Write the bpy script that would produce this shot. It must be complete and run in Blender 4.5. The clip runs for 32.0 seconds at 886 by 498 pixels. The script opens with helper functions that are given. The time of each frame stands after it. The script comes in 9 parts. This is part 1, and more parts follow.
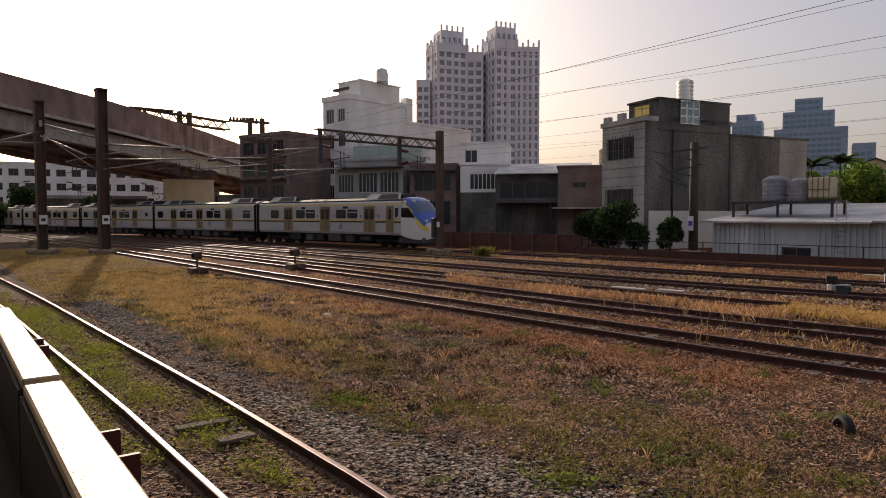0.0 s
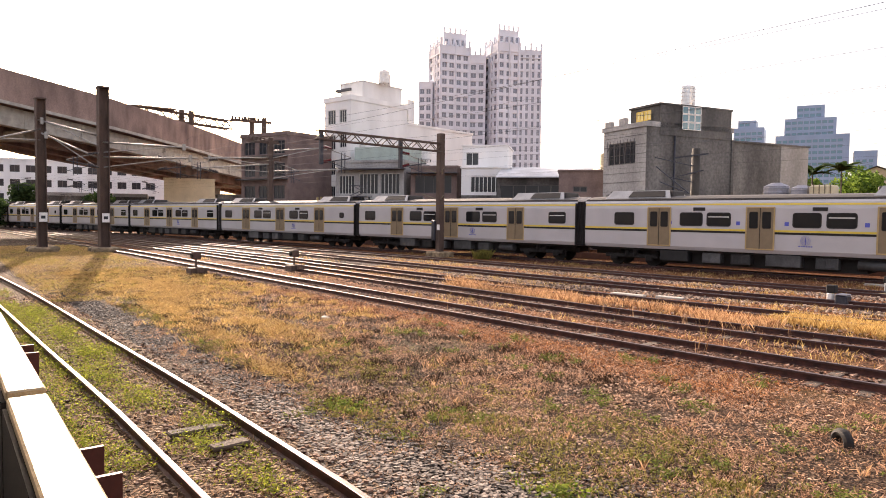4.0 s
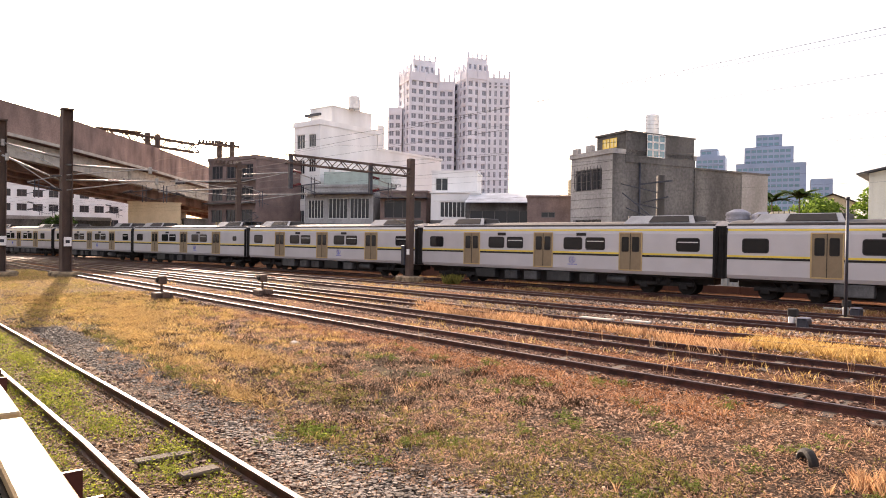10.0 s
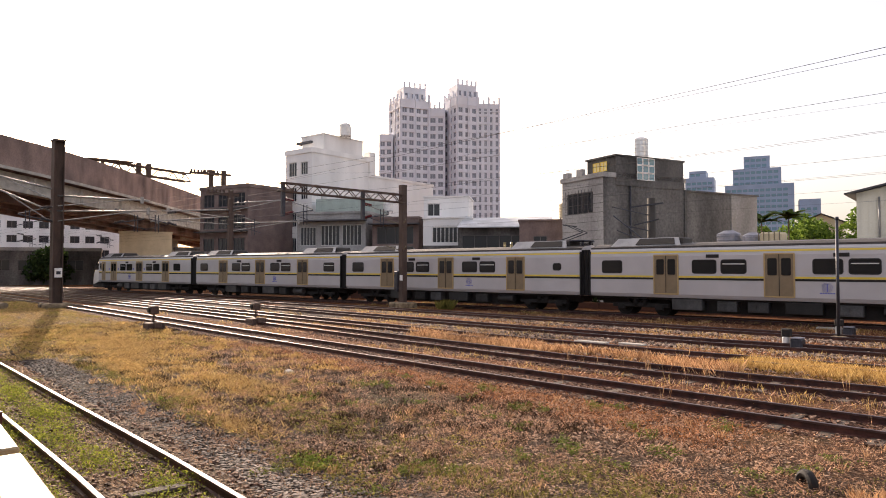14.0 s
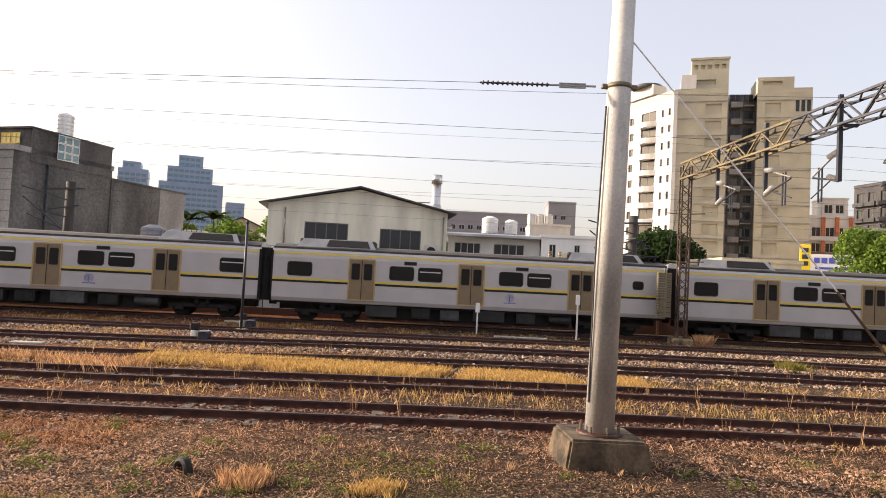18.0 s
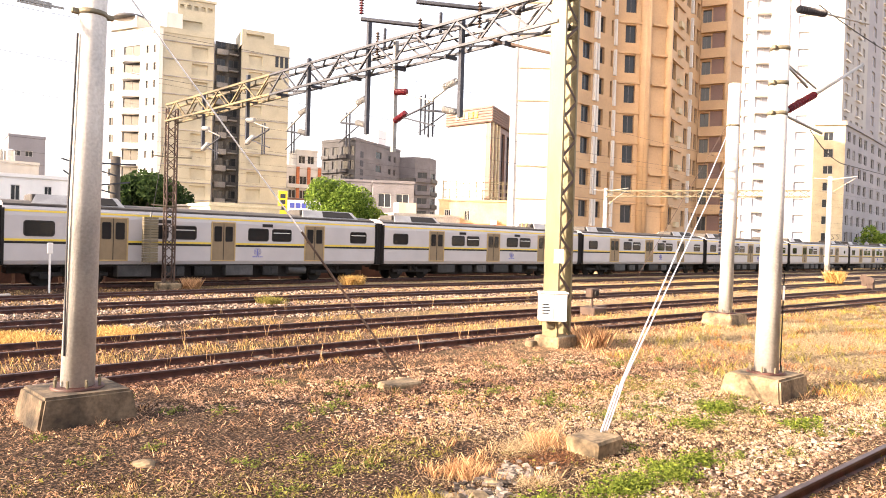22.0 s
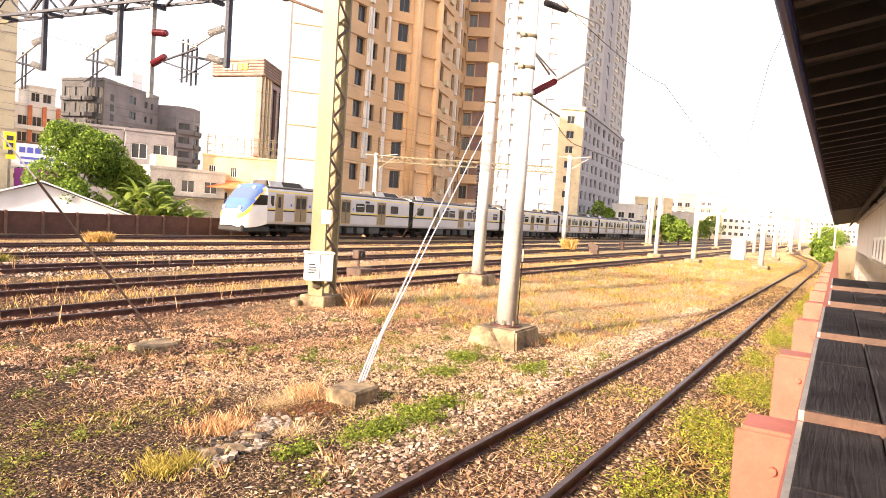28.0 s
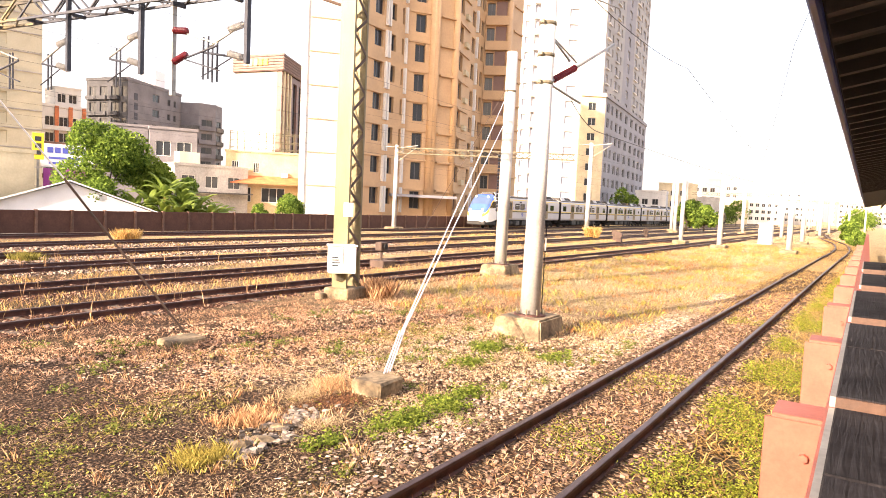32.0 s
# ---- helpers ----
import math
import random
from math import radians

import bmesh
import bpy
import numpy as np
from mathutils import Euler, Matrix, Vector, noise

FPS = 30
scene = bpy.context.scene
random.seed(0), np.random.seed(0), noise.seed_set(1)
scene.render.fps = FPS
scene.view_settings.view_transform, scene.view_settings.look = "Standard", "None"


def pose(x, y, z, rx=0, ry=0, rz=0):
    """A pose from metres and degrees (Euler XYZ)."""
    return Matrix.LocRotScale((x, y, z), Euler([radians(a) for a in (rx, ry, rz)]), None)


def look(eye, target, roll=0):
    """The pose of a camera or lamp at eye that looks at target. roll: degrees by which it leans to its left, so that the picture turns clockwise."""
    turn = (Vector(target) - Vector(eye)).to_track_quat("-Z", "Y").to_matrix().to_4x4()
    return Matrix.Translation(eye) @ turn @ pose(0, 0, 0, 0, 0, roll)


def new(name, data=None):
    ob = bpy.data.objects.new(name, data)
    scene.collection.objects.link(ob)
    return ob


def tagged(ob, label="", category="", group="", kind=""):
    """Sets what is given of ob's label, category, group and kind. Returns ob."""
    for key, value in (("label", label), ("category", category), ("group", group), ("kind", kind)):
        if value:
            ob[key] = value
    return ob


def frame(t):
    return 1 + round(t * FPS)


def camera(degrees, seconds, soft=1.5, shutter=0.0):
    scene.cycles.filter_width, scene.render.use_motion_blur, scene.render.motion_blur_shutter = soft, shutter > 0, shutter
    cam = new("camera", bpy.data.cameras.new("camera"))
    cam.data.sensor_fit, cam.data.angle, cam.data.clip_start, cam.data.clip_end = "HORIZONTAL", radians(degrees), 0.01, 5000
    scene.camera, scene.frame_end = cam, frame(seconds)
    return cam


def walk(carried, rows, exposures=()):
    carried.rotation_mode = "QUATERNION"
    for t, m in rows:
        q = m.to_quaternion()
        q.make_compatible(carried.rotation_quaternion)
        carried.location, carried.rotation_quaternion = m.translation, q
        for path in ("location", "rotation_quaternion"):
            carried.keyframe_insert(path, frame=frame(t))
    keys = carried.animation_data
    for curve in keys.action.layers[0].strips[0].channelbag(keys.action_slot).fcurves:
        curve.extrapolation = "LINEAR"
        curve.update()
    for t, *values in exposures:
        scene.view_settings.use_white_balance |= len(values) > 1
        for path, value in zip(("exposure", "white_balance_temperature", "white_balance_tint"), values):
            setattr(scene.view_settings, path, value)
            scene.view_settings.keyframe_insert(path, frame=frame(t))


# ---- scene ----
cam = camera(67.1, 32.0, soft=0.95, shutter=0.0)
# seconds, eye, yaw to the right, pitch up, roll
PATH = [
    (0, (-0.087, 0.086, 2.563), -53.06, -2.88, -0.05),
    (0.5, (-0.149, 0.123, 2.590), -52.81, -2.75, 0.20),
    (1, (-0.160, 0.117, 2.576), -51.98, -2.27, -0.14),
    (1.5, (-0.145, 0.131, 2.565), -51.68, -2.37, 0.02),
    (2, (-0.167, 0.145, 2.566), -51.42, -0.79, 0.38),
    (2.5, (-0.169, 0.143, 2.565), -52.00, -1.33, 0.28),
    (3, (-0.130, 0.121, 2.538), -52.97, -2.16, 0.65),
    (3.5, (-0.115, 0.145, 2.622), -52.66, -1.38, 1.22),
    (4, (-0.116, 0.142, 2.620), -53.08, -2.72, 0.73),
    (4.5, (-0.114, 0.122, 2.648), -52.55, -2.05, 0.37),
    (6.5, (-0.120, 0.097, 2.609), -52.89, -1.98, -0.02),
    (7, (-0.117, 0.098, 2.590), -52.77, -2.45, 1.40),
    (7.5, (-0.104, 0.074, 2.587), -51.79, -2.13, 1.55),
    (8, (-0.106, 0.080, 2.597), -51.50, -1.56, 0.31),
    (8.5, (-0.097, 0.066, 2.596), -50.44, -2.01, 0.11),
    (9, (-0.107, 0.066, 2.606), -51.24, -1.21, 0.29),
    (9.5, (-0.113, 0.052, 2.613), -50.77, -0.27, 1.40),
    (10, (-0.106, 0.061, 2.608), -50.44, -0.55, 0.88),
    (10.5, (-0.102, 0.054, 2.608), -49.98, 0.05, 0.47),
    (11, (-0.107, 0.072, 2.609), -50.74, 0.56, 0.72),
    (11.5, (-0.121, 0.064, 2.585), -51.00, 1.30, 1.24),
    (12, (-0.104, 0.069, 2.605), -50.57, 0.81, 0.62),
    (12.5, (-0.096, 0.048, 2.602), -49.73, 0.87, -0.12),
    (13, (-0.098, 0.031, 2.627), -49.67, 1.22, 0.22),
    (13.5, (-0.095, 0.035, 2.624), -49.65, 1.45, 0.37),
    (14, (-0.108, 0.022, 2.617), -49.81, 1.62, 0.01),
    (14.5, (-0.104, 0.069, 2.602), -49.86, 1.51, -0.59),
    (16.5, (0.012, 0.023, 2.627), -46.89, 1.23, 1.20),
    (17, (-0.036, 0.180, 2.685), -33.14, -2.26, 4.18),
    (17.5, (0.034, 0.214, 2.655), -19.88, 0.04, 2.85),
    (18, (0.189, 0.243, 2.626), -3.56, 2.39, 2.91),
    (18.5, (0.170, 0.280, 2.549), 9.06, 0.48, 2.97),
    (19, (0.197, 0.198, 2.565), 18.01, -1.19, 2.17),
    (19.5, (0.220, 0.095, 2.609), 25.86, -0.93, 2.34),
    (20, (0.242, 0.004, 2.602), 32.87, 0.35, 1.14),
    (20.5, (0.197, 0.010, 2.634), 35.22, 1.90, 1.40),
    (21, (0.221, 0.005, 2.629), 35.30, 1.08, 2.06),
    (21.5, (0.200, -0.024, 2.611), 38.15, 0.49, 1.71),
    (22, (0.189, -0.025, 2.605), 38.43, -0.64, 1.62),
    (22.5, (0.201, -0.038, 2.601), 39.11, -0.82, 1.57),
    (23, (0.202, -0.047, 2.603), 40.26, -0.56, 1.03),
    (23.5, (0.194, -0.063, 2.596), 41.54, -0.83, 1.07),
    (24, (0.149, -0.105, 2.578), 44.05, -0.03, 1.85),
    (24.5, (0.150, -0.161, 2.613), 47.27, -2.47, 2.36),
    (25, (0.061, -0.248, 2.568), 52.43, -6.70, 1.89),
    (25.5, (0.060, -0.249, 2.569), 53.09, 0.41, 1.67),
    (27.5, (0.059, -0.252, 2.564), 55.14, -0.89, 2.78),
    (28, (0.057, -0.252, 2.569), 58.07, -2.93, 3.78),
    (28.5, (0.054, -0.249, 2.580), 58.01, -2.58, 3.70),
    (29, (0.062, -0.251, 2.573), 56.56, -3.10, 3.39),
    (29.5, (0.071, -0.250, 2.576), 56.01, -2.46, 2.83),
    (30, (0.062, -0.246, 2.573), 55.24, -3.22, 3.05),
    (30.5, (0.065, -0.251, 2.573), 55.39, -3.16, 3.05),
    (31, (0.067, -0.247, 2.571), 55.66, -3.19, 2.65),
    (31.5, (0.061, -0.249, 2.576), 56.29, -3.86, 2.87),
    (32, (0.062, -0.251, 2.569), 56.19, -3.83, 2.58),
]


def heading(eye, yaw, pitch):
    a, b = radians(yaw), radians(pitch)
    return (eye[0] + 2 * math.sin(a) * math.cos(b), eye[1] + 2 * math.cos(a) * math.cos(b), eye[2] + 2 * math.sin(b))


EXPOSURES = [(0.0, -0.5, 6700, 19), (0.6, -0.45, 6700, 20), (1.2, 0.05, 6700, 20), (2.0, 0.85, 6800, 21), (4.0, 1.1, 6900, 21), (9.0, 1.2, 6900, 21), (10.5, 1.2, 6900, 21),
             (12.0, 0.95, 6850, 20), (16.5, 0.55, 6750, 17), (18.0, 0.65, 6800, 16), (19.0, 0.95, 6900, 18), (20.0, 1.5, 7000, 18), (23.0, 1.7, 7000, 18), (28.0, 1.58, 7150, 20), (32.0, 1.7, 7100, 20)]
walk(cam, [(t, look(eye, heading(eye, yaw, pitch), roll)) for t, eye, yaw, pitch, roll in PATH], EXPOSURES)

# ---- daylight: a low sun at the far end of the yard, to the left ----
SUN_AZ, SUN_EL = -78.0, 21.0
world = bpy.data.worlds.new("sky")
scene.world = world
world.use_nodes = True
wn = world.node_tree
sky = wn.nodes.new("ShaderNodeTexSky")
sky.sky_type = "NISHITA"
sky.sun_disc = False
sky.sun_elevation = radians(SUN_EL)
sky.sun_rotation = radians(SUN_AZ)
sky.air_density, sky.dust_density, sky.ozone_density = 1.0, 5.0, 1.0
# the day is hazy: a pale veil lies over the whole sky
haze = wn.nodes.new("ShaderNodeMix")
haze.data_type, haze.blend_type = "RGBA", "ADD"
haze.inputs[0].default_value = 1.0
haze.inputs[7].default_value = (2.45, 2.36, 2.31, 1)
wn.links.new(sky.outputs["Color"], haze.inputs[6])
wn.nodes["Background"].inputs["Strength"].default_value = 0.12
wn.links.new(haze.outputs[2], wn.nodes["Background"].inputs["Color"])
sun = new("sun", bpy.data.lights.new("sun", "SUN"))
sun.data.energy = 5.0
sun.data.angle = radians(0.6)
sun.data.color = (1.0, 0.86, 0.68)
_a, _e = radians(SUN_AZ), radians(SUN_EL)
sun.matrix_world = look((0, 0, 50), (-math.sin(_a) * math.cos(_e), -math.cos(_a) * math.cos(_e), 50 - math.sin(_e)))


# ---- materials ----
def mat(name, base, rough=0.7, metal=0.0, vary=0.25, scale=3.0, fine=40.0, bump=0.15, tint=None, per_object=0.0, emit=None, streak=0.0):
    """A surface with stains at two scales and fine relief."""
    m = bpy.data.materials.new(name)
    m.use_nodes = True
    t = m.node_tree
    b = t.nodes["Principled BSDF"]
    b.inputs["Roughness"].default_value, b.inputs["Metallic"].default_value = rough, metal
    geo = t.nodes.new("ShaderNodeTexCoord")
    mapping = t.nodes.new("ShaderNodeMapping")
    t.links.new(geo.outputs["Object"], mapping.inputs["Vector"])
    if streak:
        mapping.inputs["Scale"].default_value = (1, 1, streak)
    big = t.nodes.new("ShaderNodeTexNoise")
    big.inputs["Scale"].default_value, big.inputs["Detail"].default_value = scale, 5
    small = t.nodes.new("ShaderNodeTexNoise")
    small.inputs["Scale"].default_value, small.inputs["Detail"].default_value = fine, 4
    t.links.new(mapping.outputs["Vector"], big.inputs["Vector"])
    t.links.new(geo.outputs["Object"], small.inputs["Vector"])
    ramp = t.nodes.new("ShaderNodeValToRGB")
    lo = [c * (1 - vary) for c in base]
    hi = [min(1, c * (1 + vary)) for c in (tint or base)]
    ramp.color_ramp.elements[0].color, ramp.color_ramp.elements[1].color = (*lo, 1), (*hi, 1)
    ramp.color_ramp.elements[0].position, ramp.color_ramp.elements[1].position = 0.3, 0.7
    mix = t.nodes.new("ShaderNodeMix")
    mix.data_type, mix.blend_type = "RGBA", "OVERLAY"
    mix.inputs[0].default_value = min(1, vary * 1.5)
    t.links.new(big.outputs["Fac"], ramp.inputs["Fac"])
    t.links.new(ramp.outputs["Color"], mix.inputs[6])
    t.links.new(small.outputs["Color"], mix.inputs[7])
    out = mix.outputs[2]
    if vary:
        bw = t.nodes.new("ShaderNodeRGBToBW")
        t.links.new(small.outputs["Color"], bw.inputs[0])
        t.links.new(bw.outputs[0], mix.inputs[7])
    if per_object:
        info = t.nodes.new("ShaderNodeObjectInfo")
        hsv = t.nodes.new("ShaderNodeHueSaturation")
        mr = t.nodes.new("ShaderNodeMapRange")
        mr.inputs["To Min"].default_value, mr.inputs["To Max"].default_value = 1 - per_object, 1 + per_object
        t.links.new(info.outputs["Random"], mr.inputs["Value"])
        t.links.new(mr.outputs[0], hsv.inputs["Value"])
        t.links.new(out, hsv.inputs["Color"])
        out = hsv.outputs["Color"]
    t.links.new(out, b.inputs["Base Color"])
    if bump:
        bp = t.nodes.new("ShaderNodeBump")
        bp.inputs["Strength"].default_value, bp.inputs["Distance"].default_value = bump, 0.02
        t.links.new(small.outputs["Fac"], bp.inputs["Height"])
        t.links.new(bp.outputs["Normal"], b.inputs["Normal"])
    if emit:
        b.inputs["Emission Color"].default_value = (*emit, 1)
        b.inputs["Emission Strength"].default_value = 1.0
    return m


def island_mat(name, low, high, rough=0.9, thin=0.0):
    """For loose stones, blades and leaves: each piece has its own tone; thin leaves let light through."""
    m = bpy.data.materials.new(name)
    m.use_nodes = True
    t = m.node_tree
    b = t.nodes["Principled BSDF"]
    b.inputs["Roughness"].default_value = rough
    g = t.nodes.new("ShaderNodeNewGeometry")
    ramp = t.nodes.new("ShaderNodeValToRGB")
    ramp.color_ramp.elements[0].color, ramp.color_ramp.elements[1].color = (*low, 1), (*high, 1)
    t.links.new(g.outputs["Random Per Island"], ramp.inputs["Fac"])
    t.links.new(ramp.outputs["Color"], b.inputs["Base Color"])
    b.inputs["Specular IOR Level"].default_value = 0.2
    if thin:
        through_leaf, blend = t.nodes.new("ShaderNodeBsdfTranslucent"), t.nodes.new("ShaderNodeMixShader")
        blend.inputs[0].default_value = thin
        t.links.new(ramp.outputs["Color"], through_leaf.inputs["Color"])
        t.links.new(b.outputs[0], blend.inputs[1])
        t.links.new(through_leaf.outputs[0], blend.inputs[2])
        t.links.new(blend.outputs[0], t.nodes["Material Output"].inputs["Surface"])
    return m


def graph(name, rough=0.95):
    """A new material with small builders for its nodes."""
    m = bpy.data.materials.new(name)
    m.use_nodes = True
    t = m.node_tree
    b = t.nodes["Principled BSDF"]
    b.inputs["Roughness"].default_value = rough
    b.inputs["Specular IOR Level"].default_value = 0.15
    co = t.nodes.new("ShaderNodeTexCoord").outputs["Object"]

    def noise_at(scale, detail=5):
        n = t.nodes.new("ShaderNodeTexNoise")
        n.inputs["Scale"].default_value, n.inputs["Detail"].default_value = scale, detail
        t.links.new(co, n.inputs["Vector"])
        return n.outputs["Fac"]

    def cells(scale):
        n = t.nodes.new("ShaderNodeTexVoronoi")
        n.inputs["Scale"].default_value = scale
        t.links.new(co, n.inputs["Vector"])
        bw = t.nodes.new("ShaderNodeSeparateColor")
        t.links.new(n.outputs["Color"], bw.inputs[0])
        return n.outputs["Distance"], bw.outputs[0]

    def ramp_of(value, stops):
        r = t.nodes.new("ShaderNodeValToRGB")
        while len(r.color_ramp.elements) < len(stops):
            r.color_ramp.elements.new(0.5)
        for e, (p, c) in zip(r.color_ramp.elements, stops):
            e.position, e.color = p, (*c, 1) if isinstance(c, tuple) else (c, c, c, 1)
        t.links.new(value, r.inputs["Fac"])
        return r.outputs["Color"]

    def mixed(fac, a, c, mode="MIX"):
        x = t.nodes.new("ShaderNodeMix")
        x.data_type, x.blend_type = "RGBA", mode
        if isinstance(fac, float):
            x.inputs[0].default_value = fac
        else:
            t.links.new(fac, x.inputs[0])
        t.links.new(a, x.inputs[6])
        t.links.new(c, x.inputs[7])
        return x.outputs[2]

    def relief(value, distance, strength=1.0, up=None):
        bp = t.nodes.new("ShaderNodeBump")
        bp.inputs["Strength"].default_value, bp.inputs["Distance"].default_value = strength, distance
        t.links.new(value, bp.inputs["Height"])
        if up is not None:
            t.links.new(up, bp.inputs["Normal"])
        return bp.outputs["Normal"]

    return m, t, b, co, noise_at, cells, ramp_of, mixed, relief


def pebble_mat(name, size, dark, mid, pale, gap):
    """Broken stones of one size; the earth in the gaps is darkened for crevice shade."""
    m, t, b, co, noise_at, cells, ramp_of, mixed, relief = graph(name)
    d, tone = cells(1 / size)
    d2, tone2 = cells(2.3 / size)
    col = ramp_of(tone, [(0.0, dark), (0.55, mid), (1.0, pale)])
    col = mixed(0.45, col, ramp_of(tone2, [(0.0, dark), (0.6, mid), (1.0, pale)]))
    # away from each cell's middle: earth colour, with the crevice shade in it
    col = mixed(ramp_of(d, [(0.42, 0.0), (0.62, 1.0)]), col, ramp_of(noise_at(3.0), [(0.3, tuple(c * 0.5 for c in gap)), (0.7, gap)]))
    col = mixed(0.8, col, ramp_of(noise_at(0.5, 4), [(0.3, 0.72), (0.7, 1.0)]), "MULTIPLY")
    t.links.new(col, b.inputs["Base Color"])
    t.links.new(relief(ramp_of(d, [(0.0, 1.0), (0.7, 0.0)]), size * 0.8), b.inputs["Normal"])
    return m


def ground_mat():
    """Trodden earth with gravel, matted straw, rust-red soil and green patches."""
    m, t, b, co, noise_at, cells, ramp_of, mixed, relief = graph("yard_earth")
    d, tone = cells(22.0)
    d2, tone2 = cells(55.0)
    earth = ramp_of(noise_at(0.6), [(0.3, (0.05, 0.026, 0.016)), (0.5, (0.085, 0.047, 0.028)), (0.7, (0.14, 0.082, 0.046))])
    clods = ramp_of(tone, [(0.0, (0.012, 0.007, 0.005)), (0.5, (0.12, 0.068, 0.042)), (0.8, (0.30, 0.19, 0.12)), (1.0, (0.62, 0.44, 0.30))])
    chips = ramp_of(tone2, [(0.0, (0.015, 0.008, 0.006)), (0.55, (0.13, 0.075, 0.045)), (0.8, (0.34, 0.22, 0.14)), (1.0, (0.66, 0.48, 0.32))])
    col = mixed(0.3, mixed(0.45, clods, chips), earth)
    # near-black flecks: shade in the gaps of the litter, put into the colour
    col = mixed(ramp_of(noise_at(30.0, 3), [(0.42, 0.0), (0.54, 0.95)]), col, ramp_of(noise_at(2.0), [(0.3, (0.012, 0.007, 0.005)), (0.7, (0.04, 0.024, 0.016))]))
    sep = t.nodes.new("ShaderNodeSeparateXYZ")
    t.links.new(co, sep.inputs[0])

    def band(axis, lo, hi, top):
        r = t.nodes.new("ShaderNodeMapRange")
        for k, v in (("From Min", lo), ("From Max", hi), ("To Min", 0.0), ("To Max", top)):
            r.inputs[k].default_value = v
        t.links.new(sep.outputs[axis], r.inputs["Value"])
        return r.outputs[0]

    rust = ramp_of(noise_at(11.0, 6), [(0.35, (0.035, 0.011, 0.005)), (0.52, (0.22, 0.075, 0.026)), (0.7, (0.52, 0.22, 0.08))])
    # the rust-red soil fades towards the dry field at the far end
    reach = t.nodes.new("ShaderNodeMath")
    reach.operation = "MULTIPLY"
    t.links.new(band(1, 8.0, 10.8, 0.8), reach.inputs[0])
    t.links.new(band(0, -1.0, -9.0, 1.0), reach.inputs[1])
    col = mixed(reach.outputs[0], col, rust)
    pale = ramp_of(noise_at(18.0, 6), [(0.36, (0.14, 0.09, 0.045)), (0.5, (0.50, 0.37, 0.20)), (0.66, (0.74, 0.58, 0.35))])
    col = mixed(band(0, 8.0, 20.0, 0.8), col, pale)
    patch = ramp_of(noise_at(0.22, 3), [(0.54, 0.0), (0.68, 0.3)])
    col = mixed(patch, col, ramp_of(noise_at(22.0), [(0.3, (0.04, 0.045, 0.015)), (0.7, (0.19, 0.17, 0.055))]))
    t.links.new(col, b.inputs["Base Color"])
    n1 = relief(noise_at(4.0, 5), 0.10, 0.6)
    n2 = relief(ramp_of(d, [(0.0, 1.0), (0.7, 0.0)]), 0.06, 1.0, n1)
    t.links.new(relief(ramp_of(d2, [(0.0, 1.0), (0.7, 0.0)]), 0.014, 1.0, n2), b.inputs["Normal"])
    return m


def glass_mat(name, base, rough=0.08, gloss=0.6):
    m = bpy.data.materials.new(name)
    m.use_nodes = True
    b = m.node_tree.nodes["Principled BSDF"]
    b.inputs["Base Color"].default_value = (*base, 1)
    b.inputs["Roughness"].default_value = rough
    b.inputs["Specular IOR Level"].default_value = gloss
    return m


EARTH = ground_mat()
BALLAST = pebble_mat("ballast", 0.06, (0.024, 0.009, 0.006), (0.15, 0.065, 0.038), (0.34, 0.19, 0.125), (0.05, 0.017, 0.009))
SIDING_BED = pebble_mat("tan_siding_ballast", 0.05, (0.03, 0.018, 0.012), (0.20, 0.125, 0.075), (0.52, 0.38, 0.25), (0.08, 0.045, 0.026))
BALLAST_GREY = pebble_mat("grey_ballast", 0.08, (0.03, 0.022, 0.018), (0.16, 0.115, 0.09), (0.46, 0.40, 0.36), (0.05, 0.025, 0.015))
STONE = island_mat("ballast_stone", (0.028, 0.014, 0.010), (0.34, 0.22, 0.16))
STONE_MIX = island_mat("mixed_gravel_stone", (0.035, 0.018, 0.012), (0.66, 0.45, 0.31))
BANANA = island_mat("banana_leaf", (0.05, 0.11, 0.015), (0.26, 0.33, 0.07), 0.55, thin=0.4)
STONE_DARK = island_mat("dark_gravel_stone", (0.012, 0.010, 0.010), (0.15, 0.13, 0.12))
STONE_PALE = island_mat("pale_gravel_stone", (0.05, 0.03, 0.022), (0.56, 0.43, 0.34))
STONE_GREY = island_mat("grey_gravel_stone", (0.02, 0.016, 0.013), (0.34, 0.285, 0.24))
WEED_DULL = island_mat("dull_green_weed", (0.05, 0.07, 0.012), (0.26, 0.30, 0.07), thin=0.4)
# Near-black blades that stand for the shade between tufts
STEM_DARK = island_mat("dark_dead_stem", (0.018, 0.011, 0.007), (0.09, 0.055, 0.03))
STRAW = island_mat("straw", (0.16, 0.065, 0.028), (0.85, 0.55, 0.30), thin=0.3)
LITTER = island_mat("leaf_litter", (0.07, 0.028, 0.015), (0.84, 0.51, 0.31), thin=0.3)
FIELD_PALE = island_mat("pale_field_grass", (0.16, 0.10, 0.05), (0.82, 0.64, 0.38), thin=0.35)
OLIVE_GOLD = island_mat("golden_olive_weed", (0.12, 0.10, 0.02), (0.55, 0.45, 0.12), thin=0.4)
GOLD = island_mat("golden_grass", (0.26, 0.14, 0.04), (0.78, 0.55, 0.22), thin=0.4)
SOIL_RED = island_mat("red_brown_soil", (0.05, 0.02, 0.01), (0.24, 0.11, 0.05))
RUSTY = island_mat("rusty_litter", (0.10, 0.025, 0.01), (0.72, 0.30, 0.10), thin=0.3)
OLIVE = island_mat("olive_weed", (0.07, 0.065, 0.015), (0.36, 0.32, 0.085), thin=0.4)
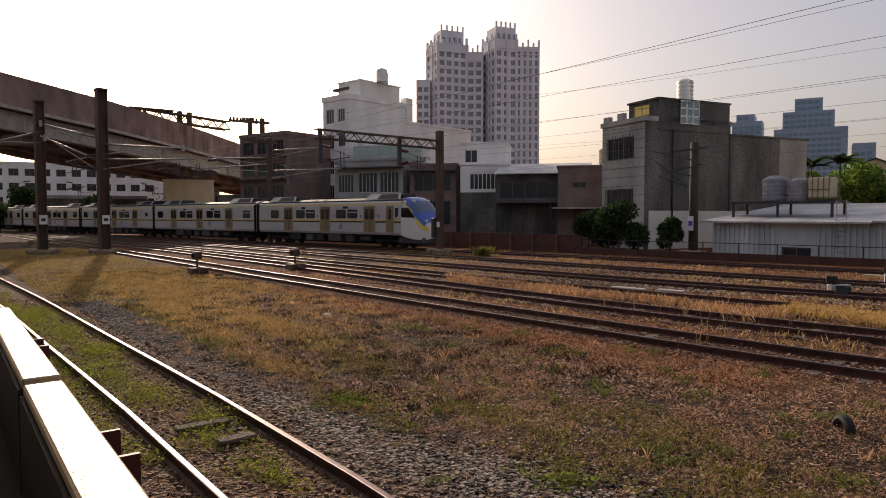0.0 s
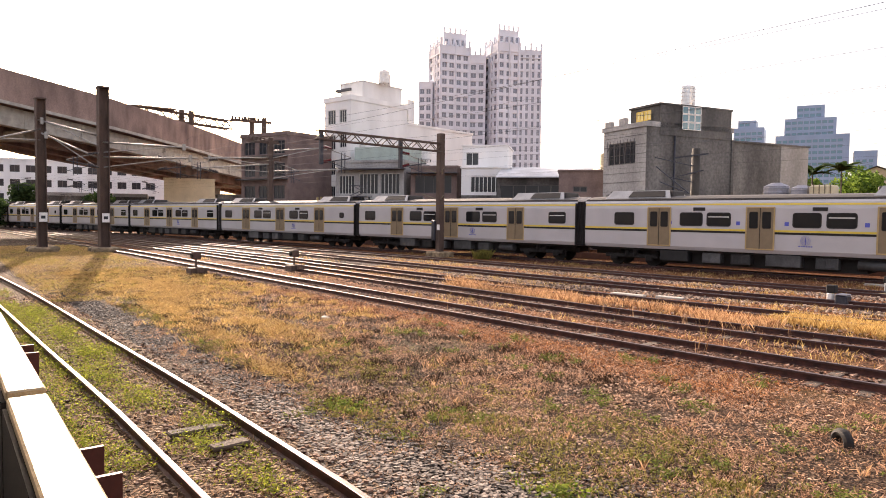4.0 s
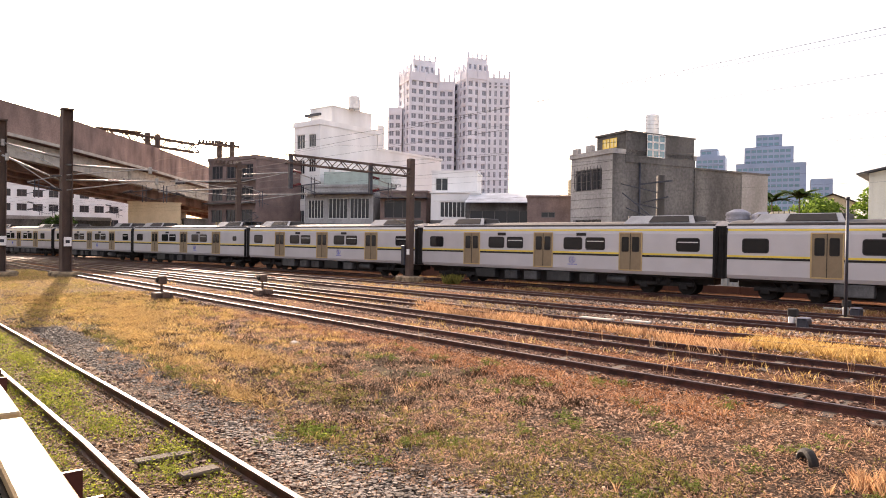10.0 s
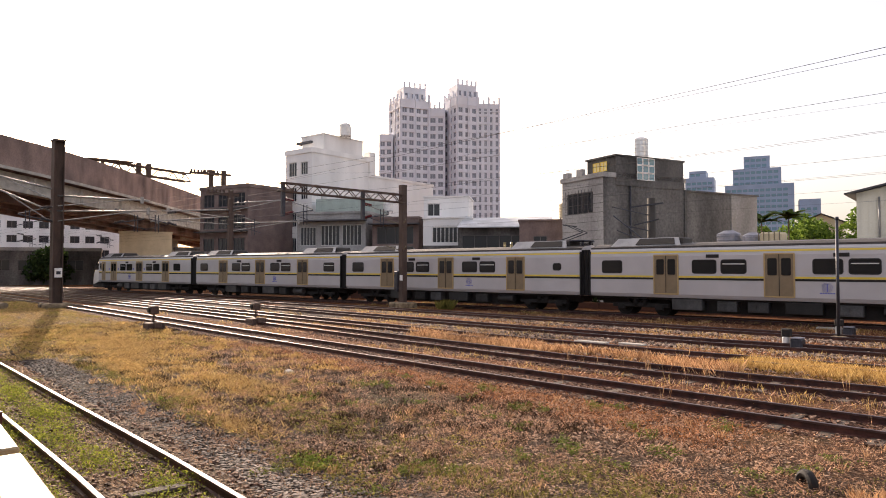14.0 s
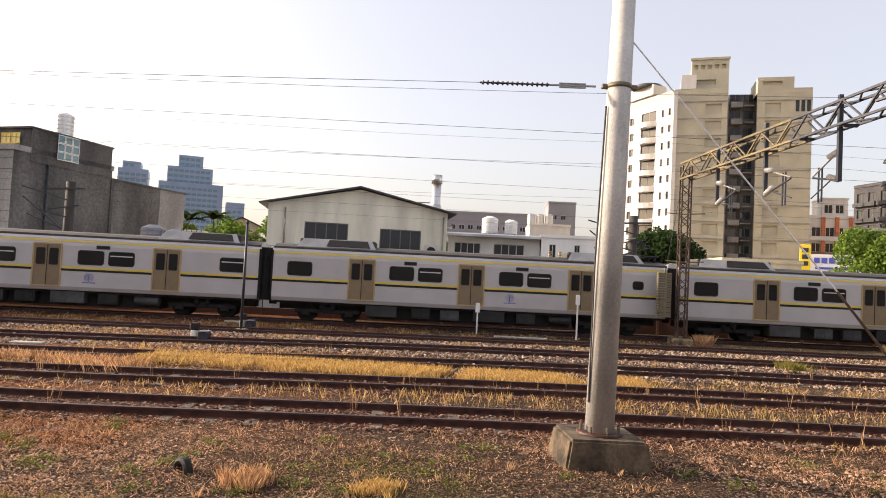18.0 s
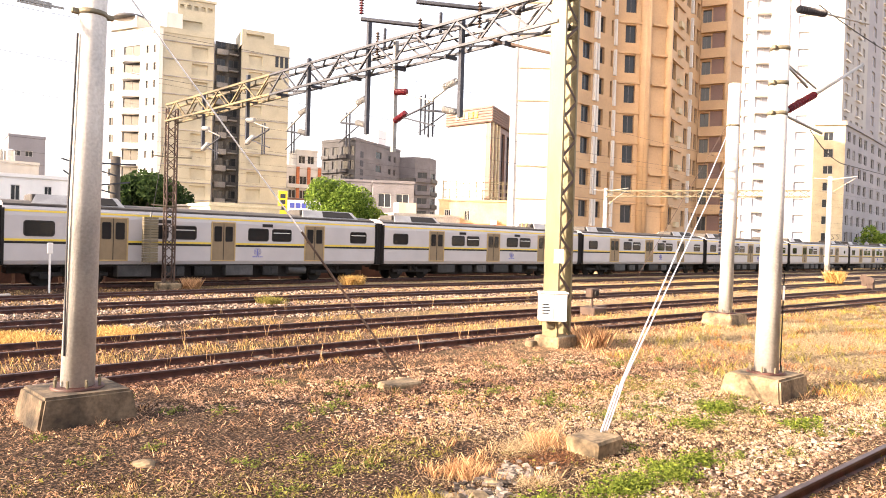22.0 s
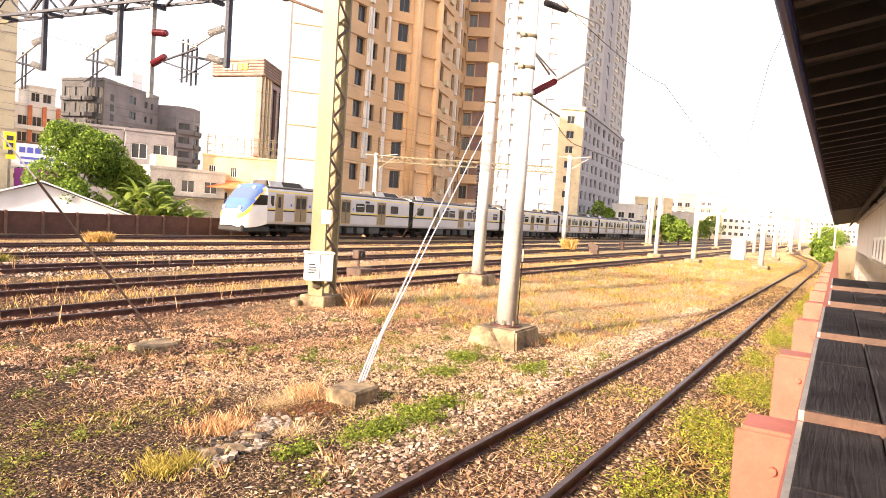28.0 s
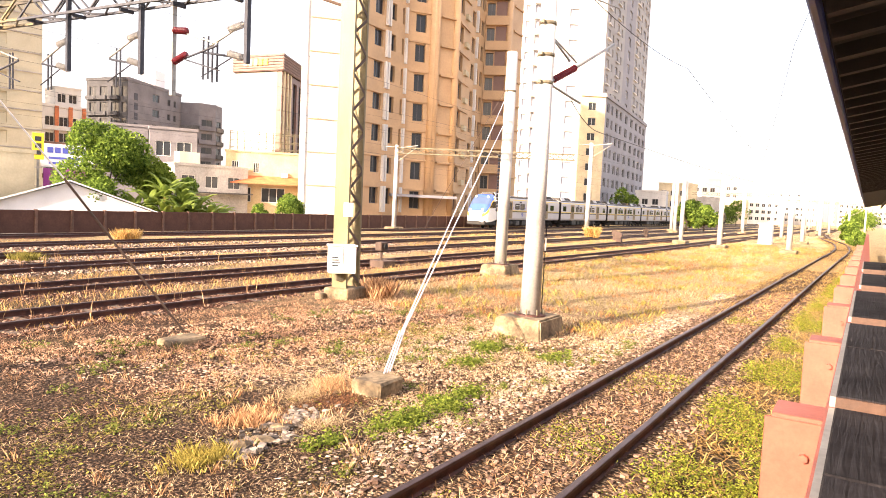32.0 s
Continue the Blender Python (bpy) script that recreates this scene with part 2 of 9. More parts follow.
# Brighter copy of WEED with the sunlight put into its colour
WEED_SUN = island_mat("sunlit_green_weed", (0.07, 0.10, 0.012), (0.46, 0.48, 0.07), thin=0.45)
WEED = island_mat("green_weed", (0.05, 0.09, 0.012), (0.30, 0.36, 0.06), thin=0.45)
LITTER_PALE = island_mat("pale_litter", (0.12, 0.065, 0.03), (0.86, 0.66, 0.40), thin=0.3)
LEAF = island_mat("leaf", (0.035, 0.08, 0.012), (0.25, 0.36, 0.06), thin=0.4)
LEAF_YELLOW = island_mat("yellow_green_leaf", (0.06, 0.10, 0.012), (0.30, 0.38, 0.06), thin=0.45)
LEAF_DARK = island_mat("dark_leaf", (0.012, 0.03, 0.01), (0.06, 0.10, 0.03), thin=0.3)
RAIL_HEAD = mat("worn_rail_steel", (0.10, 0.07, 0.07), 0.45, 0.85, 0.25, 6, 60, 0.04)
RAIL_RUST = mat("rusty_steel", (0.042, 0.014, 0.011), 0.6, 0.1, 0.4, 5, 60, 0.2, (0.075, 0.026, 0.018))
SLEEPER = mat("old_sleeper_wood", (0.085, 0.06, 0.043), 0.9, 0, 0.4, 4, 50, 0.4, per_object=0.25)
CONCRETE = mat("concrete", (0.40, 0.37, 0.32), 0.85, 0, 0.25, 1.5, 30, 0.2)
BLOCK = mat("stained_concrete_block", (0.06, 0.045, 0.03), 0.95, 0, 0.65, 2.4, 18, 0.7, (0.21, 0.155, 0.092))
# Darker copy of BLOCK: stains, with the near faces' shade put into the colour
BLOCK_SHADE = mat("dark_stained_footing", (0.03, 0.022, 0.016), 0.95, 0, 0.6, 2.4, 18, 0.7, (0.11, 0.08, 0.05))
POLE = mat("spun_concrete", (0.41, 0.40, 0.385), 0.75, 0, 0.3, 1.6, 25, 0.15, (0.50, 0.48, 0.45), streak=0.35)
GALV = mat("galvanised_steel", (0.30, 0.29, 0.27), 0.5, 0.6, 0.25, 3, 30, 0.08)
# Olive tint carries the sunlight on the far end of the truss
TRUSS_SUNLIT = mat("weathered_truss_paint", (0.05, 0.043, 0.04), 0.6, 0.15, 0.5, 0.5, 30, 0.08, (0.15, 0.115, 0.05))
GALV_WARM = mat("weathered_galvanised_steel", (0.17, 0.145, 0.095), 0.6, 0.4, 0.3, 3, 30, 0.08)
DARK_STEEL = mat("dark_painted_steel", (0.035, 0.038, 0.05), 0.5, 0.3, 0.3, 4, 40, 0.1)
RUST_BEAM = mat("rusty_column", (0.085, 0.055, 0.042), 0.8, 0.1, 0.4, 2, 30, 0.2, streak=0.3)
WIRE = mat("cable", (0.05, 0.05, 0.055), 0.85, 0.0, 0.1, 5, 40, 0)
WHITE_ROD = mat("white_guy_rod", (0.75, 0.76, 0.78), 0.4, 0.3, 0.1, 5, 40, 0)
INSUL_RED = mat("red_glazed_porcelain", (0.13, 0.014, 0.02), 0.25, 0, 0.2, 6, 40, 0)
INSUL_BLACK = mat("black_polymer", (0.03, 0.025, 0.03), 0.5, 0, 0.2, 6, 40, 0)
INSUL_TAN = mat("tan_porcelain", (0.42, 0.32, 0.12), 0.3, 0, 0.2, 6, 40, 0)
COOL_WHITE = mat("cool_white_sheet", (0.58, 0.61, 0.66), 0.6, 0, 0.12, 0.6, 20, 0.05)
INSUL_GREY = mat("pale_grey_porcelain", (0.45, 0.44, 0.42), 0.35, 0, 0.2, 6, 40, 0)
SHED_BLUE = mat("blue_grey_corrugated_sheet", (0.50, 0.54, 0.55), 0.55, 0.1, 0.25, 0.8, 12, 0.05, streak=0.2)
POLE_DARK = mat("dark_utility_pole", (0.05, 0.043, 0.036), 0.85, 0, 0.35, 2, 30, 0.15, streak=0.3)
WHITE_PAINT = mat("white_paint", (0.78, 0.77, 0.74), 0.55, 0, 0.1, 3, 40, 0.05)
RED_STEEL = mat("red_oxide_steel", (0.30, 0.085, 0.055), 0.5, 0.1, 0.2, 4, 40, 0.08)
YELLOW = mat("yellow_paint", (0.72, 0.50, 0.06), 0.5, 0, 0.1, 4, 40, 0)
BLACK = mat("black_rubber", (0.012, 0.010, 0.009), 0.8, 0, 0.3, 4, 40, 0.1)
PLASTER_WHITE = mat("white_wall_tile", (0.62, 0.60, 0.57), 0.7, 0, 0.12, 0.5, 6, 0.05, streak=0.3)
PLASTER_BRIGHT = mat("bright_white_render", (0.80, 0.79, 0.77), 0.8, 0, 0.12, 0.4, 6, 0.05, streak=0.3)
HOTEL_GREY = mat("purple_grey_tile", (0.16, 0.152, 0.165), 0.8, 0, 0.2, 0.4, 5, 0.05)
PLASTER_GREY = mat("grey_render", (0.33, 0.32, 0.31), 0.9, 0, 0.35, 0.35, 5, 0.15, streak=0.35)
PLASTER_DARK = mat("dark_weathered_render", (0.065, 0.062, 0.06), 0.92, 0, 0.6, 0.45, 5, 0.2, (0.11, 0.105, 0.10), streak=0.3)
CHARCOAL = mat("charcoal_tile", (0.05, 0.05, 0.056), 0.8, 0, 0.3, 0.4, 5, 0.05)
BRICK_BROWN = mat("brown_brick_wall", (0.19, 0.135, 0.12), 0.9, 0, 0.3, 0.6, 8, 0.1)
BEIGE_TILE = mat("beige_tile", (0.44, 0.41, 0.31), 0.6, 0, 0.12, 0.4, 5, 0.04)
HOUSE_YELLOW = mat("yellow_house_render", (0.48, 0.38, 0.23), 0.8, 0, 0.2, 0.6, 6, 0.05)
CREAM = mat("cream_plaster", (0.54, 0.46, 0.31), 0.8, 0, 0.15, 0.6, 6, 0.05)
ORANGE_TILE = mat("orange_tan_tile", (0.50, 0.325, 0.18), 0.6, 0, 0.12, 0.35, 5, 0.04)
# Blue-white tone includes the haze in front of the far tower
TOWER_PINK = mat("pale_blue_white_tower_tile", (0.66, 0.67, 0.72), 0.7, 0, 0.08, 0.2, 3, 0)
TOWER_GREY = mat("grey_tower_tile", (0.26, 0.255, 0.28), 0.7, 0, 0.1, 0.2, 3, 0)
# Grey holds the shade on the flank of an otherwise pale tower
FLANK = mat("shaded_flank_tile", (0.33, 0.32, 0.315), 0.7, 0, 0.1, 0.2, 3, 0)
BRACKET_RED = mat("dark_red_bracket", (0.09, 0.022, 0.016), 0.6, 0.1, 0.2, 4, 40, 0.08)
# Paler blue than the cladding itself: aerial haze is mixed into the base
BLUE_CURTAIN = mat("blue_tower_cladding", (0.24, 0.33, 0.47), 0.4, 0, 0.12, 0.1, 2, 0)
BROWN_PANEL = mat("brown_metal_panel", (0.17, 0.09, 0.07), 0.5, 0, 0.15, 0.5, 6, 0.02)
CORRUGATED = mat("corrugated_metal", (0.68, 0.64, 0.52), 0.55, 0.1, 0.2, 0.8, 12, 0.05, streak=0.2)
ROOF_METAL = mat("pale_roof_metal", (0.40, 0.41, 0.43), 0.55, 0.1, 0.35, 0.5, 10, 0.03)
DARK_ROOF = mat("dark_roofing", (0.07, 0.07, 0.075), 0.7, 0.1, 0.3, 1, 15, 0.1)
RED_TILE = mat("red_roof_tile", (0.48, 0.15, 0.06), 0.7, 0, 0.25, 1.5, 14, 0.2)
FENCE_BROWN = mat("rusty_brown_fence", (0.085, 0.036, 0.024), 0.85, 0, 0.35, 0.8, 12, 0.15)
LEDGE_TAN = mat("tan_ledge_paint", (0.30, 0.24, 0.15), 0.7, 0, 0.15, 1, 10, 0.03)
FENCE_POST = mat("brown_concrete_post", (0.15, 0.08, 0.055), 0.85, 0, 0.3, 1.5, 14, 0.15, per_object=0.2)
WIN_DARK = glass_mat("window_glass", (0.03, 0.034, 0.04), 0.12, 0.35)
# Far glass is pale by base colour, for haze and bright reflection
WIN_FAR = glass_mat("pale_reflecting_glass", (0.36, 0.37, 0.44), 0.25)
WIN_TOWER = glass_mat("grey_tower_glass", (0.20, 0.21, 0.25), 0.25)
WIN_BLUE = glass_mat("blue_window_glass", (0.12, 0.26, 0.32))
WIN_FRAME = mat("window_frame", (0.55, 0.55, 0.53), 0.5, 0.2, 0.1, 5, 40, 0)
WIN_FRAME_DARK = mat("dark_window_frame", (0.12, 0.11, 0.11), 0.5, 0.2, 0.1, 5, 40, 0)
TANK_STEEL = mat("stainless_tank", (0.62, 0.60, 0.58), 0.3, 0.9, 0.1, 3, 30, 0.02)
TANK_GREY = mat("grey_plastic_tank", (0.22, 0.22, 0.25), 0.5, 0, 0.2, 2, 20, 0.03)
TRAIN_SKIN = mat("brushed_train_steel", (0.48, 0.46, 0.46), 0.5, 0.12, 0.07, 0.8, 30, 0.02)
TRAIN_ROOF = mat("sooty_train_roof", (0.06, 0.054, 0.05), 0.7, 0.1, 0.3, 1.0, 20, 0.05)
TRAIN_DOOR = mat("tan_train_door", (0.23, 0.17, 0.10), 0.5, 0.2, 0.12, 2, 30, 0.02)
DOOR_FRAME = mat("gold_door_frame", (0.46, 0.33, 0.15), 0.45, 0.3, 0.12, 2, 30, 0.02)
TRAIN_GLASS = glass_mat("train_window", (0.012, 0.013, 0.015), 0.08, 0.4)
TRAIN_UNDER = mat("underfloor_grime", (0.016, 0.014, 0.013), 0.8, 0.2, 0.4, 2, 20, 0.1)
TRAIN_BOX = mat("underfloor_box_paint", (0.05, 0.05, 0.05), 0.6, 0.2, 0.4, 2, 20, 0.1, per_object=0.8)
TRAIN_WHITE = mat("white_nose_paint", (0.70, 0.68, 0.64), 0.35, 0, 0.06, 1, 20, 0.02)
TRAIN_BLUE = mat("blue_nose_paint", (0.06, 0.13, 0.50), 0.25, 0, 0.06, 1, 20, 0)
TRAIN_YELLOW = mat("yellow_train_band", (0.70, 0.52, 0.06), 0.4, 0, 0.08, 2, 20, 0)
WOOD_DARK = mat("weathered_dark_boards", (0.028, 0.025, 0.026), 0.42, 0, 0.5, 2, 30, 0.5, (0.05, 0.045, 0.045))
# Cream carries the sunlight on the rail's boards
WOOD_PALE = mat("sunbleached_board", (0.50, 0.38, 0.22), 0.45, 0, 0.2, 3, 40, 0.3)
# Near-black: the shade under the roof is put into the timber's colour
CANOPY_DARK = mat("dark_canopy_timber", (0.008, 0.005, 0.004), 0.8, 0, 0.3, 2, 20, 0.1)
CANOPY_BLUE = mat("blue_gutter_paint", (0.04, 0.06, 0.22), 0.5, 0, 0.2, 2, 20, 0.05)
SIGN_YELLOW = mat("yellow_sign_sheet", (0.85, 0.62, 0.03), 0.5, 0, 0.05, 2, 20, 0)
SIGN_WHITE = mat("white_sign_sheet", (0.72, 0.72, 0.76), 0.5, 0, 0.05, 2, 20, 0)
SIGN_BLUE = mat("blue_lettering", (0.08, 0.10, 0.45), 0.5, 0, 0.05, 2, 20, 0)
SIGN_PURPLE = mat("purple_sign_sheet", (0.30, 0.04, 0.25), 0.5, 0, 0.05, 2, 20, 0)
ASPHALT = mat("asphalt", (0.05, 0.05, 0.052), 0.9, 0, 0.3, 1, 30, 0.2)


# ---- mesh helpers ----
def part(name, bm, material, parent=None, label=""):
    """One mesh object out of a bmesh, under a thing or a part."""
    me = bpy.data.meshes.new(name)
    bm.normal_update()
    bm.to_mesh(me)
    bm.free()
    return placed(name, me, material, parent, label)


def placed(name, me, material=None, parent=None, label="", m=None):
    if material is not None and not me.materials:
        for x in material if isinstance(material, (list, tuple)) else [material]:
            me.materials.append(x)
    ob = new(name, me)
    if parent is not None:
        ob.parent = parent
    if m is not None:
        ob.matrix_basis = m
    if label:
        ob["label"] = label
    return ob


def thing(name, m, label, category, group="", kind=""):
    ob = new(name)
    ob.empty_display_size = 0.2
    ob.matrix_basis = m
    return tagged(ob, label, category, group, kind)


def raw(name, verts, faces, smooth=False):
    me = bpy.data.meshes.new(name)
    me.from_pydata([tuple(v) for v in verts], [], faces)
    if smooth:
        me.polygons.foreach_set("use_smooth", [True] * len(me.polygons))
    me.update()
    return me


def box(bm, x0, y0, z0, x1, y1, z1, bevel=0.0, m=None):
    """A box between two corners, its edges broken."""
    r = bmesh.ops.create_cube(bm, size=1)
    mm = Matrix.Translation(((x0 + x1) / 2, (y0 + y1) / 2, (z0 + z1) / 2)) @ Matrix.Diagonal((abs(x1 - x0), abs(y1 - y0), abs(z1 - z0), 1))
    bmesh.ops.transform(bm, matrix=(m or Matrix()) @ mm, verts=r["verts"])
    if bevel:
        es = list({e for v in r["verts"] for e in v.link_edges})
        bmesh.ops.bevel(bm, geom=es, offset=bevel, segments=1, affect="EDGES")
    return bm


def boxes(*rows, bevel=0.0):
    bm = bmesh.new()
    for r in rows:
        box(bm, *r, bevel=bevel)
    return bm


def tube(bm, p, q, r0, r1=None, n=10):
    """A tapered round bar from p to q."""
    p, q = Vector(p), Vector(q)
    d = q - p
    r = bmesh.ops.create_cone(bm, cap_ends=True, segments=n, radius1=r0, radius2=r0 if r1 is None else r1, depth=d.length)
    mm = Matrix.Translation((p + q) / 2) @ d.to_track_quat("Z", "Y").to_matrix().to_4x4()
    bmesh.ops.transform(bm, matrix=mm, verts=r["verts"])
    if n > 6:
        for f in {f for v in r["verts"] for f in v.link_faces}:
            f.smooth = len(f.verts) == 4
    return bm


def strut(bm, p, q, w, h=None):
    """A square bar from p to q."""
    p, q = Vector(p), Vector(q)
    d = q - p
    r = bmesh.ops.create_cube(bm, size=1)
    mm = Matrix.Translation((p + q) / 2) @ d.to_track_quat("Z", "Y").to_matrix().to_4x4() @ Matrix.Diagonal((w, h or w, d.length, 1))
    bmesh.ops.transform(bm, matrix=mm, verts=r["verts"])
    return bm


def sweep(points, profile, closed=True):
    """Verts and faces of a profile (across, up) carried along points (x, y, z) that run on the ground."""
    pts = [Vector(p) for p in points]
    verts, faces, n = [], [], len(profile)
    for i, p in enumerate(pts):
        d = (pts[min(i + 1, len(pts) - 1)] - pts[max(i - 1, 0)])
        d.z = 0
        d.normalize()
        side = Vector((-d.y, d.x, 0))
        for a, b in profile:
            verts.append(p + side * a + Vector((0, 0, b)))
    for i in range(len(pts) - 1):
        for k in range(n if closed else n - 1):
            a, b = i * n + k, i * n + (k + 1) % n
            faces.append((a, a + n, b + n, b))
    if closed:
        faces += [tuple(range(n)), tuple(range((len(pts) - 1) * n, len(pts) * n))[::-1]]
    return verts, faces


def smooth_line(keys, step):
    """A smooth curve through (x, y) keys, as points a step apart, with their running length from x = 0."""
    k = np.array(keys, float)
    out = []
    for i in range(len(k) - 1):
        p0, p1, p2, p3 = k[max(i - 1, 0)], k[i], k[i + 1], k[min(i + 2, len(k) - 1)]
        # slopes dy/dx, held monotone enough by central differences
        m1 = (p2[1] - p0[1]) / (p2[0] - p0[0]) if i else (p2[1] - p1[1]) / (p2[0] - p1[0])
        m2 = (p3[1] - p1[1]) / (p3[0] - p1[0]) if i < len(k) - 2 else (p2[1] - p1[1]) / (p2[0] - p1[0])
        L = p2[0] - p1[0]
        n = max(1, int(L / step))
        for j in range(n):
            s = j / n
            h = (2 * s**3 - 3 * s**2 + 1) * p1[1] + (s**3 - 2 * s**2 + s) * L * m1 + (3 * s**2 - 2 * s**3) * p2[1] + (s**3 - s**2) * L * m2
            out.append((p1[0] + s * L, h))
    out.append(tuple(k[-1]))
    return out


def scatter_mesh(name, verts, faces_per, count, material, label, category="grass"):
    """One object of many loose pieces."""
    me = bpy.data.meshes.new(name)
    me.from_pydata(verts, [], faces_per)
    me.update()
    return tagged(placed(name, me, material), label, category, kind="stuff")


# ---- ground and tracks ----
def ground_sheet():
    xs = [-3000, -800, -300, -150] + [x * 2.0 for x in range(-50, 51)] + [150, 300, 800, 3000]
    ys = [-1500, -400, -100, -30] + [y * 1.0 for y in range(-6, 46)] + [60, 100, 250, 800, 3000]
    verts, faces = [], []
    for y in ys:
        for x in xs:
            near = max(abs(x) / 100, abs(y - 20) / 26) <= 1
            z = 0.07 * (noise.noise(Vector((x * 0.13, y * 0.17, 0))) + 0.5 * noise.noise(Vector((x * 0.5, y * 0.5, 3)))) if near else 0
            verts.append((x, y, z))
    n = len(xs)
    for j in range(len(ys) - 1):
        for i in range(n - 1):
            a = j * n + i
            faces.append((a, a + 1, a + n + 1, a + n))
    return tagged(placed("ground", raw("ground", verts, faces, True), EARTH), "dry brown earth of a rail yard with grit", "ground", kind="structure")


ground_sheet()

TRACKS = {
    "siding": [(-120, -3.5), (-60, -0.6), (-30, 1.35), (-23, 1.8), (-14, 2.2), (-9, 2.43), (-5.5, 2.52), (5, 2.47), (10, 2.52), (20, 2.62), (33, 2.8), (50, 3.0), (66, 3.2), (85, 4.4), (110, 7.6), (150, 11), (260, 15)],
    "a": [(-260, -3), (-90, 7.3), (-60, 9.2), (-45, 10.0), (-25, 10.8), (-8, 11.75), (0, 12.6), (7, 13.2), (14, 13.4), (32, 13.4), (60, 13.7), (110, 15), (260, 18)],
    "b": [(-260, 1), (-90, 10.2), (-46, 13.2), (-30, 13.9), (-10, 14.7), (-1, 16.0), (8.7, 16.9), (16, 17.0), (40, 17.2), (100, 19), (260, 23)],
    "c": [(-260, 3), (-90, 12), (-46, 15.4), (-28, 16.4), (-12, 17.6), (-1, 20.0), (11, 21.3), (20, 21.3), (50, 22), (100, 23.5), (260, 28)],
    "d": [(-260, -4), (-90, 13.5), (-50, 18.5), (-30, 19.8), (-14, 21.3), (-1.5, 24.0), (13, 25.4), (25, 25.6), (60, 26.8), (100, 28), (260, 34)],
    "e": [(-260, -6), (-90, 15), (-50, 21.5), (-30, 24.4), (-16, 25.8), (-1.7, 27.9), (15, 30.0), (27, 30.4), (60, 32), (100, 33.5), (260, 40)],
    "f": [(-330, -46), (-200, -10), (-92.7, 17), (-68, 22.2), (-51.5, 25.8), (-31, 29.6), (-14.4, 32.2), (0, 34.0), (15.5, 35.3), (36, 36.3), (57, 37.1), (94, 38.5), (155, 41), (420, 53)],
}
GAUGE, RAIL_Z = 1.067, 0.16
HEAD = [(-0.033, -0.035), (0.033, -0.035), (0.033, -0.004), (0.024, 0.0), (-0.024, 0.0), (-0.033, -0.004)]
WEB = [(-0.06, -0.15), (0.06, -0.15), (0.06, -0.138), (0.01, -0.115), (0.01, -0.035), (-0.01, -0.035), (-0.01, -0.115), (-0.06, -0.138)]


def offset_line(line, d, z):
    out = []
    for i, p in enumerate(line):
        q, r = line[max(i - 1, 0)], line[min(i + 1, len(line) - 1)]
        t = Vector((r[0] - q[0], r[1] - q[1])).normalized()
        out.append((p[0] - t.y * d, p[1] + t.x * d, z))
    return out


def railway(name, keys, worn, sleepers):
    line = smooth_line(keys, 2.0)
    t = thing("railway_track", Matrix(), f"{worn} steel rails of a narrow-gauge track in ballast", "railway track", "tracks of the yard", "structure")
    v, f = sweep(offset_line(line, 0, 0), [(-1.35, -0.05), (-0.95, 0.03), (0.95, 0.03), (1.35, -0.05)] if name not in 'de' else [(-1.9, -0.05), (-1.4, 0.03), (1.4, 0.03), (1.9, -0.05)], closed=False)
    placed("ballast_bed", raw("ballast_bed", v, f), SIDING_BED if name == "siding" else BALLAST_GREY if name in "cde" else BALLAST, t, "grey stone ballast" if name in "cde" else "brown stone ballast")
    for s in (-1, 1):
        mid = offset_line(line, s * (GAUGE / 2 + 0.033), RAIL_Z)
        v, f = sweep(mid, WEB)
        r = placed("rail", raw("rail", v, f), RAIL_RUST, t, "rusty rail web and foot")
        v, f = sweep(mid, HEAD)
        placed("rail_head", raw("rail_head", v, f, False), RAIL_HEAD, r, "polished running surface")
    return line, t


LINES = {}
for _n, _k in TRACKS.items():
    LINES[_n] = railway(_n, _k, "worn" if _n == "siding" else "rust-stained", None)


def on_line(line, x):
    for p, q in zip(line, line[1:]):
        if p[0] <= x <= q[0]:
            s = (x - p[0]) / (q[0] - p[0])
            return p[1] + s * (q[1] - p[1]), math.atan2(q[1] - p[1], q[0] - p[0])
    return line[-1][1], 0.0


def add_sleepers():
    bm = boxes((-0.11, -1.0, -0.10, 0.11, 1.0, 0.022), bevel=0.012)
    me = bpy.data.meshes.new("sleeper")
    bm.to_mesh(me)
    bm.free()
    me.materials.append(SLEEPER)
    for key, x0, x1, step in (("siding", -22, 26, 0.66), ("a", -22, 26, 0.7), ("b", -18, 24, 0.75), ("c", -16, 22, 0.8), ("d", -14, 22, 0.85), ("e", -14, 20, 0.9)):
        line, t = LINES[key]
        x = x0
        while x < x1:
            y, a = on_line(line, x)
            placed("sleeper", me, None, t, m=pose(x, y, (-0.022 if key == "siding" else 0.008) + random.uniform(-0.02, 0.012), 0, 0, math.degrees(a) + random.uniform(-2, 2)))
            x += step + random.uniform(-0.04, 0.04)


# ---- the commuter train ----
CAR, PITCH = 19.16, 19.76
CUT = 1.0  # the end cars are that much shorter before the nose begins
SIDE = [(-1.36, 0.98), (-1.43, 1.15), (-1.43, 3.05), (-1.38, 3.35), (-1.22, 3.52)]
ROOF = [(-1.22, 3.52), (-0.85, 3.66), (0, 3.74), (0.85, 3.66), (1.22, 3.52)]


def shell(x0, x1, profile, name):
    verts, faces, n = [], [], len(profile)
    for x in (x0, x1):
        verts += [(x, a, b) for a, b in profile]
    faces = [(k, k + 1, n + k + 1, n + k) for k in range(n - 1)]
    faces += [tuple(range(n))[::-1], tuple(range(n, 2 * n))]
    return raw(name, verts, faces)


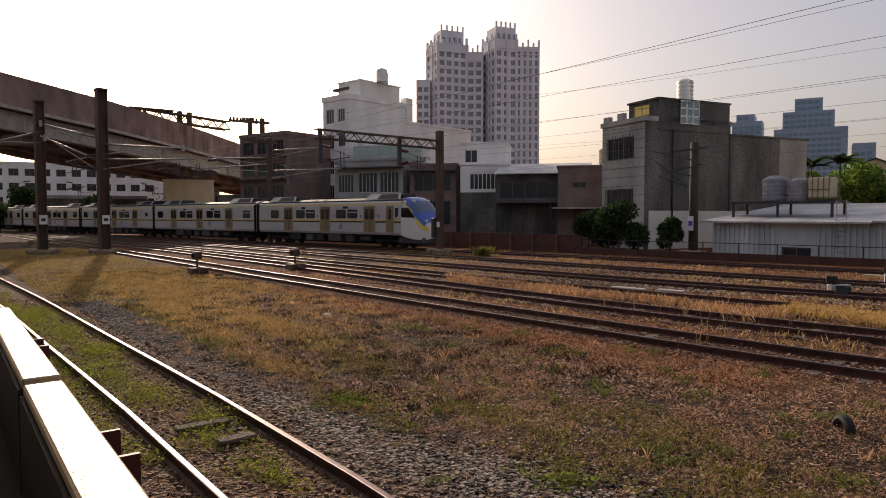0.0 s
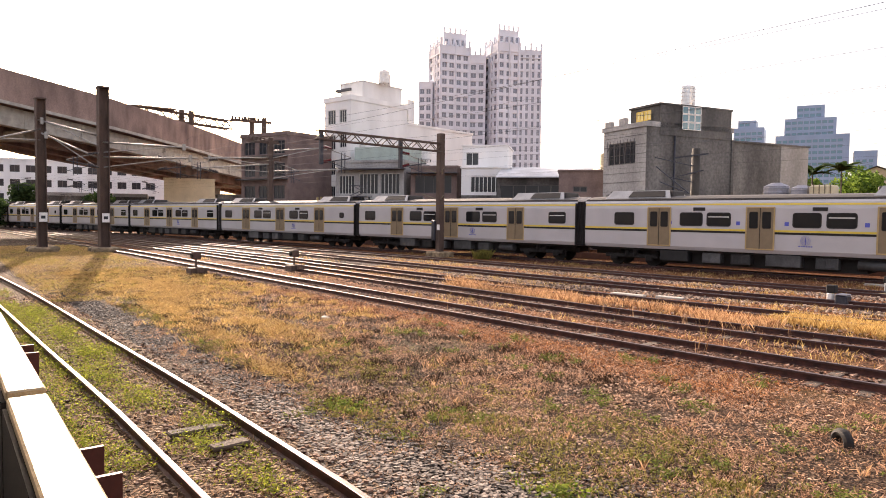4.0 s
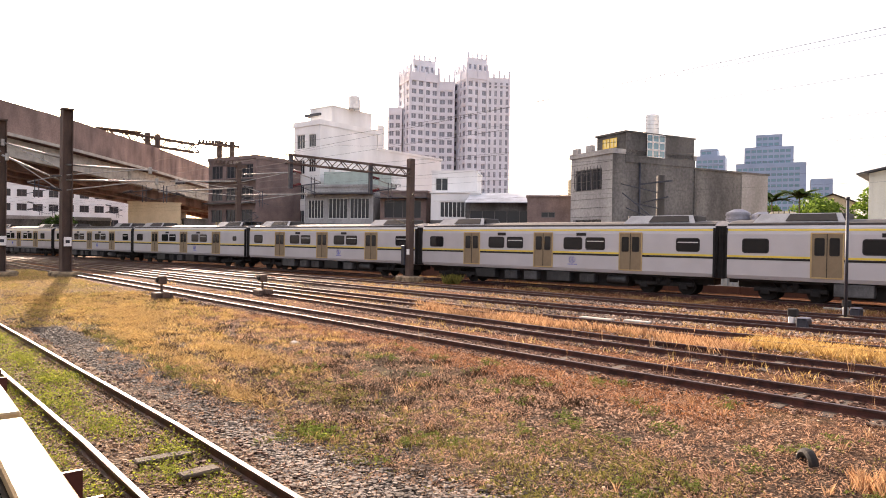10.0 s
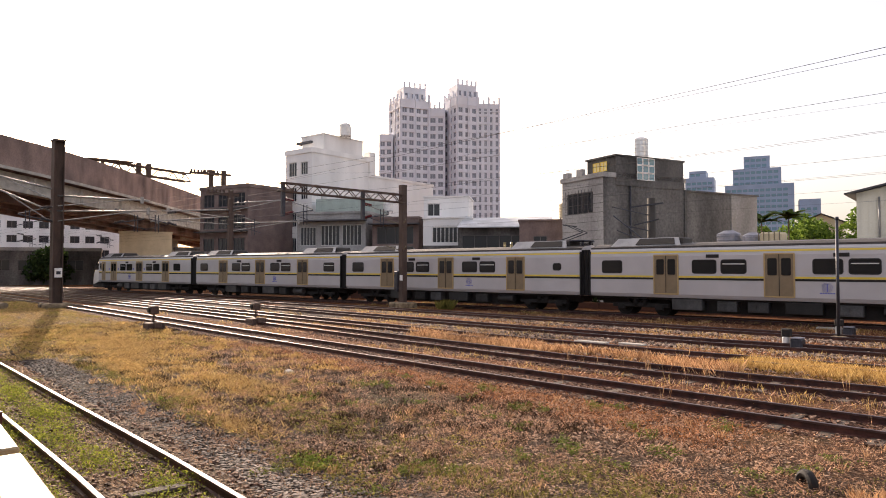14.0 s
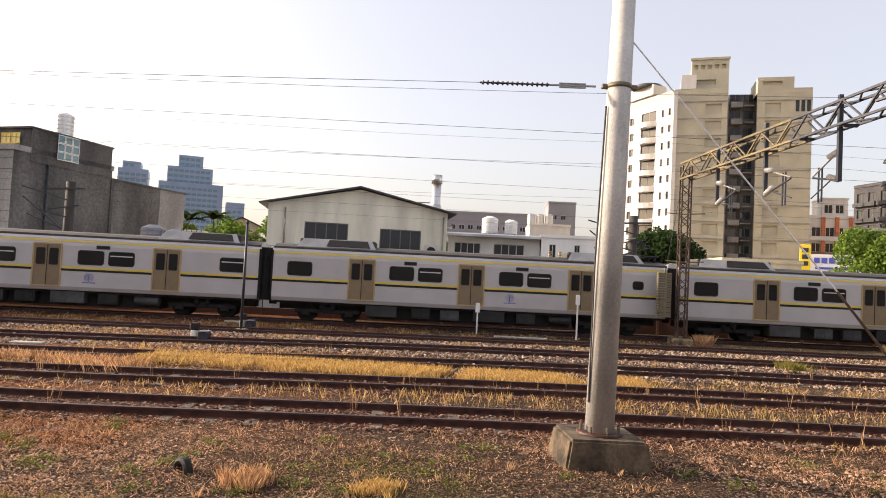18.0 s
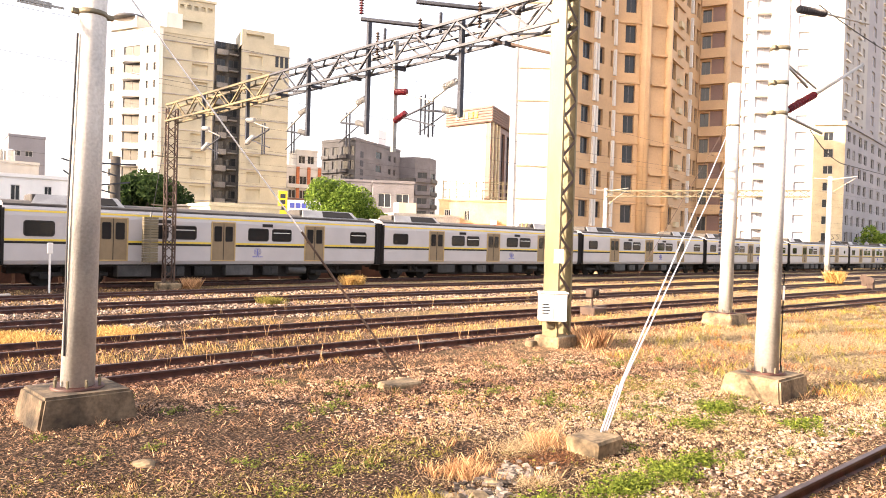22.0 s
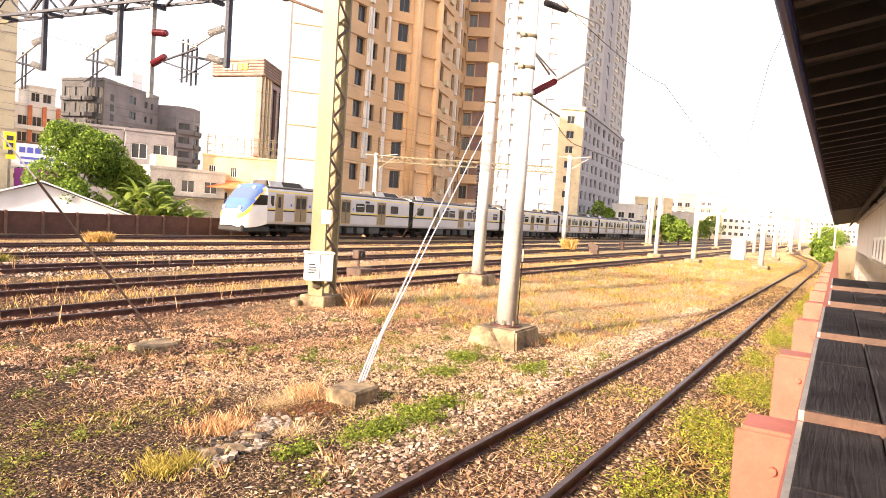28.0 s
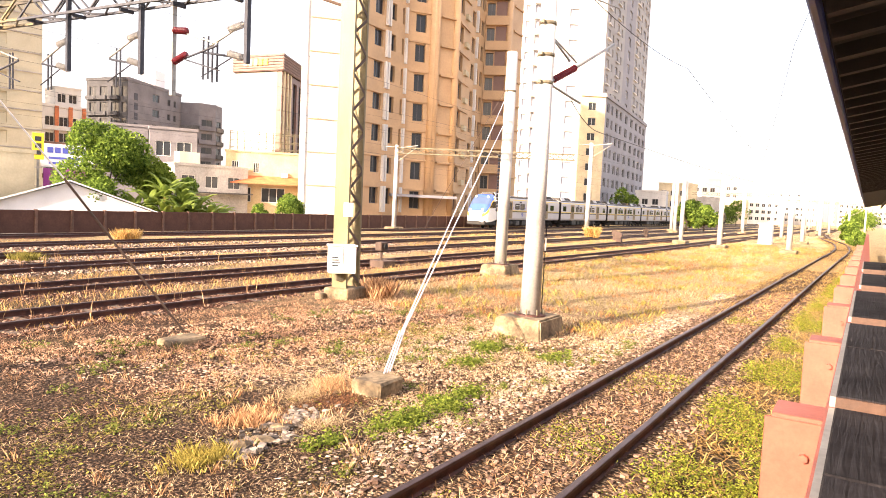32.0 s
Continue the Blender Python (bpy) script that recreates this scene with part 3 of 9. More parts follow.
def rounded(w, h, r, depth, name, mats, rim=0.0, n=4):
    """A plate with rounded corners in the x-z plane, its face at -y; with a rim, the border is a second material."""
    def ring(w, h, r, y):
        out = []
        for cx, cz, a0 in ((w / 2 - r, h / 2 - r, 0), (-w / 2 + r, h / 2 - r, 90), (-w / 2 + r, -h / 2 + r, 180), (w / 2 - r, -h / 2 + r, 270)):
            for k in range(n + 1):
                a = radians(a0 + 90 * k / n)
                out.append((cx + r * math.cos(a), y, cz + r * math.sin(a)))
        return out
    outer, back = ring(w, h, r, -depth), ring(w, h, r, 0)
    N = len(outer)
    verts, faces, idx = outer + back, [], []
    faces += [(k, (k + 1) % N, N + (k + 1) % N, N + k) for k in range(N)]
    idx += [1 if rim else 0] * N
    if rim:
        inner, deep = ring(w - 2 * rim, h - 2 * rim, max(r - rim, 0.01), -depth), ring(w - 2 * rim, h - 2 * rim, max(r - rim, 0.01), -depth * 0.55)
        verts += inner + deep
        faces += [(k, 2 * N + k, 2 * N + (k + 1) % N, (k + 1) % N) for k in range(N)]
        faces += [(2 * N + k, 3 * N + k, 3 * N + (k + 1) % N, 2 * N + (k + 1) % N) for k in range(N)]
        idx += [1] * 2 * N
        faces.append(tuple(range(3 * N, 4 * N)))
        idx.append(0)
    else:
        faces.append(tuple(range(N)))
        idx.append(0)
    me = raw(name, verts, faces)
    for x in mats:
        me.materials.append(x)
    me.polygons.foreach_set("material_index", idx)
    return me


def from_bm(name, bm, *mats):
    me = bpy.data.meshes.new(name)
    bm.normal_update()
    bm.to_mesh(me)
    bm.free()
    for x in mats:
        me.materials.append(x)
    return me


FULL = SIDE + ROOF[1:-1] + [(-a, b) for a, b in SIDE[::-1]] + [(0.8, 0.9), (-0.8, 0.9)]


def lathe(name, profile, n, axis, *mats):
    """A turned body from (radius, along) pairs round the y or z axis."""
    verts, faces = [], []
    for i in range(n):
        c, s = math.cos(2 * math.pi * i / n), math.sin(2 * math.pi * i / n)
        verts += [(r * c, a, r * s) if axis == "y" else (r * c, r * s, a) for r, a in profile]
    m = len(profile)
    for i in range(n):
        for k in range(m - 1):
            a, b = i * m + k, ((i + 1) % n) * m + k
            faces.append((a, b, b + 1, a + 1))
    bm = bmesh.new()
    vs = [bm.verts.new(v) for v in verts]
    for f in faces:
        bm.faces.new([vs[i] for i in f])
    bmesh.ops.remove_doubles(bm, verts=bm.verts[:], dist=1e-5)
    bmesh.ops.recalc_face_normals(bm, faces=bm.faces[:])
    return from_bm(name, bm, *mats)


UNIT_PANEL = mat("pale_unit_panel", (0.34, 0.335, 0.33), 0.45, 0.1, 0.2, 2, 20, 0.03)


def train_meshes():
    k = {}
    k["body"] = from_bm("body", _closed(FULL, CAR), TRAIN_SKIN)
    v = [(x, a, b + 0.012) for x in (-CAR / 2 + 0.03, CAR / 2 - 0.03) for a, b in ROOF]
    n = len(ROOF)
    k["roof_skin"] = raw("roof_skin", v, [(i, i + 1, n + i + 1, n + i) for i in range(n - 1)])
    k["roof_skin"].materials.append(TRAIN_ROOF)
    k["window"] = rounded(1.18, 0.68, 0.13, 0.012, "window", [TRAIN_GLASS, BLACK], 0.05)
    k["slim_window"] = rounded(0.55, 0.42, 0.13, 0.012, "slim_window", [TRAIN_GLASS, BLACK], 0.05)
    k["hopper"] = from_bm("hopper_bar", boxes((-0.5, -0.022, 0.10, 0.5, -0.002, 0.15)), WIN_FRAME)
    k["door"] = rounded(1.3, 2.0, 0.04, 0.03, "door", [TRAIN_DOOR, DOOR_FRAME], 0.06)
    k["gutter"] = from_bm("roof_gutter", boxes((-CAR / 2 + 0.02, -0.05, -0.04, CAR / 2 - 0.02, 0.05, 0.05)), TRAIN_ROOF)
    k["pillar"] = from_bm("end_pillar", boxes((-0.04, -0.085, -1.22, 0.04, 0.085, 1.15)), TRAIN_UNDER)
    k["door_pane"] = rounded(0.40, 0.78, 0.07, 0.012, "door_pane", [TRAIN_GLASS, BLACK], 0.03)
    k["door_gap"] = from_bm("door_gap", boxes((-0.014, -0.03, -0.95, 0.014, -0.004, 0.95)), BLACK)
    k["top_band"] = from_bm("yellow_band", boxes((-CAR / 2 + 0.05, -0.006, -0.01, CAR / 2 - 0.05, 0.004, 0.075)), TRAIN_YELLOW)
    k["mid_band"] = from_bm("yellow_band", boxes((-CAR / 2 + 0.05, -0.006, -0.04, CAR / 2 - 0.05, 0.004, 0.05)), TRAIN_YELLOW)
    k["dark_band"] = from_bm("black_band", boxes((-CAR / 2 + 0.05, -0.006, -0.05, CAR / 2 - 0.05, 0.004, 0.05)), BLACK)
    bm = bmesh.new()
    box(bm, -1.85, -0.66, -0.05, 1.85, 0.66, 0.355, 0.05)
    k["air_unit"] = from_bm("air_unit", bm, TRAIN_ROOF)
    v = [(-1.9, -1.06, -0.06), (1.9, -1.06, -0.06), (1.65, -0.68, 0.36), (-1.65, -0.68, 0.36)]
    k["unit_panel"] = raw("unit_panel", v + [(x, y + 0.05, z - 0.02) for x, y, z in v], [(0, 1, 2, 3), (7, 6, 5, 4), (0, 4, 5, 1), (1, 5, 6, 2), (2, 6, 7, 3), (3, 7, 4, 0)])
    k["unit_panel"].materials.append(UNIT_PANEL)
    v = [(-0.5, -1.05, 0.01), (1.6, -1.05, 0.01), (1.45, -0.72, 0.33), (-0.4, -0.72, 0.33)]
    k["grille"] = raw("grille", v + [(x, y + 0.06, z - 0.02) for x, y, z in v], [(0, 1, 2, 3), (7, 6, 5, 4), (0, 4, 5, 1), (1, 5, 6, 2), (2, 6, 7, 3), (3, 7, 4, 0)])
    k["grille"].materials.append(BLACK)
    k["wheelset"] = lathe("wheelset", [(0.0, -0.62), (0.07, -0.62), (0.07, -0.59), (0.43, -0.58), (0.43, -0.50), (0.46, -0.48), (0.46, -0.45), (0.09, -0.45), (0.09, 0.45), (0.46, 0.45), (0.46, 0.48), (0.43, 0.50), (0.43, 0.58), (0.07, 0.59), (0.07, 0.62), (0.0, 0.62)], 20, "y", TRAIN_UNDER)
    bm = bmesh.new()
    for y in (-0.92, 0.92):
        box(bm, -1.55, y - 0.07, 0.42, 1.55, y + 0.07, 0.62, 0.03)
        for x in (-1.05, 1.05):
            box(bm, x - 0.2, y - 0.11, 0.28, x + 0.2, y + 0.11, 0.58, 0.04)
        for x in (-0.25, 0.25):
            tube(bm, (x, y, 0.5), (x, y, 0.9), 0.13, n=10)
    box(bm, -0.4, -0.9, 0.45, 0.4, 0.9, 0.75, 0.03)
    k["bogie_frame"] = from_bm("bogie_frame", bm, TRAIN_UNDER)
    k["box_a"] = from_bm("equipment_box", boxes((-0.75, -0.35, 0, 0.75, 0.35, 0.55), bevel=0.03), TRAIN_BOX)
    k["box_b"] = from_bm("equipment_box", boxes((-0.45, -0.3, 0, 0.45, 0.3, 0.48), (-0.38, -0.32, 0.06, -0.05, -0.29, 0.42), (0.05, -0.32, 0.06, 0.38, -0.29, 0.42), bevel=0.02), TRAIN_BOX)
    bm = bmesh.new()
    tube(bm, (-0.55, 0, 0.25), (0.55, 0, 0.25), 0.22, n=14)
    k["air_tank"] = from_bm("air_tank", bm, TRAIN_BOX)
    g = [(i * 0.1, -1.3 + 0.09 * (i % 2)) for i in range(7)] + [(i * 0.1, 1.3 - 0.09 * (i % 2)) for i in range(6, -1, -1)]
    n = len(g)
    k["gangway"] = raw("gangway", [(x, y, z) for z in (0.95, 3.45) for x, y in g], [(i, (i + 1) % n, n + (i + 1) % n, n + i) for i in range(n)] + [tuple(range(n))[::-1], tuple(range(n, 2 * n))])
    k["gangway"].materials.append(BLACK)
    k["underframe"] = from_bm("underframe", boxes((-CAR / 2 + 0.1, -1.2, 0.86, CAR / 2 - 0.1, 1.2, 0.97), (-4.9, -0.85, 0.26, 4.9, 0.85, 0.90), (-CAR / 2 + 0.3, -0.5, 0.55, CAR / 2 - 0.3, 0.5, 0.88)), TRAIN_UNDER)
    k["coupler"] = from_bm("coupler", boxes((0, -0.12, 0.72, 0.35, 0.12, 0.98), bevel=0.03), TRAIN_UNDER)
    k["emblem"] = from_bm("emblem", _emblem(), SIGN_BLUE)
    k["number_bars"] = from_bm("number_bars", boxes(*[(-0.28 + i * 0.1, -0.004, -0.025, -0.21 + i * 0.1, 0.002, 0.025) for i in range(6)]), SIGN_BLUE)
    k["destination"] = rounded(0.62, 0.18, 0.03, 0.01, "destination_panel", [BLACK, WIN_FRAME_DARK], 0.02)
    k["notice"] = from_bm("notice", boxes((-0.09, -0.004, -0.09, 0.09, 0.002, 0.09)), SIGN_BLUE)
    bm = bmesh.new()
    for x in (-0.8, 0.8):
        for y in (-0.45, 0.45):
            tube(bm, (x, y, 0), (x, y, 0.28), 0.07, n=8)
    box(bm, -1.0, -0.6, 0.24, 1.0, 0.6, 0.32, 0.02)
    strut(bm, (-0.7, -0.35, 0.32), (0.7, -0.3, 0.75), 0.05)
    strut(bm, (-0.7, 0.35, 0.32), (0.7, 0.3, 0.75), 0.05)
    strut(bm, (0.7, -0.3, 0.75), (-0.25, -0.3, 1.15), 0.04)
    strut(bm, (0.7, 0.3, 0.75), (-0.25, 0.3, 1.15), 0.04)
    strut(bm, (-0.25, -0.75, 1.17), (-0.25, 0.75, 1.17), 0.06)
    k["pantograph"] = from_bm("pantograph", bm, DARK_STEEL)
    return k


def _closed(profile, length, x0=None):
    bm = bmesh.new()
    a = -length / 2 if x0 is None else x0
    rings = [[bm.verts.new((x, p, q)) for p, q in profile] for x in (a, a + length)]
    n = len(profile)
    for i in range(n):
        bm.faces.new((rings[0][i], rings[0][(i + 1) % n], rings[1][(i + 1) % n], rings[1][i]))
    bm.faces.new(rings[0])
    bm.faces.new(rings[1][::-1])
    bmesh.ops.recalc_face_normals(bm, faces=bm.faces[:])
    return bm


def _emblem():
    bm = bmesh.new()
    for r in (0.2, 0.14):
        for i in range(20):
            a, b = 2 * math.pi * i / 20, 2 * math.pi * (i + 1) / 20
            strut(bm, (r * math.cos(a), -0.003, r * math.sin(a)), (r * math.cos(b), -0.003, r * math.sin(b)), 0.03, 0.006)
    for p, q in (((0, 0.14), (0, -0.2)), ((-0.12, 0.03), (0.12, 0.03)), ((-0.1, -0.12), (0, 0.03)), ((0.1, -0.12), (0, 0.03))):
        strut(bm, (p[0], -0.003, p[1]), (q[0], -0.003, q[1]), 0.03, 0.006)
    return bm


NOSE = [  # x ahead of the body's end, half width, top, bottom
    (0.0, 1.43, 3.72, 0.95), (0.3, 1.42, 3.64, 0.88), (0.65, 1.40, 3.40, 0.80), (1.0, 1.37, 3.06, 0.74), (1.35, 1.31, 2.64, 0.70), (1.65, 1.24, 2.24, 0.68), (1.9, 1.06, 1.88, 0.68), (2.08, 0.82, 1.56, 0.70), (2.16, 0.5, 1.3, 0.78)]


def nose_ring(i, grow=0.0):
    x, w, top, bot = NOSE[i]
    w, top = w + grow, top + grow
    out = []
    for k in range(25):
        a = math.pi * k / 24
        c, s = math.cos(a), math.sin(a)
        # straight flanks below, an arch above
        y = -w * math.copysign(abs(c) ** 0.35, c)
        z = bot + (top - bot) * (s ** 0.55)
        out.append((CAR / 2 - CUT + x + grow * 0.6, y, z))
    return out


def nose_mesh(name, keep, grow, material):
    rings = [nose_ring(i, grow) for i in range(len(NOSE))]
    verts = [p for r in rings for p in r]
    faces = []
    for i in range(len(NOSE) - 1):
        for k in range(24):
            a = i * 25 + k
            f = (a, a + 1, a + 26, a + 25)
            c = [sum(verts[q][j] for q in f) / 4 for j in range(3)]
            if keep(c[0] - CAR / 2 + CUT, abs(c[1]), c[2], k):
                faces.append(f)
    if not grow:
        faces.append(tuple(range((len(NOSE) - 1) * 25, len(NOSE) * 25)))
    bm = bmesh.new()
    vs = [bm.verts.new(v) for v in verts]
    for f in faces:
        bm.faces.new([vs[i] for i in f]).smooth = True
    bmesh.ops.delete(bm, geom=[v for v in bm.verts if not v.link_faces], context="VERTS")
    return from_bm(name, bm, material)


def train_car(k, kind, label):
    t = thing("train_car", Matrix(), label, "train car", "cars of the train")
    half = CAR / 2
    lead = kind == "lead"
    fitted = Matrix.Translation((-CUT / 2, 0, 0)) @ Matrix.Diagonal(((CAR - CUT) / CAR, 1, 1, 1)) if lead else Matrix()
    placed("body", k["body"], None, t, m=fitted)
    placed("underframe", k["underframe"], None, t, "black underframe", m=fitted)
    placed("roof_skin", k["roof_skin"], None, t, "sooty grey roof", m=fitted)
    for s in (-1, 1):
        placed("roof_gutter", k["gutter"], None, t, "dark roof gutter", fitted @ pose(0, s * 1.24, 3.5))
        for x in (-half + 0.02, half - 0.02):
            if not (lead and x > 0):
                placed("end_pillar", k["pillar"], None, t, "dark end pillar", pose(x, s * 1.36, 2.2))
    side_m = {s: (pose(0, 0, 0) if s < 0 else pose(0, 0, 0, 0, 0, 180)) for s in (-1, 1)}
    for s in (-1, 1):
        def on(x, z, turn=side_m[s], s=s):
            return pose(x, s * 1.431, z, 0, 0, 0 if s < 0 else 180)
        doors = (-5.3, -0.05, 5.3) if not lead else (-5.1, -0.1, 5.2)
        for x in doors:
            d = placed("door", k["door"], None, t, "tan sliding door", on(x, 2.13))
            for dx in (-0.29, 0.29):
                placed("door_pane", k["door_pane"], None, d, m=pose(dx, -0.021, 0.38))
            placed("door_gap", k["door_gap"], None, d)
        wins = [(-8.25 if not lead else -7.1, 0), (-3.4, 0), (-2.03, 1), (1.88, 0), (3.25, 1)]
        for x, hop in wins:
            w = placed("window", k["window"], None, t, "dark tinted window", on(x * (1 if s < 0 else 1), 2.52))
            if hop:
                placed("hopper_bar", k["hopper"], None, w)
        if lead:
            d = placed("cab_door", k["door"], None, t, "tan cab door", Matrix(on(7.43, 2.13)) @ Matrix.Diagonal((0.6, 1, 1, 1)))
            placed("door_pane", k["door_pane"], None, d, m=pose(0, -0.021, 0.38))
        elif kind == "motor":
            placed("slim_window", k["slim_window"], None, t, "small rounded window", on(8.1, 2.52))
        else:
            w = placed("window", k["window"], None, t, "dark tinted window", on(8.3, 2.52))
            placed("hopper_bar", k["hopper"], None, w)
        placed("yellow_band", k["top_band"], None, t, "yellow band under the roof", fitted @ pose(0, s * 1.403, 3.22, -9.5, 0, 0 if s < 0 else 180))
        placed("yellow_band", k["mid_band"], None, t, "thin yellow band", fitted @ pose(0, s * 1.432, 2.02, 0, 0, 0 if s < 0 else 180))
        placed("black_band", k["dark_band"], None, t, "thin black band", fitted @ pose(0, s * 1.432, 1.92, 0, 0, 0 if s < 0 else 180))
        placed("emblem", k["emblem"], None, t, "round blue emblem", on(1.85, 1.62))
        placed("number_bars", k["number_bars"], None, t, "", on(1.85, 1.36))
        for x in (-3.0, 2.4):
            placed("destination_panel", k["destination"], None, t, "black destination panel", on(x, 3.02))
        if lead:
            for x in (-4.5, -1.1, 1.05, 4.2, 6.2):
                placed("notice", k["notice"], None, t, "small blue notice", on(x, 2.35))
        for x, mesh in ((-4.3, "box_a"), (-2.4, "box_b"), (-1.0, "box_b"), (0.9, "box_a"), (2.7, "box_b"), (4.4, "air_tank")):
            placed(k[mesh].name.split(".")[0], k[mesh], None, t, m=pose(x, s * 1.0, 0.38, 0, 0, 0 if s < 0 else 180))
    for x in (-6.9, 6.9):
        b = placed("bogie", k["bogie_frame"], None, t, "black bogie", pose(x, 0, 0.0))
        for wx in (-1.05, 1.05):
            placed("wheelset", k["wheelset"], None, b, m=pose(wx, 0, 0.43))
    for x in (-6.6, 6.6) if not lead else (-6.6, 6.2):
        a = placed("air_unit", k["air_unit"], None, t, "grey rooftop cooling unit", pose(x, 0, 3.66))
        for turn in (0, 180):
            placed("side_panel", k["unit_panel"], None, a, "white sloping side panel", pose(0, 0, 0, 0, 0, turn))
            placed("grille", k["grille"], None, a, "black grille", pose(0, 0, 0, 0, 0, turn))
    if kind == "motor":
        placed("pantograph", k["pantograph"], None, t, "black folded pantograph", pose(8.4, 0, 3.72))
        for x in (5.0, 4.4, 3.9):
            bm = bmesh.new()
            for j in range(4):
                tube(bm, (0, 0, j * 0.08), (0, 0, j * 0.08 + 0.05), 0.09, n=8)
            part("roof_insulator", bm, INSUL_TAN, t).matrix_basis = pose(x, -0.5, 3.72)
    placed("gangway", k["gangway"], None, t, "black folded gangway", pose(-half - 0.58, 0, 0))
    placed("coupler", k["coupler"], None, t, "", pose(-half - 0.3, 0, 0))
    if lead:
        band = lambda x: 3.66 - 0.50 * x
        placed("nose", k["nose"], None, t, "white rounded nose")
        placed("windscreen_mask", k["mask"], None, t, "blue front with windscreen")
        placed("yellow_edge", k["edge"], None, t, "yellow edge of the front")
        placed("windscreen", k["screen"], None, t, "pale reflecting windscreen")
        for s in (-1, 1):
            placed("cab_window", k["cab_window"], None, t, "black cab side window", pose(0, 0, 0) if s < 0 else Matrix.Diagonal((1, -1, 1, 1)))
        bm = boxes((half - 1.6, -1.15, 0.35, half + 1.0, 1.15, 0.85), bevel=0.1)
        part("skirt", bm, TRAIN_BOX, t, "grey skirt under the nose")
        for s in (-1, 1):
            for z, x in ((1.98, 1.78), (3.42, 0.56)):
                bm = bmesh.new()
                tube(bm, (half - CUT + x, s * 0.75, z), (half - CUT + x + 0.14, s * 0.75, z + 0.04), 0.12, n=12)
                part("headlight", bm, WIN_FRAME, t, "round headlight")
    return t


def build_train():
    k = train_meshes()
    line = lambda x: 3.66 - 1.02 * x
    k["nose"] = nose_mesh("nose", lambda x, y, z, i: True, 0.0, TRAIN_WHITE)
    k["mask"] = nose_mesh("windscreen_mask", lambda x, y, z, i: z > line(x) - 0.05 and 3 <= i <= 20 and x < 1.95, 0.02, TRAIN_BLUE)
    k["edge"] = nose_mesh("yellow_edge", lambda x, y, z, i: line(x) - 0.34 < z < line(x) + 0.4 and x < 2.0 and (i <= 6 or i >= 17), 0.014, TRAIN_YELLOW)
    SCREEN = glass_mat("blue_windscreen", (0.07, 0.11, 0.20), 0.1)
    k["screen"] = nose_mesh("windscreen", lambda x, y, z, i: 0.5 < x < 1.3 and 7 <= i <= 16, 0.032, SCREEN)
    v = [(CAR / 2 - 1.62, -1.437, 2.25), (CAR / 2 + 0.25, -1.36, 2.25), (CAR / 2 - 0.35, -1.41, 2.95), (CAR / 2 - 1.62, -1.437, 2.95)]
    v += [(x, y + 0.06, z) for x, y, z in v]
    k["cab_window"] = raw("cab_window", v, [(0, 1, 2, 3), (4, 7, 6, 5), (0, 4, 5, 1), (1, 5, 6, 2), (2, 6, 7, 3), (3, 7, 4, 0)])
    k["cab_window"].materials.append(TRAIN_GLASS)
    cars = []
    for i in range(8):
        kind = "lead" if i in (0, 7) else ("motor" if i in (2, 5) else "middle")
        label = "silver commuter train end car with a blue sloping front" if kind == "lead" else (
            "silver commuter train car with pantograph and yellow bands" if kind == "motor" else "silver commuter train car with tan doors and yellow bands")
        cars.append(train_car(k, kind, label))
    return cars


CARS = build_train()


# ---- masts, gantries and wires ----
def lattice(p, q, w, h, n, chord=0.06, lace=0.035, up=(0, 0, 1)):
    """A box lattice from p to q: four chords and zigzag lacing."""
    bm = bmesh.new()
    p, q = Vector(p), Vector(q)
    d = (q - p).normalized()
    up = Vector(up)
    side = d.cross(up).normalized()
    up = side.cross(d).normalized()
    off = [side * a * w / 2 + up * b * h / 2 for a, b in ((-1, -1), (1, -1), (1, 1), (-1, 1))]
    for o in off:
        strut(bm, p + o, q + o, chord)
    for i in range(n):
        a, b = p.lerp(q, i / n), p.lerp(q, (i + 1) / n)
        for k in range(4):
            o, o2 = off[k], off[(k + 1) % 4]
            if i % 2:
                o, o2 = o2, o
            strut(bm, a + o, b + o2, lace)
    return bm


def insulator(p, q, r, sheds, material, parent, name="insulator"):
    """A ribbed insulator turned in one piece from p to q."""
    p, q = Vector(p), Vector(q)
    L = (q - p).length
    prof = [(0, 0), (r * 0.4, 0)]
    for i in range(sheds):
        a = L * (i + 0.2) / sheds
        prof += [(r * 0.4, a), (r, a + L * 0.1 / sheds), (r * 0.95, a + L * 0.25 / sheds), (r * 0.4, a + L * 0.55 / sheds)]
    prof += [(r * 0.4, L), (0, L)]
    ob = placed(name, lathe(name, prof, 10, "z", material), None, parent)
    ob.matrix_basis = Matrix.Translation(p) @ (q - p).to_track_quat("Z", "Y").to_matrix().to_4x4()
    return ob


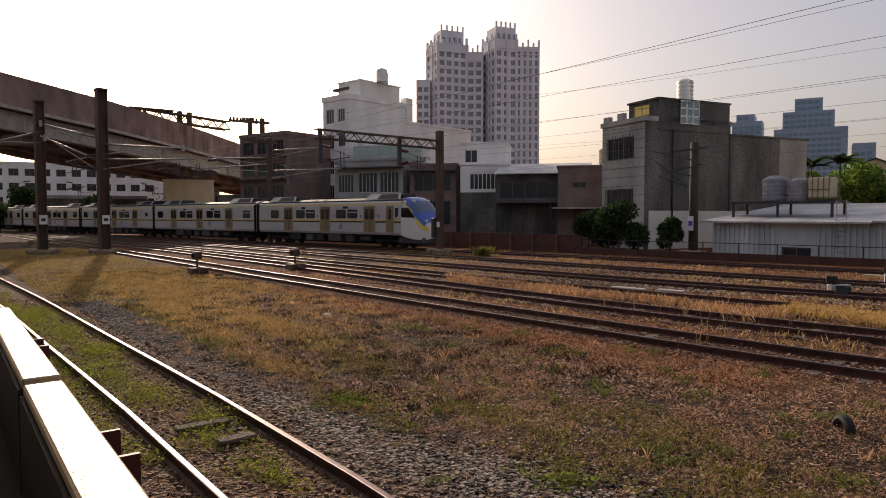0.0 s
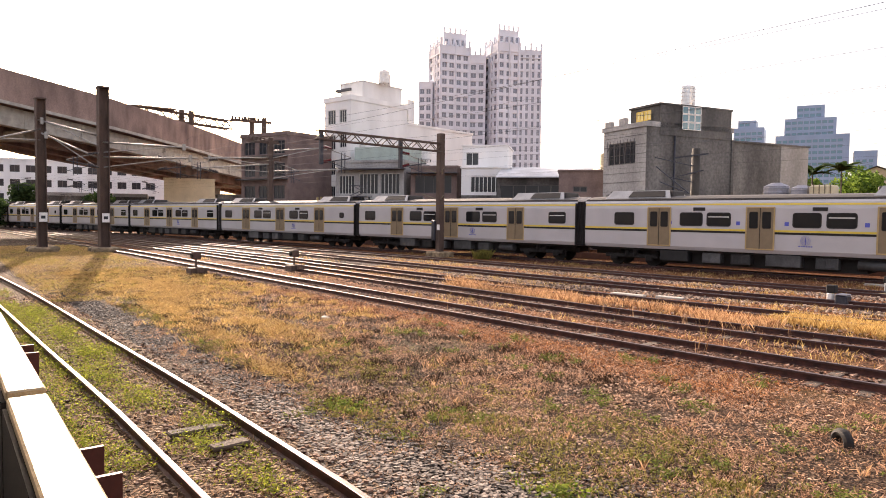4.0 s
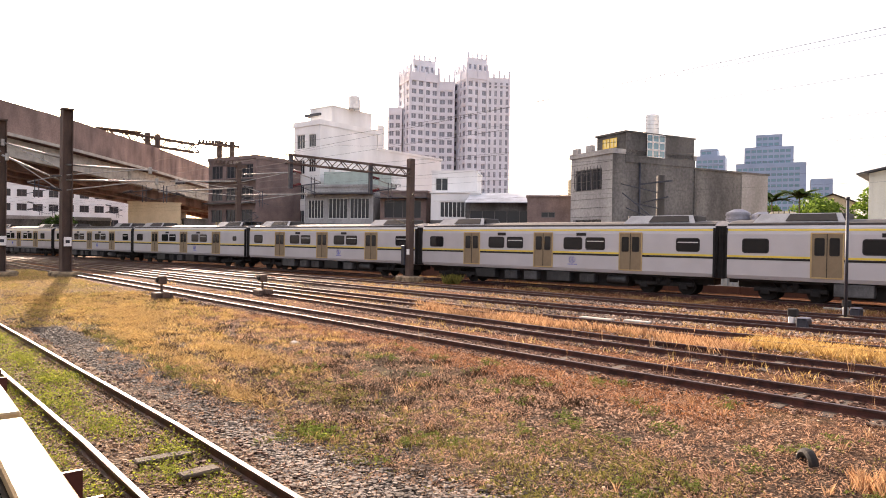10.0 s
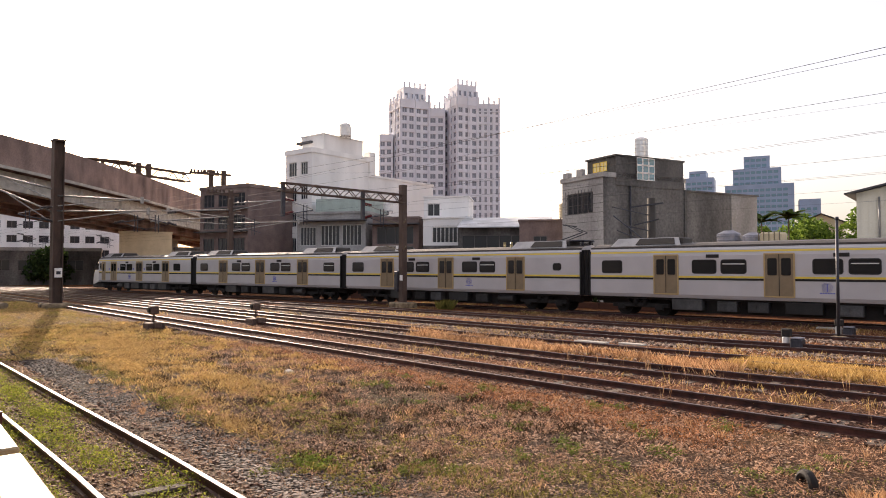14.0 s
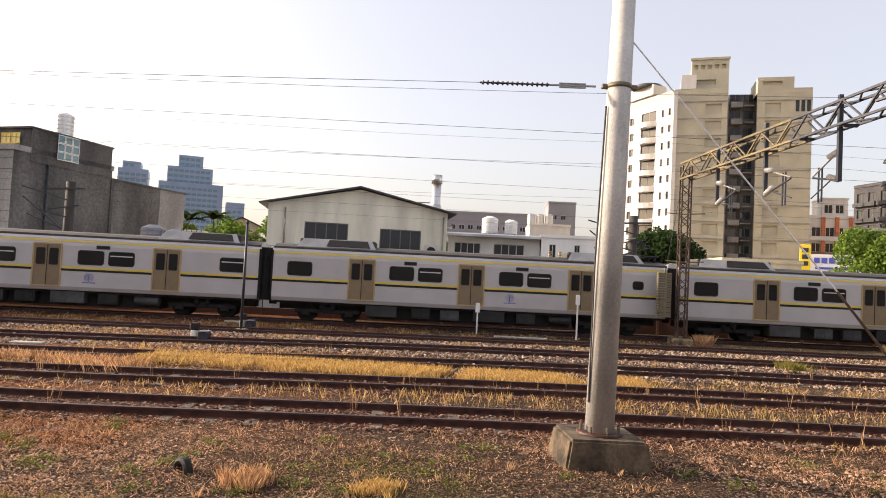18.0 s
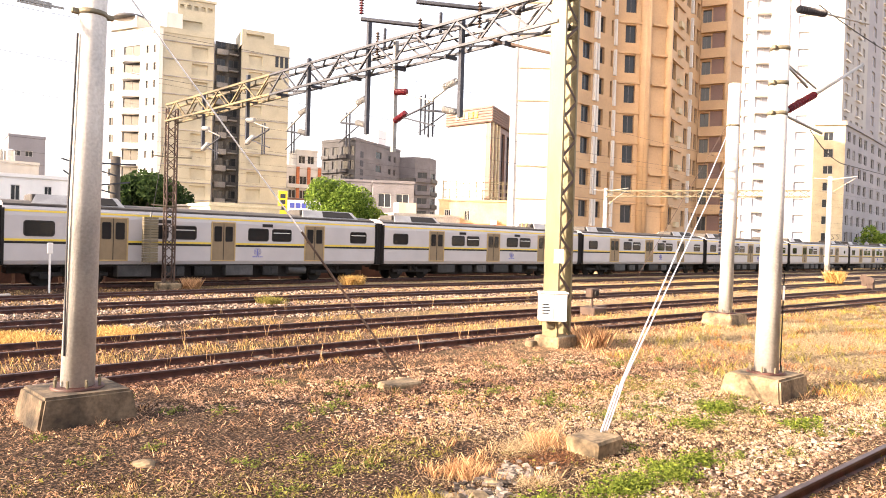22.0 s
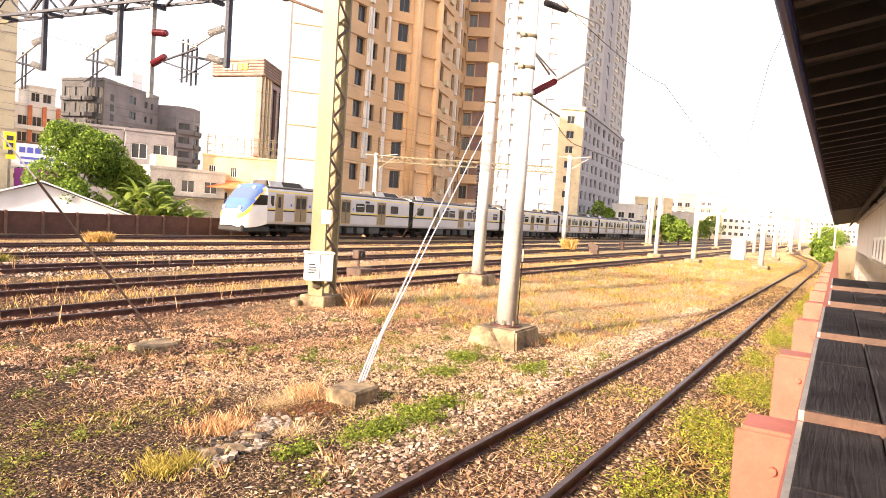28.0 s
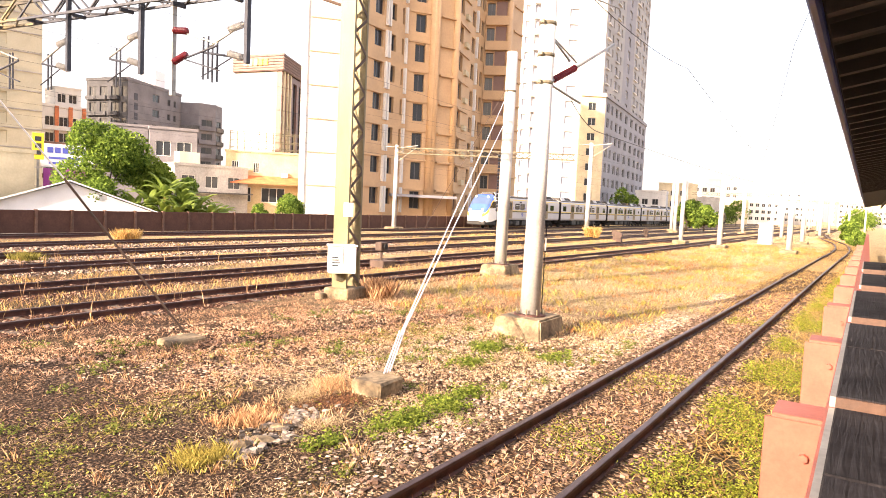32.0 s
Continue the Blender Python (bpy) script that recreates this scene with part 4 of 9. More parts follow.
def concrete_pole(x, y, z0, h, r0, r1, block, label, lean=(0, 0), material=None, foot=None):
    t = thing("concrete_pole", pose(x, y, 0, lean[1], lean[0], 0), label, "pole", "concrete line poles")
    bm = bmesh.new()
    tube(bm, (0, 0, z0), (0, 0, h), r0, r1, n=24)
    part("shaft", bm, material or POLE, t)
    bm = bmesh.new()
    tube(bm, (0, 0, z0 - 0.02), (0, 0, z0 + 0.035), r0 + 0.13, r0 + 0.12, n=20)
    part("base_plate", bm, RAIL_RUST, t, "rust-stained base plate")
    for i in range(8):
        a = i * math.pi / 4 + 0.2
        bm = bmesh.new()
        tube(bm, (math.cos(a) * (r0 + 0.08), math.sin(a) * (r0 + 0.08), z0), (math.cos(a) * (r0 + 0.08), math.sin(a) * (r0 + 0.08), z0 + 0.14), 0.02, n=6)
        part("anchor_bolt", bm, GALV_WARM, t)
    w, d, turn = block
    bm = bmesh.new()
    r = bmesh.ops.create_cube(bm, size=1)
    bmesh.ops.transform(bm, matrix=pose(0, 0, z0 / 2 - 0.05, 0, 0, turn) @ Matrix.Diagonal((w, d, z0 + 0.1, 1)), verts=r["verts"])
    for v in r["verts"]:
        if v.co.z > z0 / 2:
            v.co.x *= 0.86
            v.co.y *= 0.86
    bmesh.ops.bevel(bm, geom=bm.edges[:], offset=0.035, segments=2, affect="EDGES")
    part("footing", bm, foot or BLOCK, t, "stained chamfered concrete footing")
    return t


def collar(t, z, r):
    bm = bmesh.new()
    tube(bm, (0, 0, z - 0.035), (0, 0, z + 0.035), r + 0.012, n=20)
    box(bm, -r - 0.09, -0.04, z - 0.035, -r + 0.02, 0.04, z + 0.035, 0.01)
    box(bm, r - 0.02, -0.04, z - 0.035, r + 0.09, 0.04, z + 0.035, 0.01)
    return part("collar", bm, GALV_WARM, t, "bolted steel collar")


def wire(points, r, label="thin dark overhead wire above the tracks", name="overhead_wire", material=None, sag=0.0, group="overhead wires"):
    """A thin cable through the points, sagging between them."""
    pts = []
    for p, q in zip(points, points[1:]):
        p, q = Vector(p), Vector(q)
        n = 10 if sag else 1
        for i in range(n):
            s = i / n
            c = p.lerp(q, s)
            c.z -= 4 * sag * s * (1 - s)
            pts.append(c)
    pts.append(Vector(points[-1]))
    bm = bmesh.new()
    rings = []
    for i, c in enumerate(pts):
        d = (pts[min(i + 1, len(pts) - 1)] - pts[max(i - 1, 0)]).normalized()
        u = d.cross(Vector((0.3, 0.2, 1))).normalized()
        w = d.cross(u)
        rings.append([bm.verts.new(c + r * (u * math.cos(a) + w * math.sin(a))) for a in (0, 1.571, 3.1416, 4.712)])
    for a, b in zip(rings, rings[1:]):
        for k in range(4):
            bm.faces.new((a[k], a[(k + 1) % 4], b[(k + 1) % 4], b[k]))
    ob = part(name, bm, material or WIRE)
    return tagged(ob, label, "wire", group)


# the pole between the siding and the first track
cp1 = concrete_pole(2.0, 10.35, 0.44, 8.4, 0.215, 0.16, (1.3, 1.15, 8), "tall grey round concrete pole on a chamfered footing", lean=(1.0, 0), foot=BLOCK_SHADE)
for z, r in ((5.62, 0.175),):
    collar(cp1, z, r)
bm = bmesh.new()
tube(bm, (-0.2, -0.1, 0.9), (-0.22, -0.08, 3.0), 0.014, n=6)
tube(bm, (-0.22, -0.08, 3.0), (-0.19, -0.08, 5.3), 0.014, n=6)
part("earth_cable", bm, WIRE, cp1)
for z, dz in ((5.62, 0.25),):
    t = thing("wire_tensioner", Matrix(), "dark insulator rod and turnbuckle holding a wire end", "wire tensioner", "wire ends at the pole")
    p = Vector((1.75, 10.36, z))
    q = Vector((-40.0, 10.1, z + 0.1))
    d = (q - p).normalized()
    insulator(p + d * 0.7, p + d * 1.75, 0.035, 14, INSUL_BLACK, t)
    bm = bmesh.new()
    strut(bm, p, p + d * 0.7, 0.025)
    strut(bm, p + d * 0.15 + Vector((0, 0, 0.03)), p + d * 0.55 + Vector((0, 0, 0.03)), 0.02)
    strut(bm, p + d * 0.15 - Vector((0, 0, 0.03)), p + d * 0.55 - Vector((0, 0, 0.03)), 0.02)
    part("turnbuckle", bm, GALV, t)
    wire([p + d * 1.75, q, (-90, 7.4, z + 0.3)], 0.0045, sag=0.15)

# guy of the first pole
wire([(2.1, 10.3, 6.5), (5.1, 9.85, 2.7)], 0.014, "pale stay wire of a concrete pole", "stay_wire", WHITE_ROD, group="stay wires")
wire([(5.1, 9.85, 2.7), (7.0, 9.62, 0.2)], 0.022, "dark twin stay rod into a concrete block", "stay_wire", RUST_BEAM, group="stay wires")


def guy_block(x, y, turn, w=0.7, d=0.42, h=0.26):
    bm = boxes((-w / 2, -d / 2, -0.1, w / 2, d / 2, h), bevel=0.03)
    ob = part("anchor_block", bm, BLOCK)
    ob.matrix_basis = pose(x, y, 0, 2, 0, turn)
    return tagged(ob, "weathered concrete anchor block for a stay", "anchor block", "anchor blocks")


guy_block(6.95, 9.62, 5, 0.72, 0.4, 0.12)
guy_block(6.95, 5.32, 5, 0.58, 0.46, 0.22)
guy_block(14.9, 11.4, 0, 0.45, 0.4, 0.25)

# the second round pole with its cantilever, and the pale post behind it
cp2 = concrete_pole(12.4, 5.8, 0.38, 7.5, 0.205, 0.155, (1.5, 1.1, 5), "round concrete pole on a broad footing by the siding", lean=(1.2, 0))
for z in (6.28, 5.65, 5.1):
    collar(cp2, z, 0.165)
bm = boxes((-0.02, -0.235, 1.72, 0.11, -0.2, 1.98))
part("notice_plate", bm, WHITE_PAINT, cp2, "white plate with grey bars").matrix_basis = pose(0.03, 0, 0, 0, 0, 25)
bm = bmesh.new()
tube(bm, (0.22, -0.15, 0.5), (0.22, -0.15, 2.2), 0.012, n=6)
part("weight_cable", bm, TRAIN_UNDER, cp2)
arm = thing("wire_tensioner", Matrix(), "red ribbed insulators and steel stays at a concrete pole", "wire tensioner", "wire ends at the pole")
for z, far, red in ((6.05, (24.0, 4.9, 6.4), INSUL_BLACK), (5.1, (24.0, 4.9, 6.9), INSUL_RED)):
    p = Vector((12.6, 5.75, z))
    q = Vector(far)
    d = (q - p).normalized()
    if red is INSUL_RED:
        insulator(p + Vector((0.22, 0, 0.12)), p + Vector((1.05, -0.12, 0.52)), 0.075, 10, red, arm)
        bm = bmesh.new()
        tube(bm, p + Vector((1.05, -0.12, 0.52)), p + Vector((2.75, -0.3, 1.36)), 0.035, n=8)
        tube(bm, p, p + Vector((0.22, 0, 0.12)), 0.03, n=8)
        tube(bm, p + Vector((0.1, 0, 0.95)), p + Vector((1.05, -0.13, 0.62)), 0.02, n=6)
        tube(bm, p + Vector((0.1, 0, 0.0)), p + Vector((1.3, -0.15, -0.2)), 0.03, n=6)
        part("strut_arm", bm, GALV, arm)
    else:
        insulator(p + Vector((0.4, -0.05, 1.05)), p + Vector((1.3, -0.15, 1.15)), 0.075, 11, red, arm)
        bm = bmesh.new()
        tube(bm, p + Vector((0, 0, 0.0)), p + Vector((0.75, -0.1, -0.35)), 0.025, n=6)
        part("stay_rod", bm, GALV, arm)
        bm = bmesh.new()
        tube(bm, p + Vector((1.3, -0.15, 1.15)), p + Vector((3.0, -0.3, 1.3)), 0.02, n=6)
        part("stay_rod", bm, GALV, arm)
wire([(13.6, 5.6, 7.3), (24, 6.0, 7.6), (57, 8, 6.6)], 0.012, sag=0.2)
wire([(13.4, 5.6, 4.9), (16.5, 6.2, 4.6), (57, 9, 5.4)], 0.010, sag=0.1)

wp = concrete_pole(22.3, 12.0, 0.4, 8.35, 0.23, 0.2, (1.5, 1.1, 5), "pale square-looking concrete post with white stays", lean=(1.0, 0))
collar(wp, 6.9, 0.2)
wire([(22.1, 11.9, 6.85), (7.9, 5.66, 0.68)], 0.014, "white stay rod of a concrete post", "stay_rod", WHITE_ROD, group="stay wires")
wire([(22.1, 11.8, 6.1), (7.8, 5.6, 0.62)], 0.014, "white stay rod of a concrete post", "stay_rod", WHITE_ROD, group="stay wires")
for dx in (-0.06, 0.0, 0.06):
    wire([(7.9 + dx, 5.66, 0.68), (7.15 + dx, 5.33, 0.24)], 0.013, "pale twisted end of a stay rod", "stay_end", WHITE_ROD, group="stay wires")
wire([(22.0, 12.0, 6.85), (14.95, 11.45, 0.2)], 0.008, "thin rusty stay wire", "stay_wire", RUST_BEAM, group="stay wires")
wt = thing("balance_weights", pose(23.2, 12.6, 0), "stack of dark balance weights hanging behind a post", "balance weight")
disc = from_bm("weight_disc", tube(bmesh.new(), (0, 0, 0), (0, 0, 0.105), 0.2, n=14), DARK_STEEL)
for i in range(16):
    placed("weight_disc", disc, None, wt, m=pose(0, 0, 2.4 + i * 0.14))
part("hanger_rod", tube(bmesh.new(), (0, 0, 2.35), (0, 0, 4.7), 0.03, n=8), GALV, wt)
wire([(23.2, 12.6, 4.6), (22.4, 12.1, 7.6)], 0.012, "cable that carries balance weights", "weight_cable")


MAST_STEEL = mat("olive_mast_steel", (0.17, 0.14, 0.075), 0.55, 0.3, 0.25, 2, 30, 0.08, streak=0.3)


def laced_mast(x, y, turn, w, d, h, label):
    """Two channels with a lacing between them, on a concrete base."""
    t = thing("lattice_mast", pose(x, y, 0, 0, 0, turn), label, "mast", "gantry masts")
    for s in (-1, 1):
        part("channel_web", boxes((-w / 2, s * d / 2 - 0.012, 0.3, w / 2, s * d / 2 + 0.012, h)), MAST_STEEL, t, "grey-green steel channel")
        for q in (-1, 1):
            part("channel_flange", boxes((q * (w / 2 - 0.008) - 0.008, min(s * (d / 2 - 0.013), s * (d / 2 - 0.06)), 0.3, q * (w / 2 - 0.008) + 0.008, max(s * (d / 2 - 0.013), s * (d / 2 - 0.06)), h)), MAST_STEEL, t)
    n = int((h - 0.4) / (d * 0.75))
    for i in range(n):
        za, zb = 0.4 + (h - 0.5) * i / n, 0.4 + (h - 0.5) * (i + 1) / n
        for xx in (-w / 2 + 0.01, w / 2 - 0.01):
            a, b = (-d / 2, d / 2) if i % 2 else (d / 2, -d / 2)
            bm = bmesh.new()
            strut(bm, (xx, a, za), (xx, b, zb), 0.014, 0.075)
            # darker than the channels: the shade of this side is put into its colour
            part("lacing_bar", bm, RUST_BEAM, t, "flat diagonal lacing bar")
    part("footing", boxes((-w / 2 - 0.16, -d / 2 - 0.14, -0.1, w / 2 + 0.14, d / 2 + 0.14, 0.3), (-w / 2 - 0.3, -d / 2 - 0.35, -0.1, -w / 2 - 0.05, d / 2 - 0.2, 0.16), bevel=0.03), BLOCK, t, "stepped concrete footing")
    return t


M1, L1 = (13.05, 11.5), (9.65, 32.7)
mast = laced_mast(M1[0] + 0.06, M1[1], -80, 0.43, 0.64, 9.3, "tall laced steel gantry mast beside the first track")
cab = thing("switch_cabinet", pose(12.62, 11.22, 0, 0, 0, -38), "white steel switch box on a mast with grey lettering bars", "switch box")
part("case", boxes((-0.33, -0.2, 0.72, 0.33, 0.2, 1.40), bevel=0.015), WHITE_PAINT, cab)
part("lid", boxes((-0.36, -0.23, 1.40, 0.36, 0.23, 1.44), bevel=0.01), WHITE_PAINT, cab)
part("hinge", boxes((0.335, -0.1, 0.85, 0.35, -0.06, 0.95), (0.335, -0.1, 1.2, 0.35, -0.06, 1.3)), GALV, cab)
part("door_seam", boxes((-0.005, -0.206, 0.76, 0.005, -0.198, 1.38)), DARK_STEEL, cab)
for i in range(4):
    part("lettering_bar", boxes((-0.28, -0.207, 1.12 - i * 0.07, -0.12 + 0.02 * (i % 3), -0.2, 1.15 - i * 0.07)), DARK_STEEL, cab)
part("bracket", boxes((-0.1, 0.15, 0.5, 0.1, 0.35, 0.75), bevel=0.01), GALV_WARM, cab)
part("notice_plate", boxes((-0.12, -0.012, 2.15, 0.12, 0.012, 2.5)), WHITE_PAINT, cab, "white plate with grey bars").matrix_basis = pose(0.12, -0.02, 0)
tr = thing("gantry_truss", Matrix(), "weathered lattice truss that carries wires over the tracks", "gantry", "lattice gantries")
# one truss in two colours: dark where unlit, olive where the sun falls
split = 0.6
cut = tuple(a + (b - a) * split for a, b in zip((*M1, 8.6), (*L1, 8.25)))
part("lattice", lattice((M1[0], M1[1], 8.6), cut, 0.55, 0.75, 15, 0.075, 0.05), DARK_STEEL, tr, "lattice in dark steel for its unlit part")
part("lattice", lattice(cut, (L1[0], L1[1], 8.25), 0.55, 0.75, 9, 0.08, 0.05), TRUSS_SUNLIT, tr, "weathered lattice in olive for its sunlit part")


def along(s, z, a=M1, b=L1):
    return Vector((a[0] + (b[0] - a[0]) * s, a[1] + (b[1] - a[1]) * s, z))


part("knee_brace", tube(tube(bmesh.new(), along(0.0, 7.4), along(0.13, 8.4), 0.04), along(0.0, 9.3), along(0.1, 8.9), 0.03), RUST_BEAM, tr)
for s, z0, z1 in ((0.16, 6.2, 9.0), (0.289, 5.4, 8.9), (0.35, 6.07, 9.8), (0.502, 6.3, 9.1), (0.692, 6.3, 9.1), (0.86, 6.3, 8.8)):
    part("drop_post", boxes((-0.065, -0.065, z0, 0.065, 0.065, z1)), DARK_STEEL if s != 0.289 else GALV, tr, "dark hanging post" if s != 0.289 else "pale hanging pipe").matrix_basis = Matrix.Translation(along(s, 0))
for i, (s, h) in enumerate(((0.02, 9.7), (0.13, 9.2), (0.24, 9.2), (0.33, 9.15))):
    p = along(s, h - 0.55)
    insulator(p, p + Vector((0, 0, 0.75)), 0.07, 9, INSUL_TAN if i == 0 else RUST_BEAM, tr, "post_insulator")
    bm = bmesh.new()
    strut(bm, along(s, h - 0.55) + Vector((0.3, 0, 0)), along(s + 0.1, h - 0.65), 0.1, 0.06)
    part("cross_arm", bm, DARK_STEEL, tr, "dark angled cross arm")


for s in (0.06, 0.2, 0.314):
    part("top_arm", tube(bmesh.new(), along(s, 9.35) + Vector((-0.9, 0, 0.15)), along(s - 0.1, 9.15) + Vector((0.9, 0, 0)), 0.07, n=6), DARK_STEEL, tr, "dark arm on the truss")
    part("arm_post", tube(bmesh.new(), along(s, 8.8), along(s, 9.4), 0.05, n=6), DARK_STEEL, tr)
    insulator(along(s, 9.5) + Vector((-0.9, 0, 0.15)), along(s, 10.3) + Vector((-0.9, 0, 0.15)), 0.08, 10, INSUL_RED, tr, "post_insulator")
for k in range(9):
    part("hanger_plate", boxes((-0.22, -0.05, 7.9, 0.22, 0.05, 8.0)), DARK_STEEL, tr).matrix_basis = Matrix.Translation(along(0.08 + k * 0.1, 0.05))


def cantilever(x, y, z, side, parent, red):
    """Registration arm with two insulators at a drop post."""
    p = Vector((x, y, z))
    q = p + Vector((0.1, side * 1.9, -0.25))
    for name, a, b, r in (("top_tube", p + Vector((0, 0, 0.95)), q + Vector((0, 0, 0.65)), 0.03), ("brace_tube", p, q + Vector((0, 0, 0.6)), 0.035),
                          ("steady_arm", p + Vector((0, side * 0.4, 0.1)), q + Vector((0, side * 0.1, -0.1)), 0.022), ("dropper", q + Vector((0, -side * 0.4, -0.3)), q + Vector((0, -side * 0.4, 0.9)), 0.03),
                          ("dropper", q + Vector((0, -side * 0.62, -0.3)), q + Vector((0, -side * 0.62, 0.9)), 0.03)):
        part(name, tube(bmesh.new(), a, b, r, n=6), GALV if name == "top_tube" else DARK_STEEL, parent)
    insulator(p + Vector((0, side * 0.06, 0.93)), p + Vector((0, side * 0.66, 0.85)), 0.105, 8, red, parent)
    insulator(p + Vector((0, side * 0.06, 0.03)), p + Vector((0, side * 0.66, 0.20)), 0.105, 8, red, parent)


for s, side in ((0.165, 1), (0.289, -1), (0.35, 1), (0.502, 1), (0.692, -1), (0.86, -1)):
    c = thing("cantilever", Matrix(), "steel registration arm with ribbed insulators under a gantry", "cantilever", "registration arms")
    p = along(s, 6.35)
    cantilever(p.x, p.y, p.z, side, c, INSUL_RED if s < 0.3 and side < 0 else INSUL_GREY)

lm = thing("lattice_mast", pose(L1[0], L1[1], 0, 0, 0, 0), "narrow four-legged lattice mast beside the main track", "mast", "gantry masts")
part("lattice", lattice((0, 0, 0.2), (0, 0, 8.5), 0.42, 0.42, 22, 0.06, 0.035, up=(0, 1, 0)), RUST_BEAM, lm)
part("footing", boxes((-0.5, -0.5, -0.1, 0.5, 0.5, 0.3), bevel=0.06), BLOCK, lm)
wt = thing("balance_weights", pose(L1[0] - 0.85, L1[1], 0), "stack of grey balance weights on a cable beside a mast", "balance weight")
plate = from_bm("weight_plate", boxes((-0.32, -0.16, 0, 0.32, 0.16, 0.1), bevel=0.01), GALV_WARM)
for i in range(18):
    placed("weight_plate", plate, None, wt, m=pose(0, 0, 1.25 + i * 0.118))
part("hanger_rod", tube(bmesh.new(), (0, 0, 1.2), (0, 0, 3.6), 0.03, n=8), GALV, wt)
wire([(L1[0] - 0.85, L1[1], 3.1), (L1[0] - 0.3, L1[1], 6.9)], 0.012, "cable that carries balance weights", "weight_cable")
for z in (6.2, 3.9):
    bm = bmesh.new()
    tube(bm, (0, 0, z), (-0.8, 0.2, z + 0.05), 0.03, n=6)
    tube(bm, (0, 0, z), (0.9, -0.2, z + 0.05), 0.03, n=6)
    part("bracket", bm, GALV_WARM, lm)

# gantry farther back along the line
G2A, G2B = (-34.9, 26.0), (-35.6, 17.6)
t = thing("steel_mast", pose(G2A[0], G2A[1], 0), "thick rusty steel mast between two tracks", "mast", "gantry masts")
part("column", boxes((-0.20, -0.20, 0.3, 0.20, 0.20, 8.0), bevel=0.02), RUST_BEAM, t)
part("footing", boxes((-0.8, -0.6, -0.1, 0.8, 0.6, 0.4), bevel=0.08), BLOCK, t)
part("notice_plate", boxes((-0.05, -0.215, 1.8, 0.25, -0.2, 2.15)), WHITE_PAINT, t)
part("signal_box", boxes((-0.55, -0.3, 1.1, -0.2, 0.0, 2.4), bevel=0.03), DARK_STEEL, t)
for z in (3.7, 5.4):
    part("bracket", tube(tube(bmesh.new(), (0, 0, z), (-1.1, -0.6, z + 0.4), 0.03, n=6), (0, 0, z), (1.0, -0.5, z + 0.3), 0.03, n=6), GALV_WARM, t)
t = thing("gantry_truss", Matrix(), "rusty lattice truss over the tracks with hanging posts", "gantry", "lattice gantries")
part("lattice", lattice((*G2A, 7.1), (*G2B, 7.3), 0.5, 0.5, 16, 0.07, 0.045), RUST_BEAM, t)
for s in (0.35, 0.97):
    part("drop_post", boxes((-0.1, -0.1, 5.6, 0.1, 0.1, 7.5)), DARK_STEEL, t).matrix_basis = Matrix.Translation(along(s, 0, G2A, G2B))
for s, side in ((0.35, 1), (0.97, 1)):
    c = thing("cantilever", Matrix(), "steel registration arm with insulators under a gantry", "cantilever", "registration arms")
    p = along(s, 5.7, G2A, G2B)
    cantilever(p.x, p.y, p.z, side, c, INSUL_RED)

# heavy columns under the flyover
for x, y, h, w in ((-49.2, 8.8, 10.8, 0.62), (-50.8, 5.4, 9.9, 0.55), (-52.0, 5.6, 8.0, 0.4)):
    t = thing("steel_column", pose(x, y, 0, 0, 0, 6), "broad rusty steel column with a white number plate", "column", "columns beside the tracks")
    bm = boxes((-w / 2, -w / 2, 0.3, w / 2, -w / 2 + 0.05, h), (-w / 2, w / 2 - 0.05, 0.3, w / 2, w / 2, h), (-0.03, -w / 2, 0.3, 0.03, w / 2, h))
    part("h_section", bm, RUST_BEAM, t)
    part("footing", boxes((-0.9, -0.8, -0.1, 0.9, 0.8, 0.35), bevel=0.1), BLOCK, t)
    part("notice_plate", boxes((w / 2, -0.2, 2.0, w / 2 + 0.03, 0.25, 2.6)), WHITE_PAINT, t, "white plate with a bar")
    part("notice_bar", boxes((w / 2 + 0.03, -0.1, 2.2, w / 2 + 0.04, 0.15, 2.4)), DARK_STEEL, t)
    part("cap", boxes((-w / 2 - 0.04, -w / 2 - 0.04, h, w / 2 + 0.04, w / 2 + 0.04, h + 0.12), bevel=0.02), RUST_BEAM, t)
BEYOND = pose(0, 0, 2.6) @ Matrix.Scale(1.9, 4) @ pose(0, 0, -2.6)  # the larger gantry stands behind the bridge
t = thing("gantry_truss", BEYOND, "rusty lattice truss behind the flyover parapet", "gantry", "lattice gantries")
part("lattice", lattice((-67.5, 14.6, 12.2), (-72.0, 25.1, 12.2), 0.8, 0.85, 14, 0.14, 0.09), RUST_BEAM, t)
for dx, dy in ((-69.4, 19.4), (-69.6, 20.4)):
    part("drop_post", boxes((-0.22, -0.22, 9.4, 0.22, 0.22, 12.95), bevel=0.02), RUST_BEAM, t, "thick twin post").matrix_basis = Matrix.Translation((dx, dy, 0))
part("top_plate", boxes((-0.5, -2.0, 12.62, 0.5, 2.0, 12.72)), RUST_BEAM, t).matrix_basis = Matrix.Translation((-67.9, 16.4, 0))
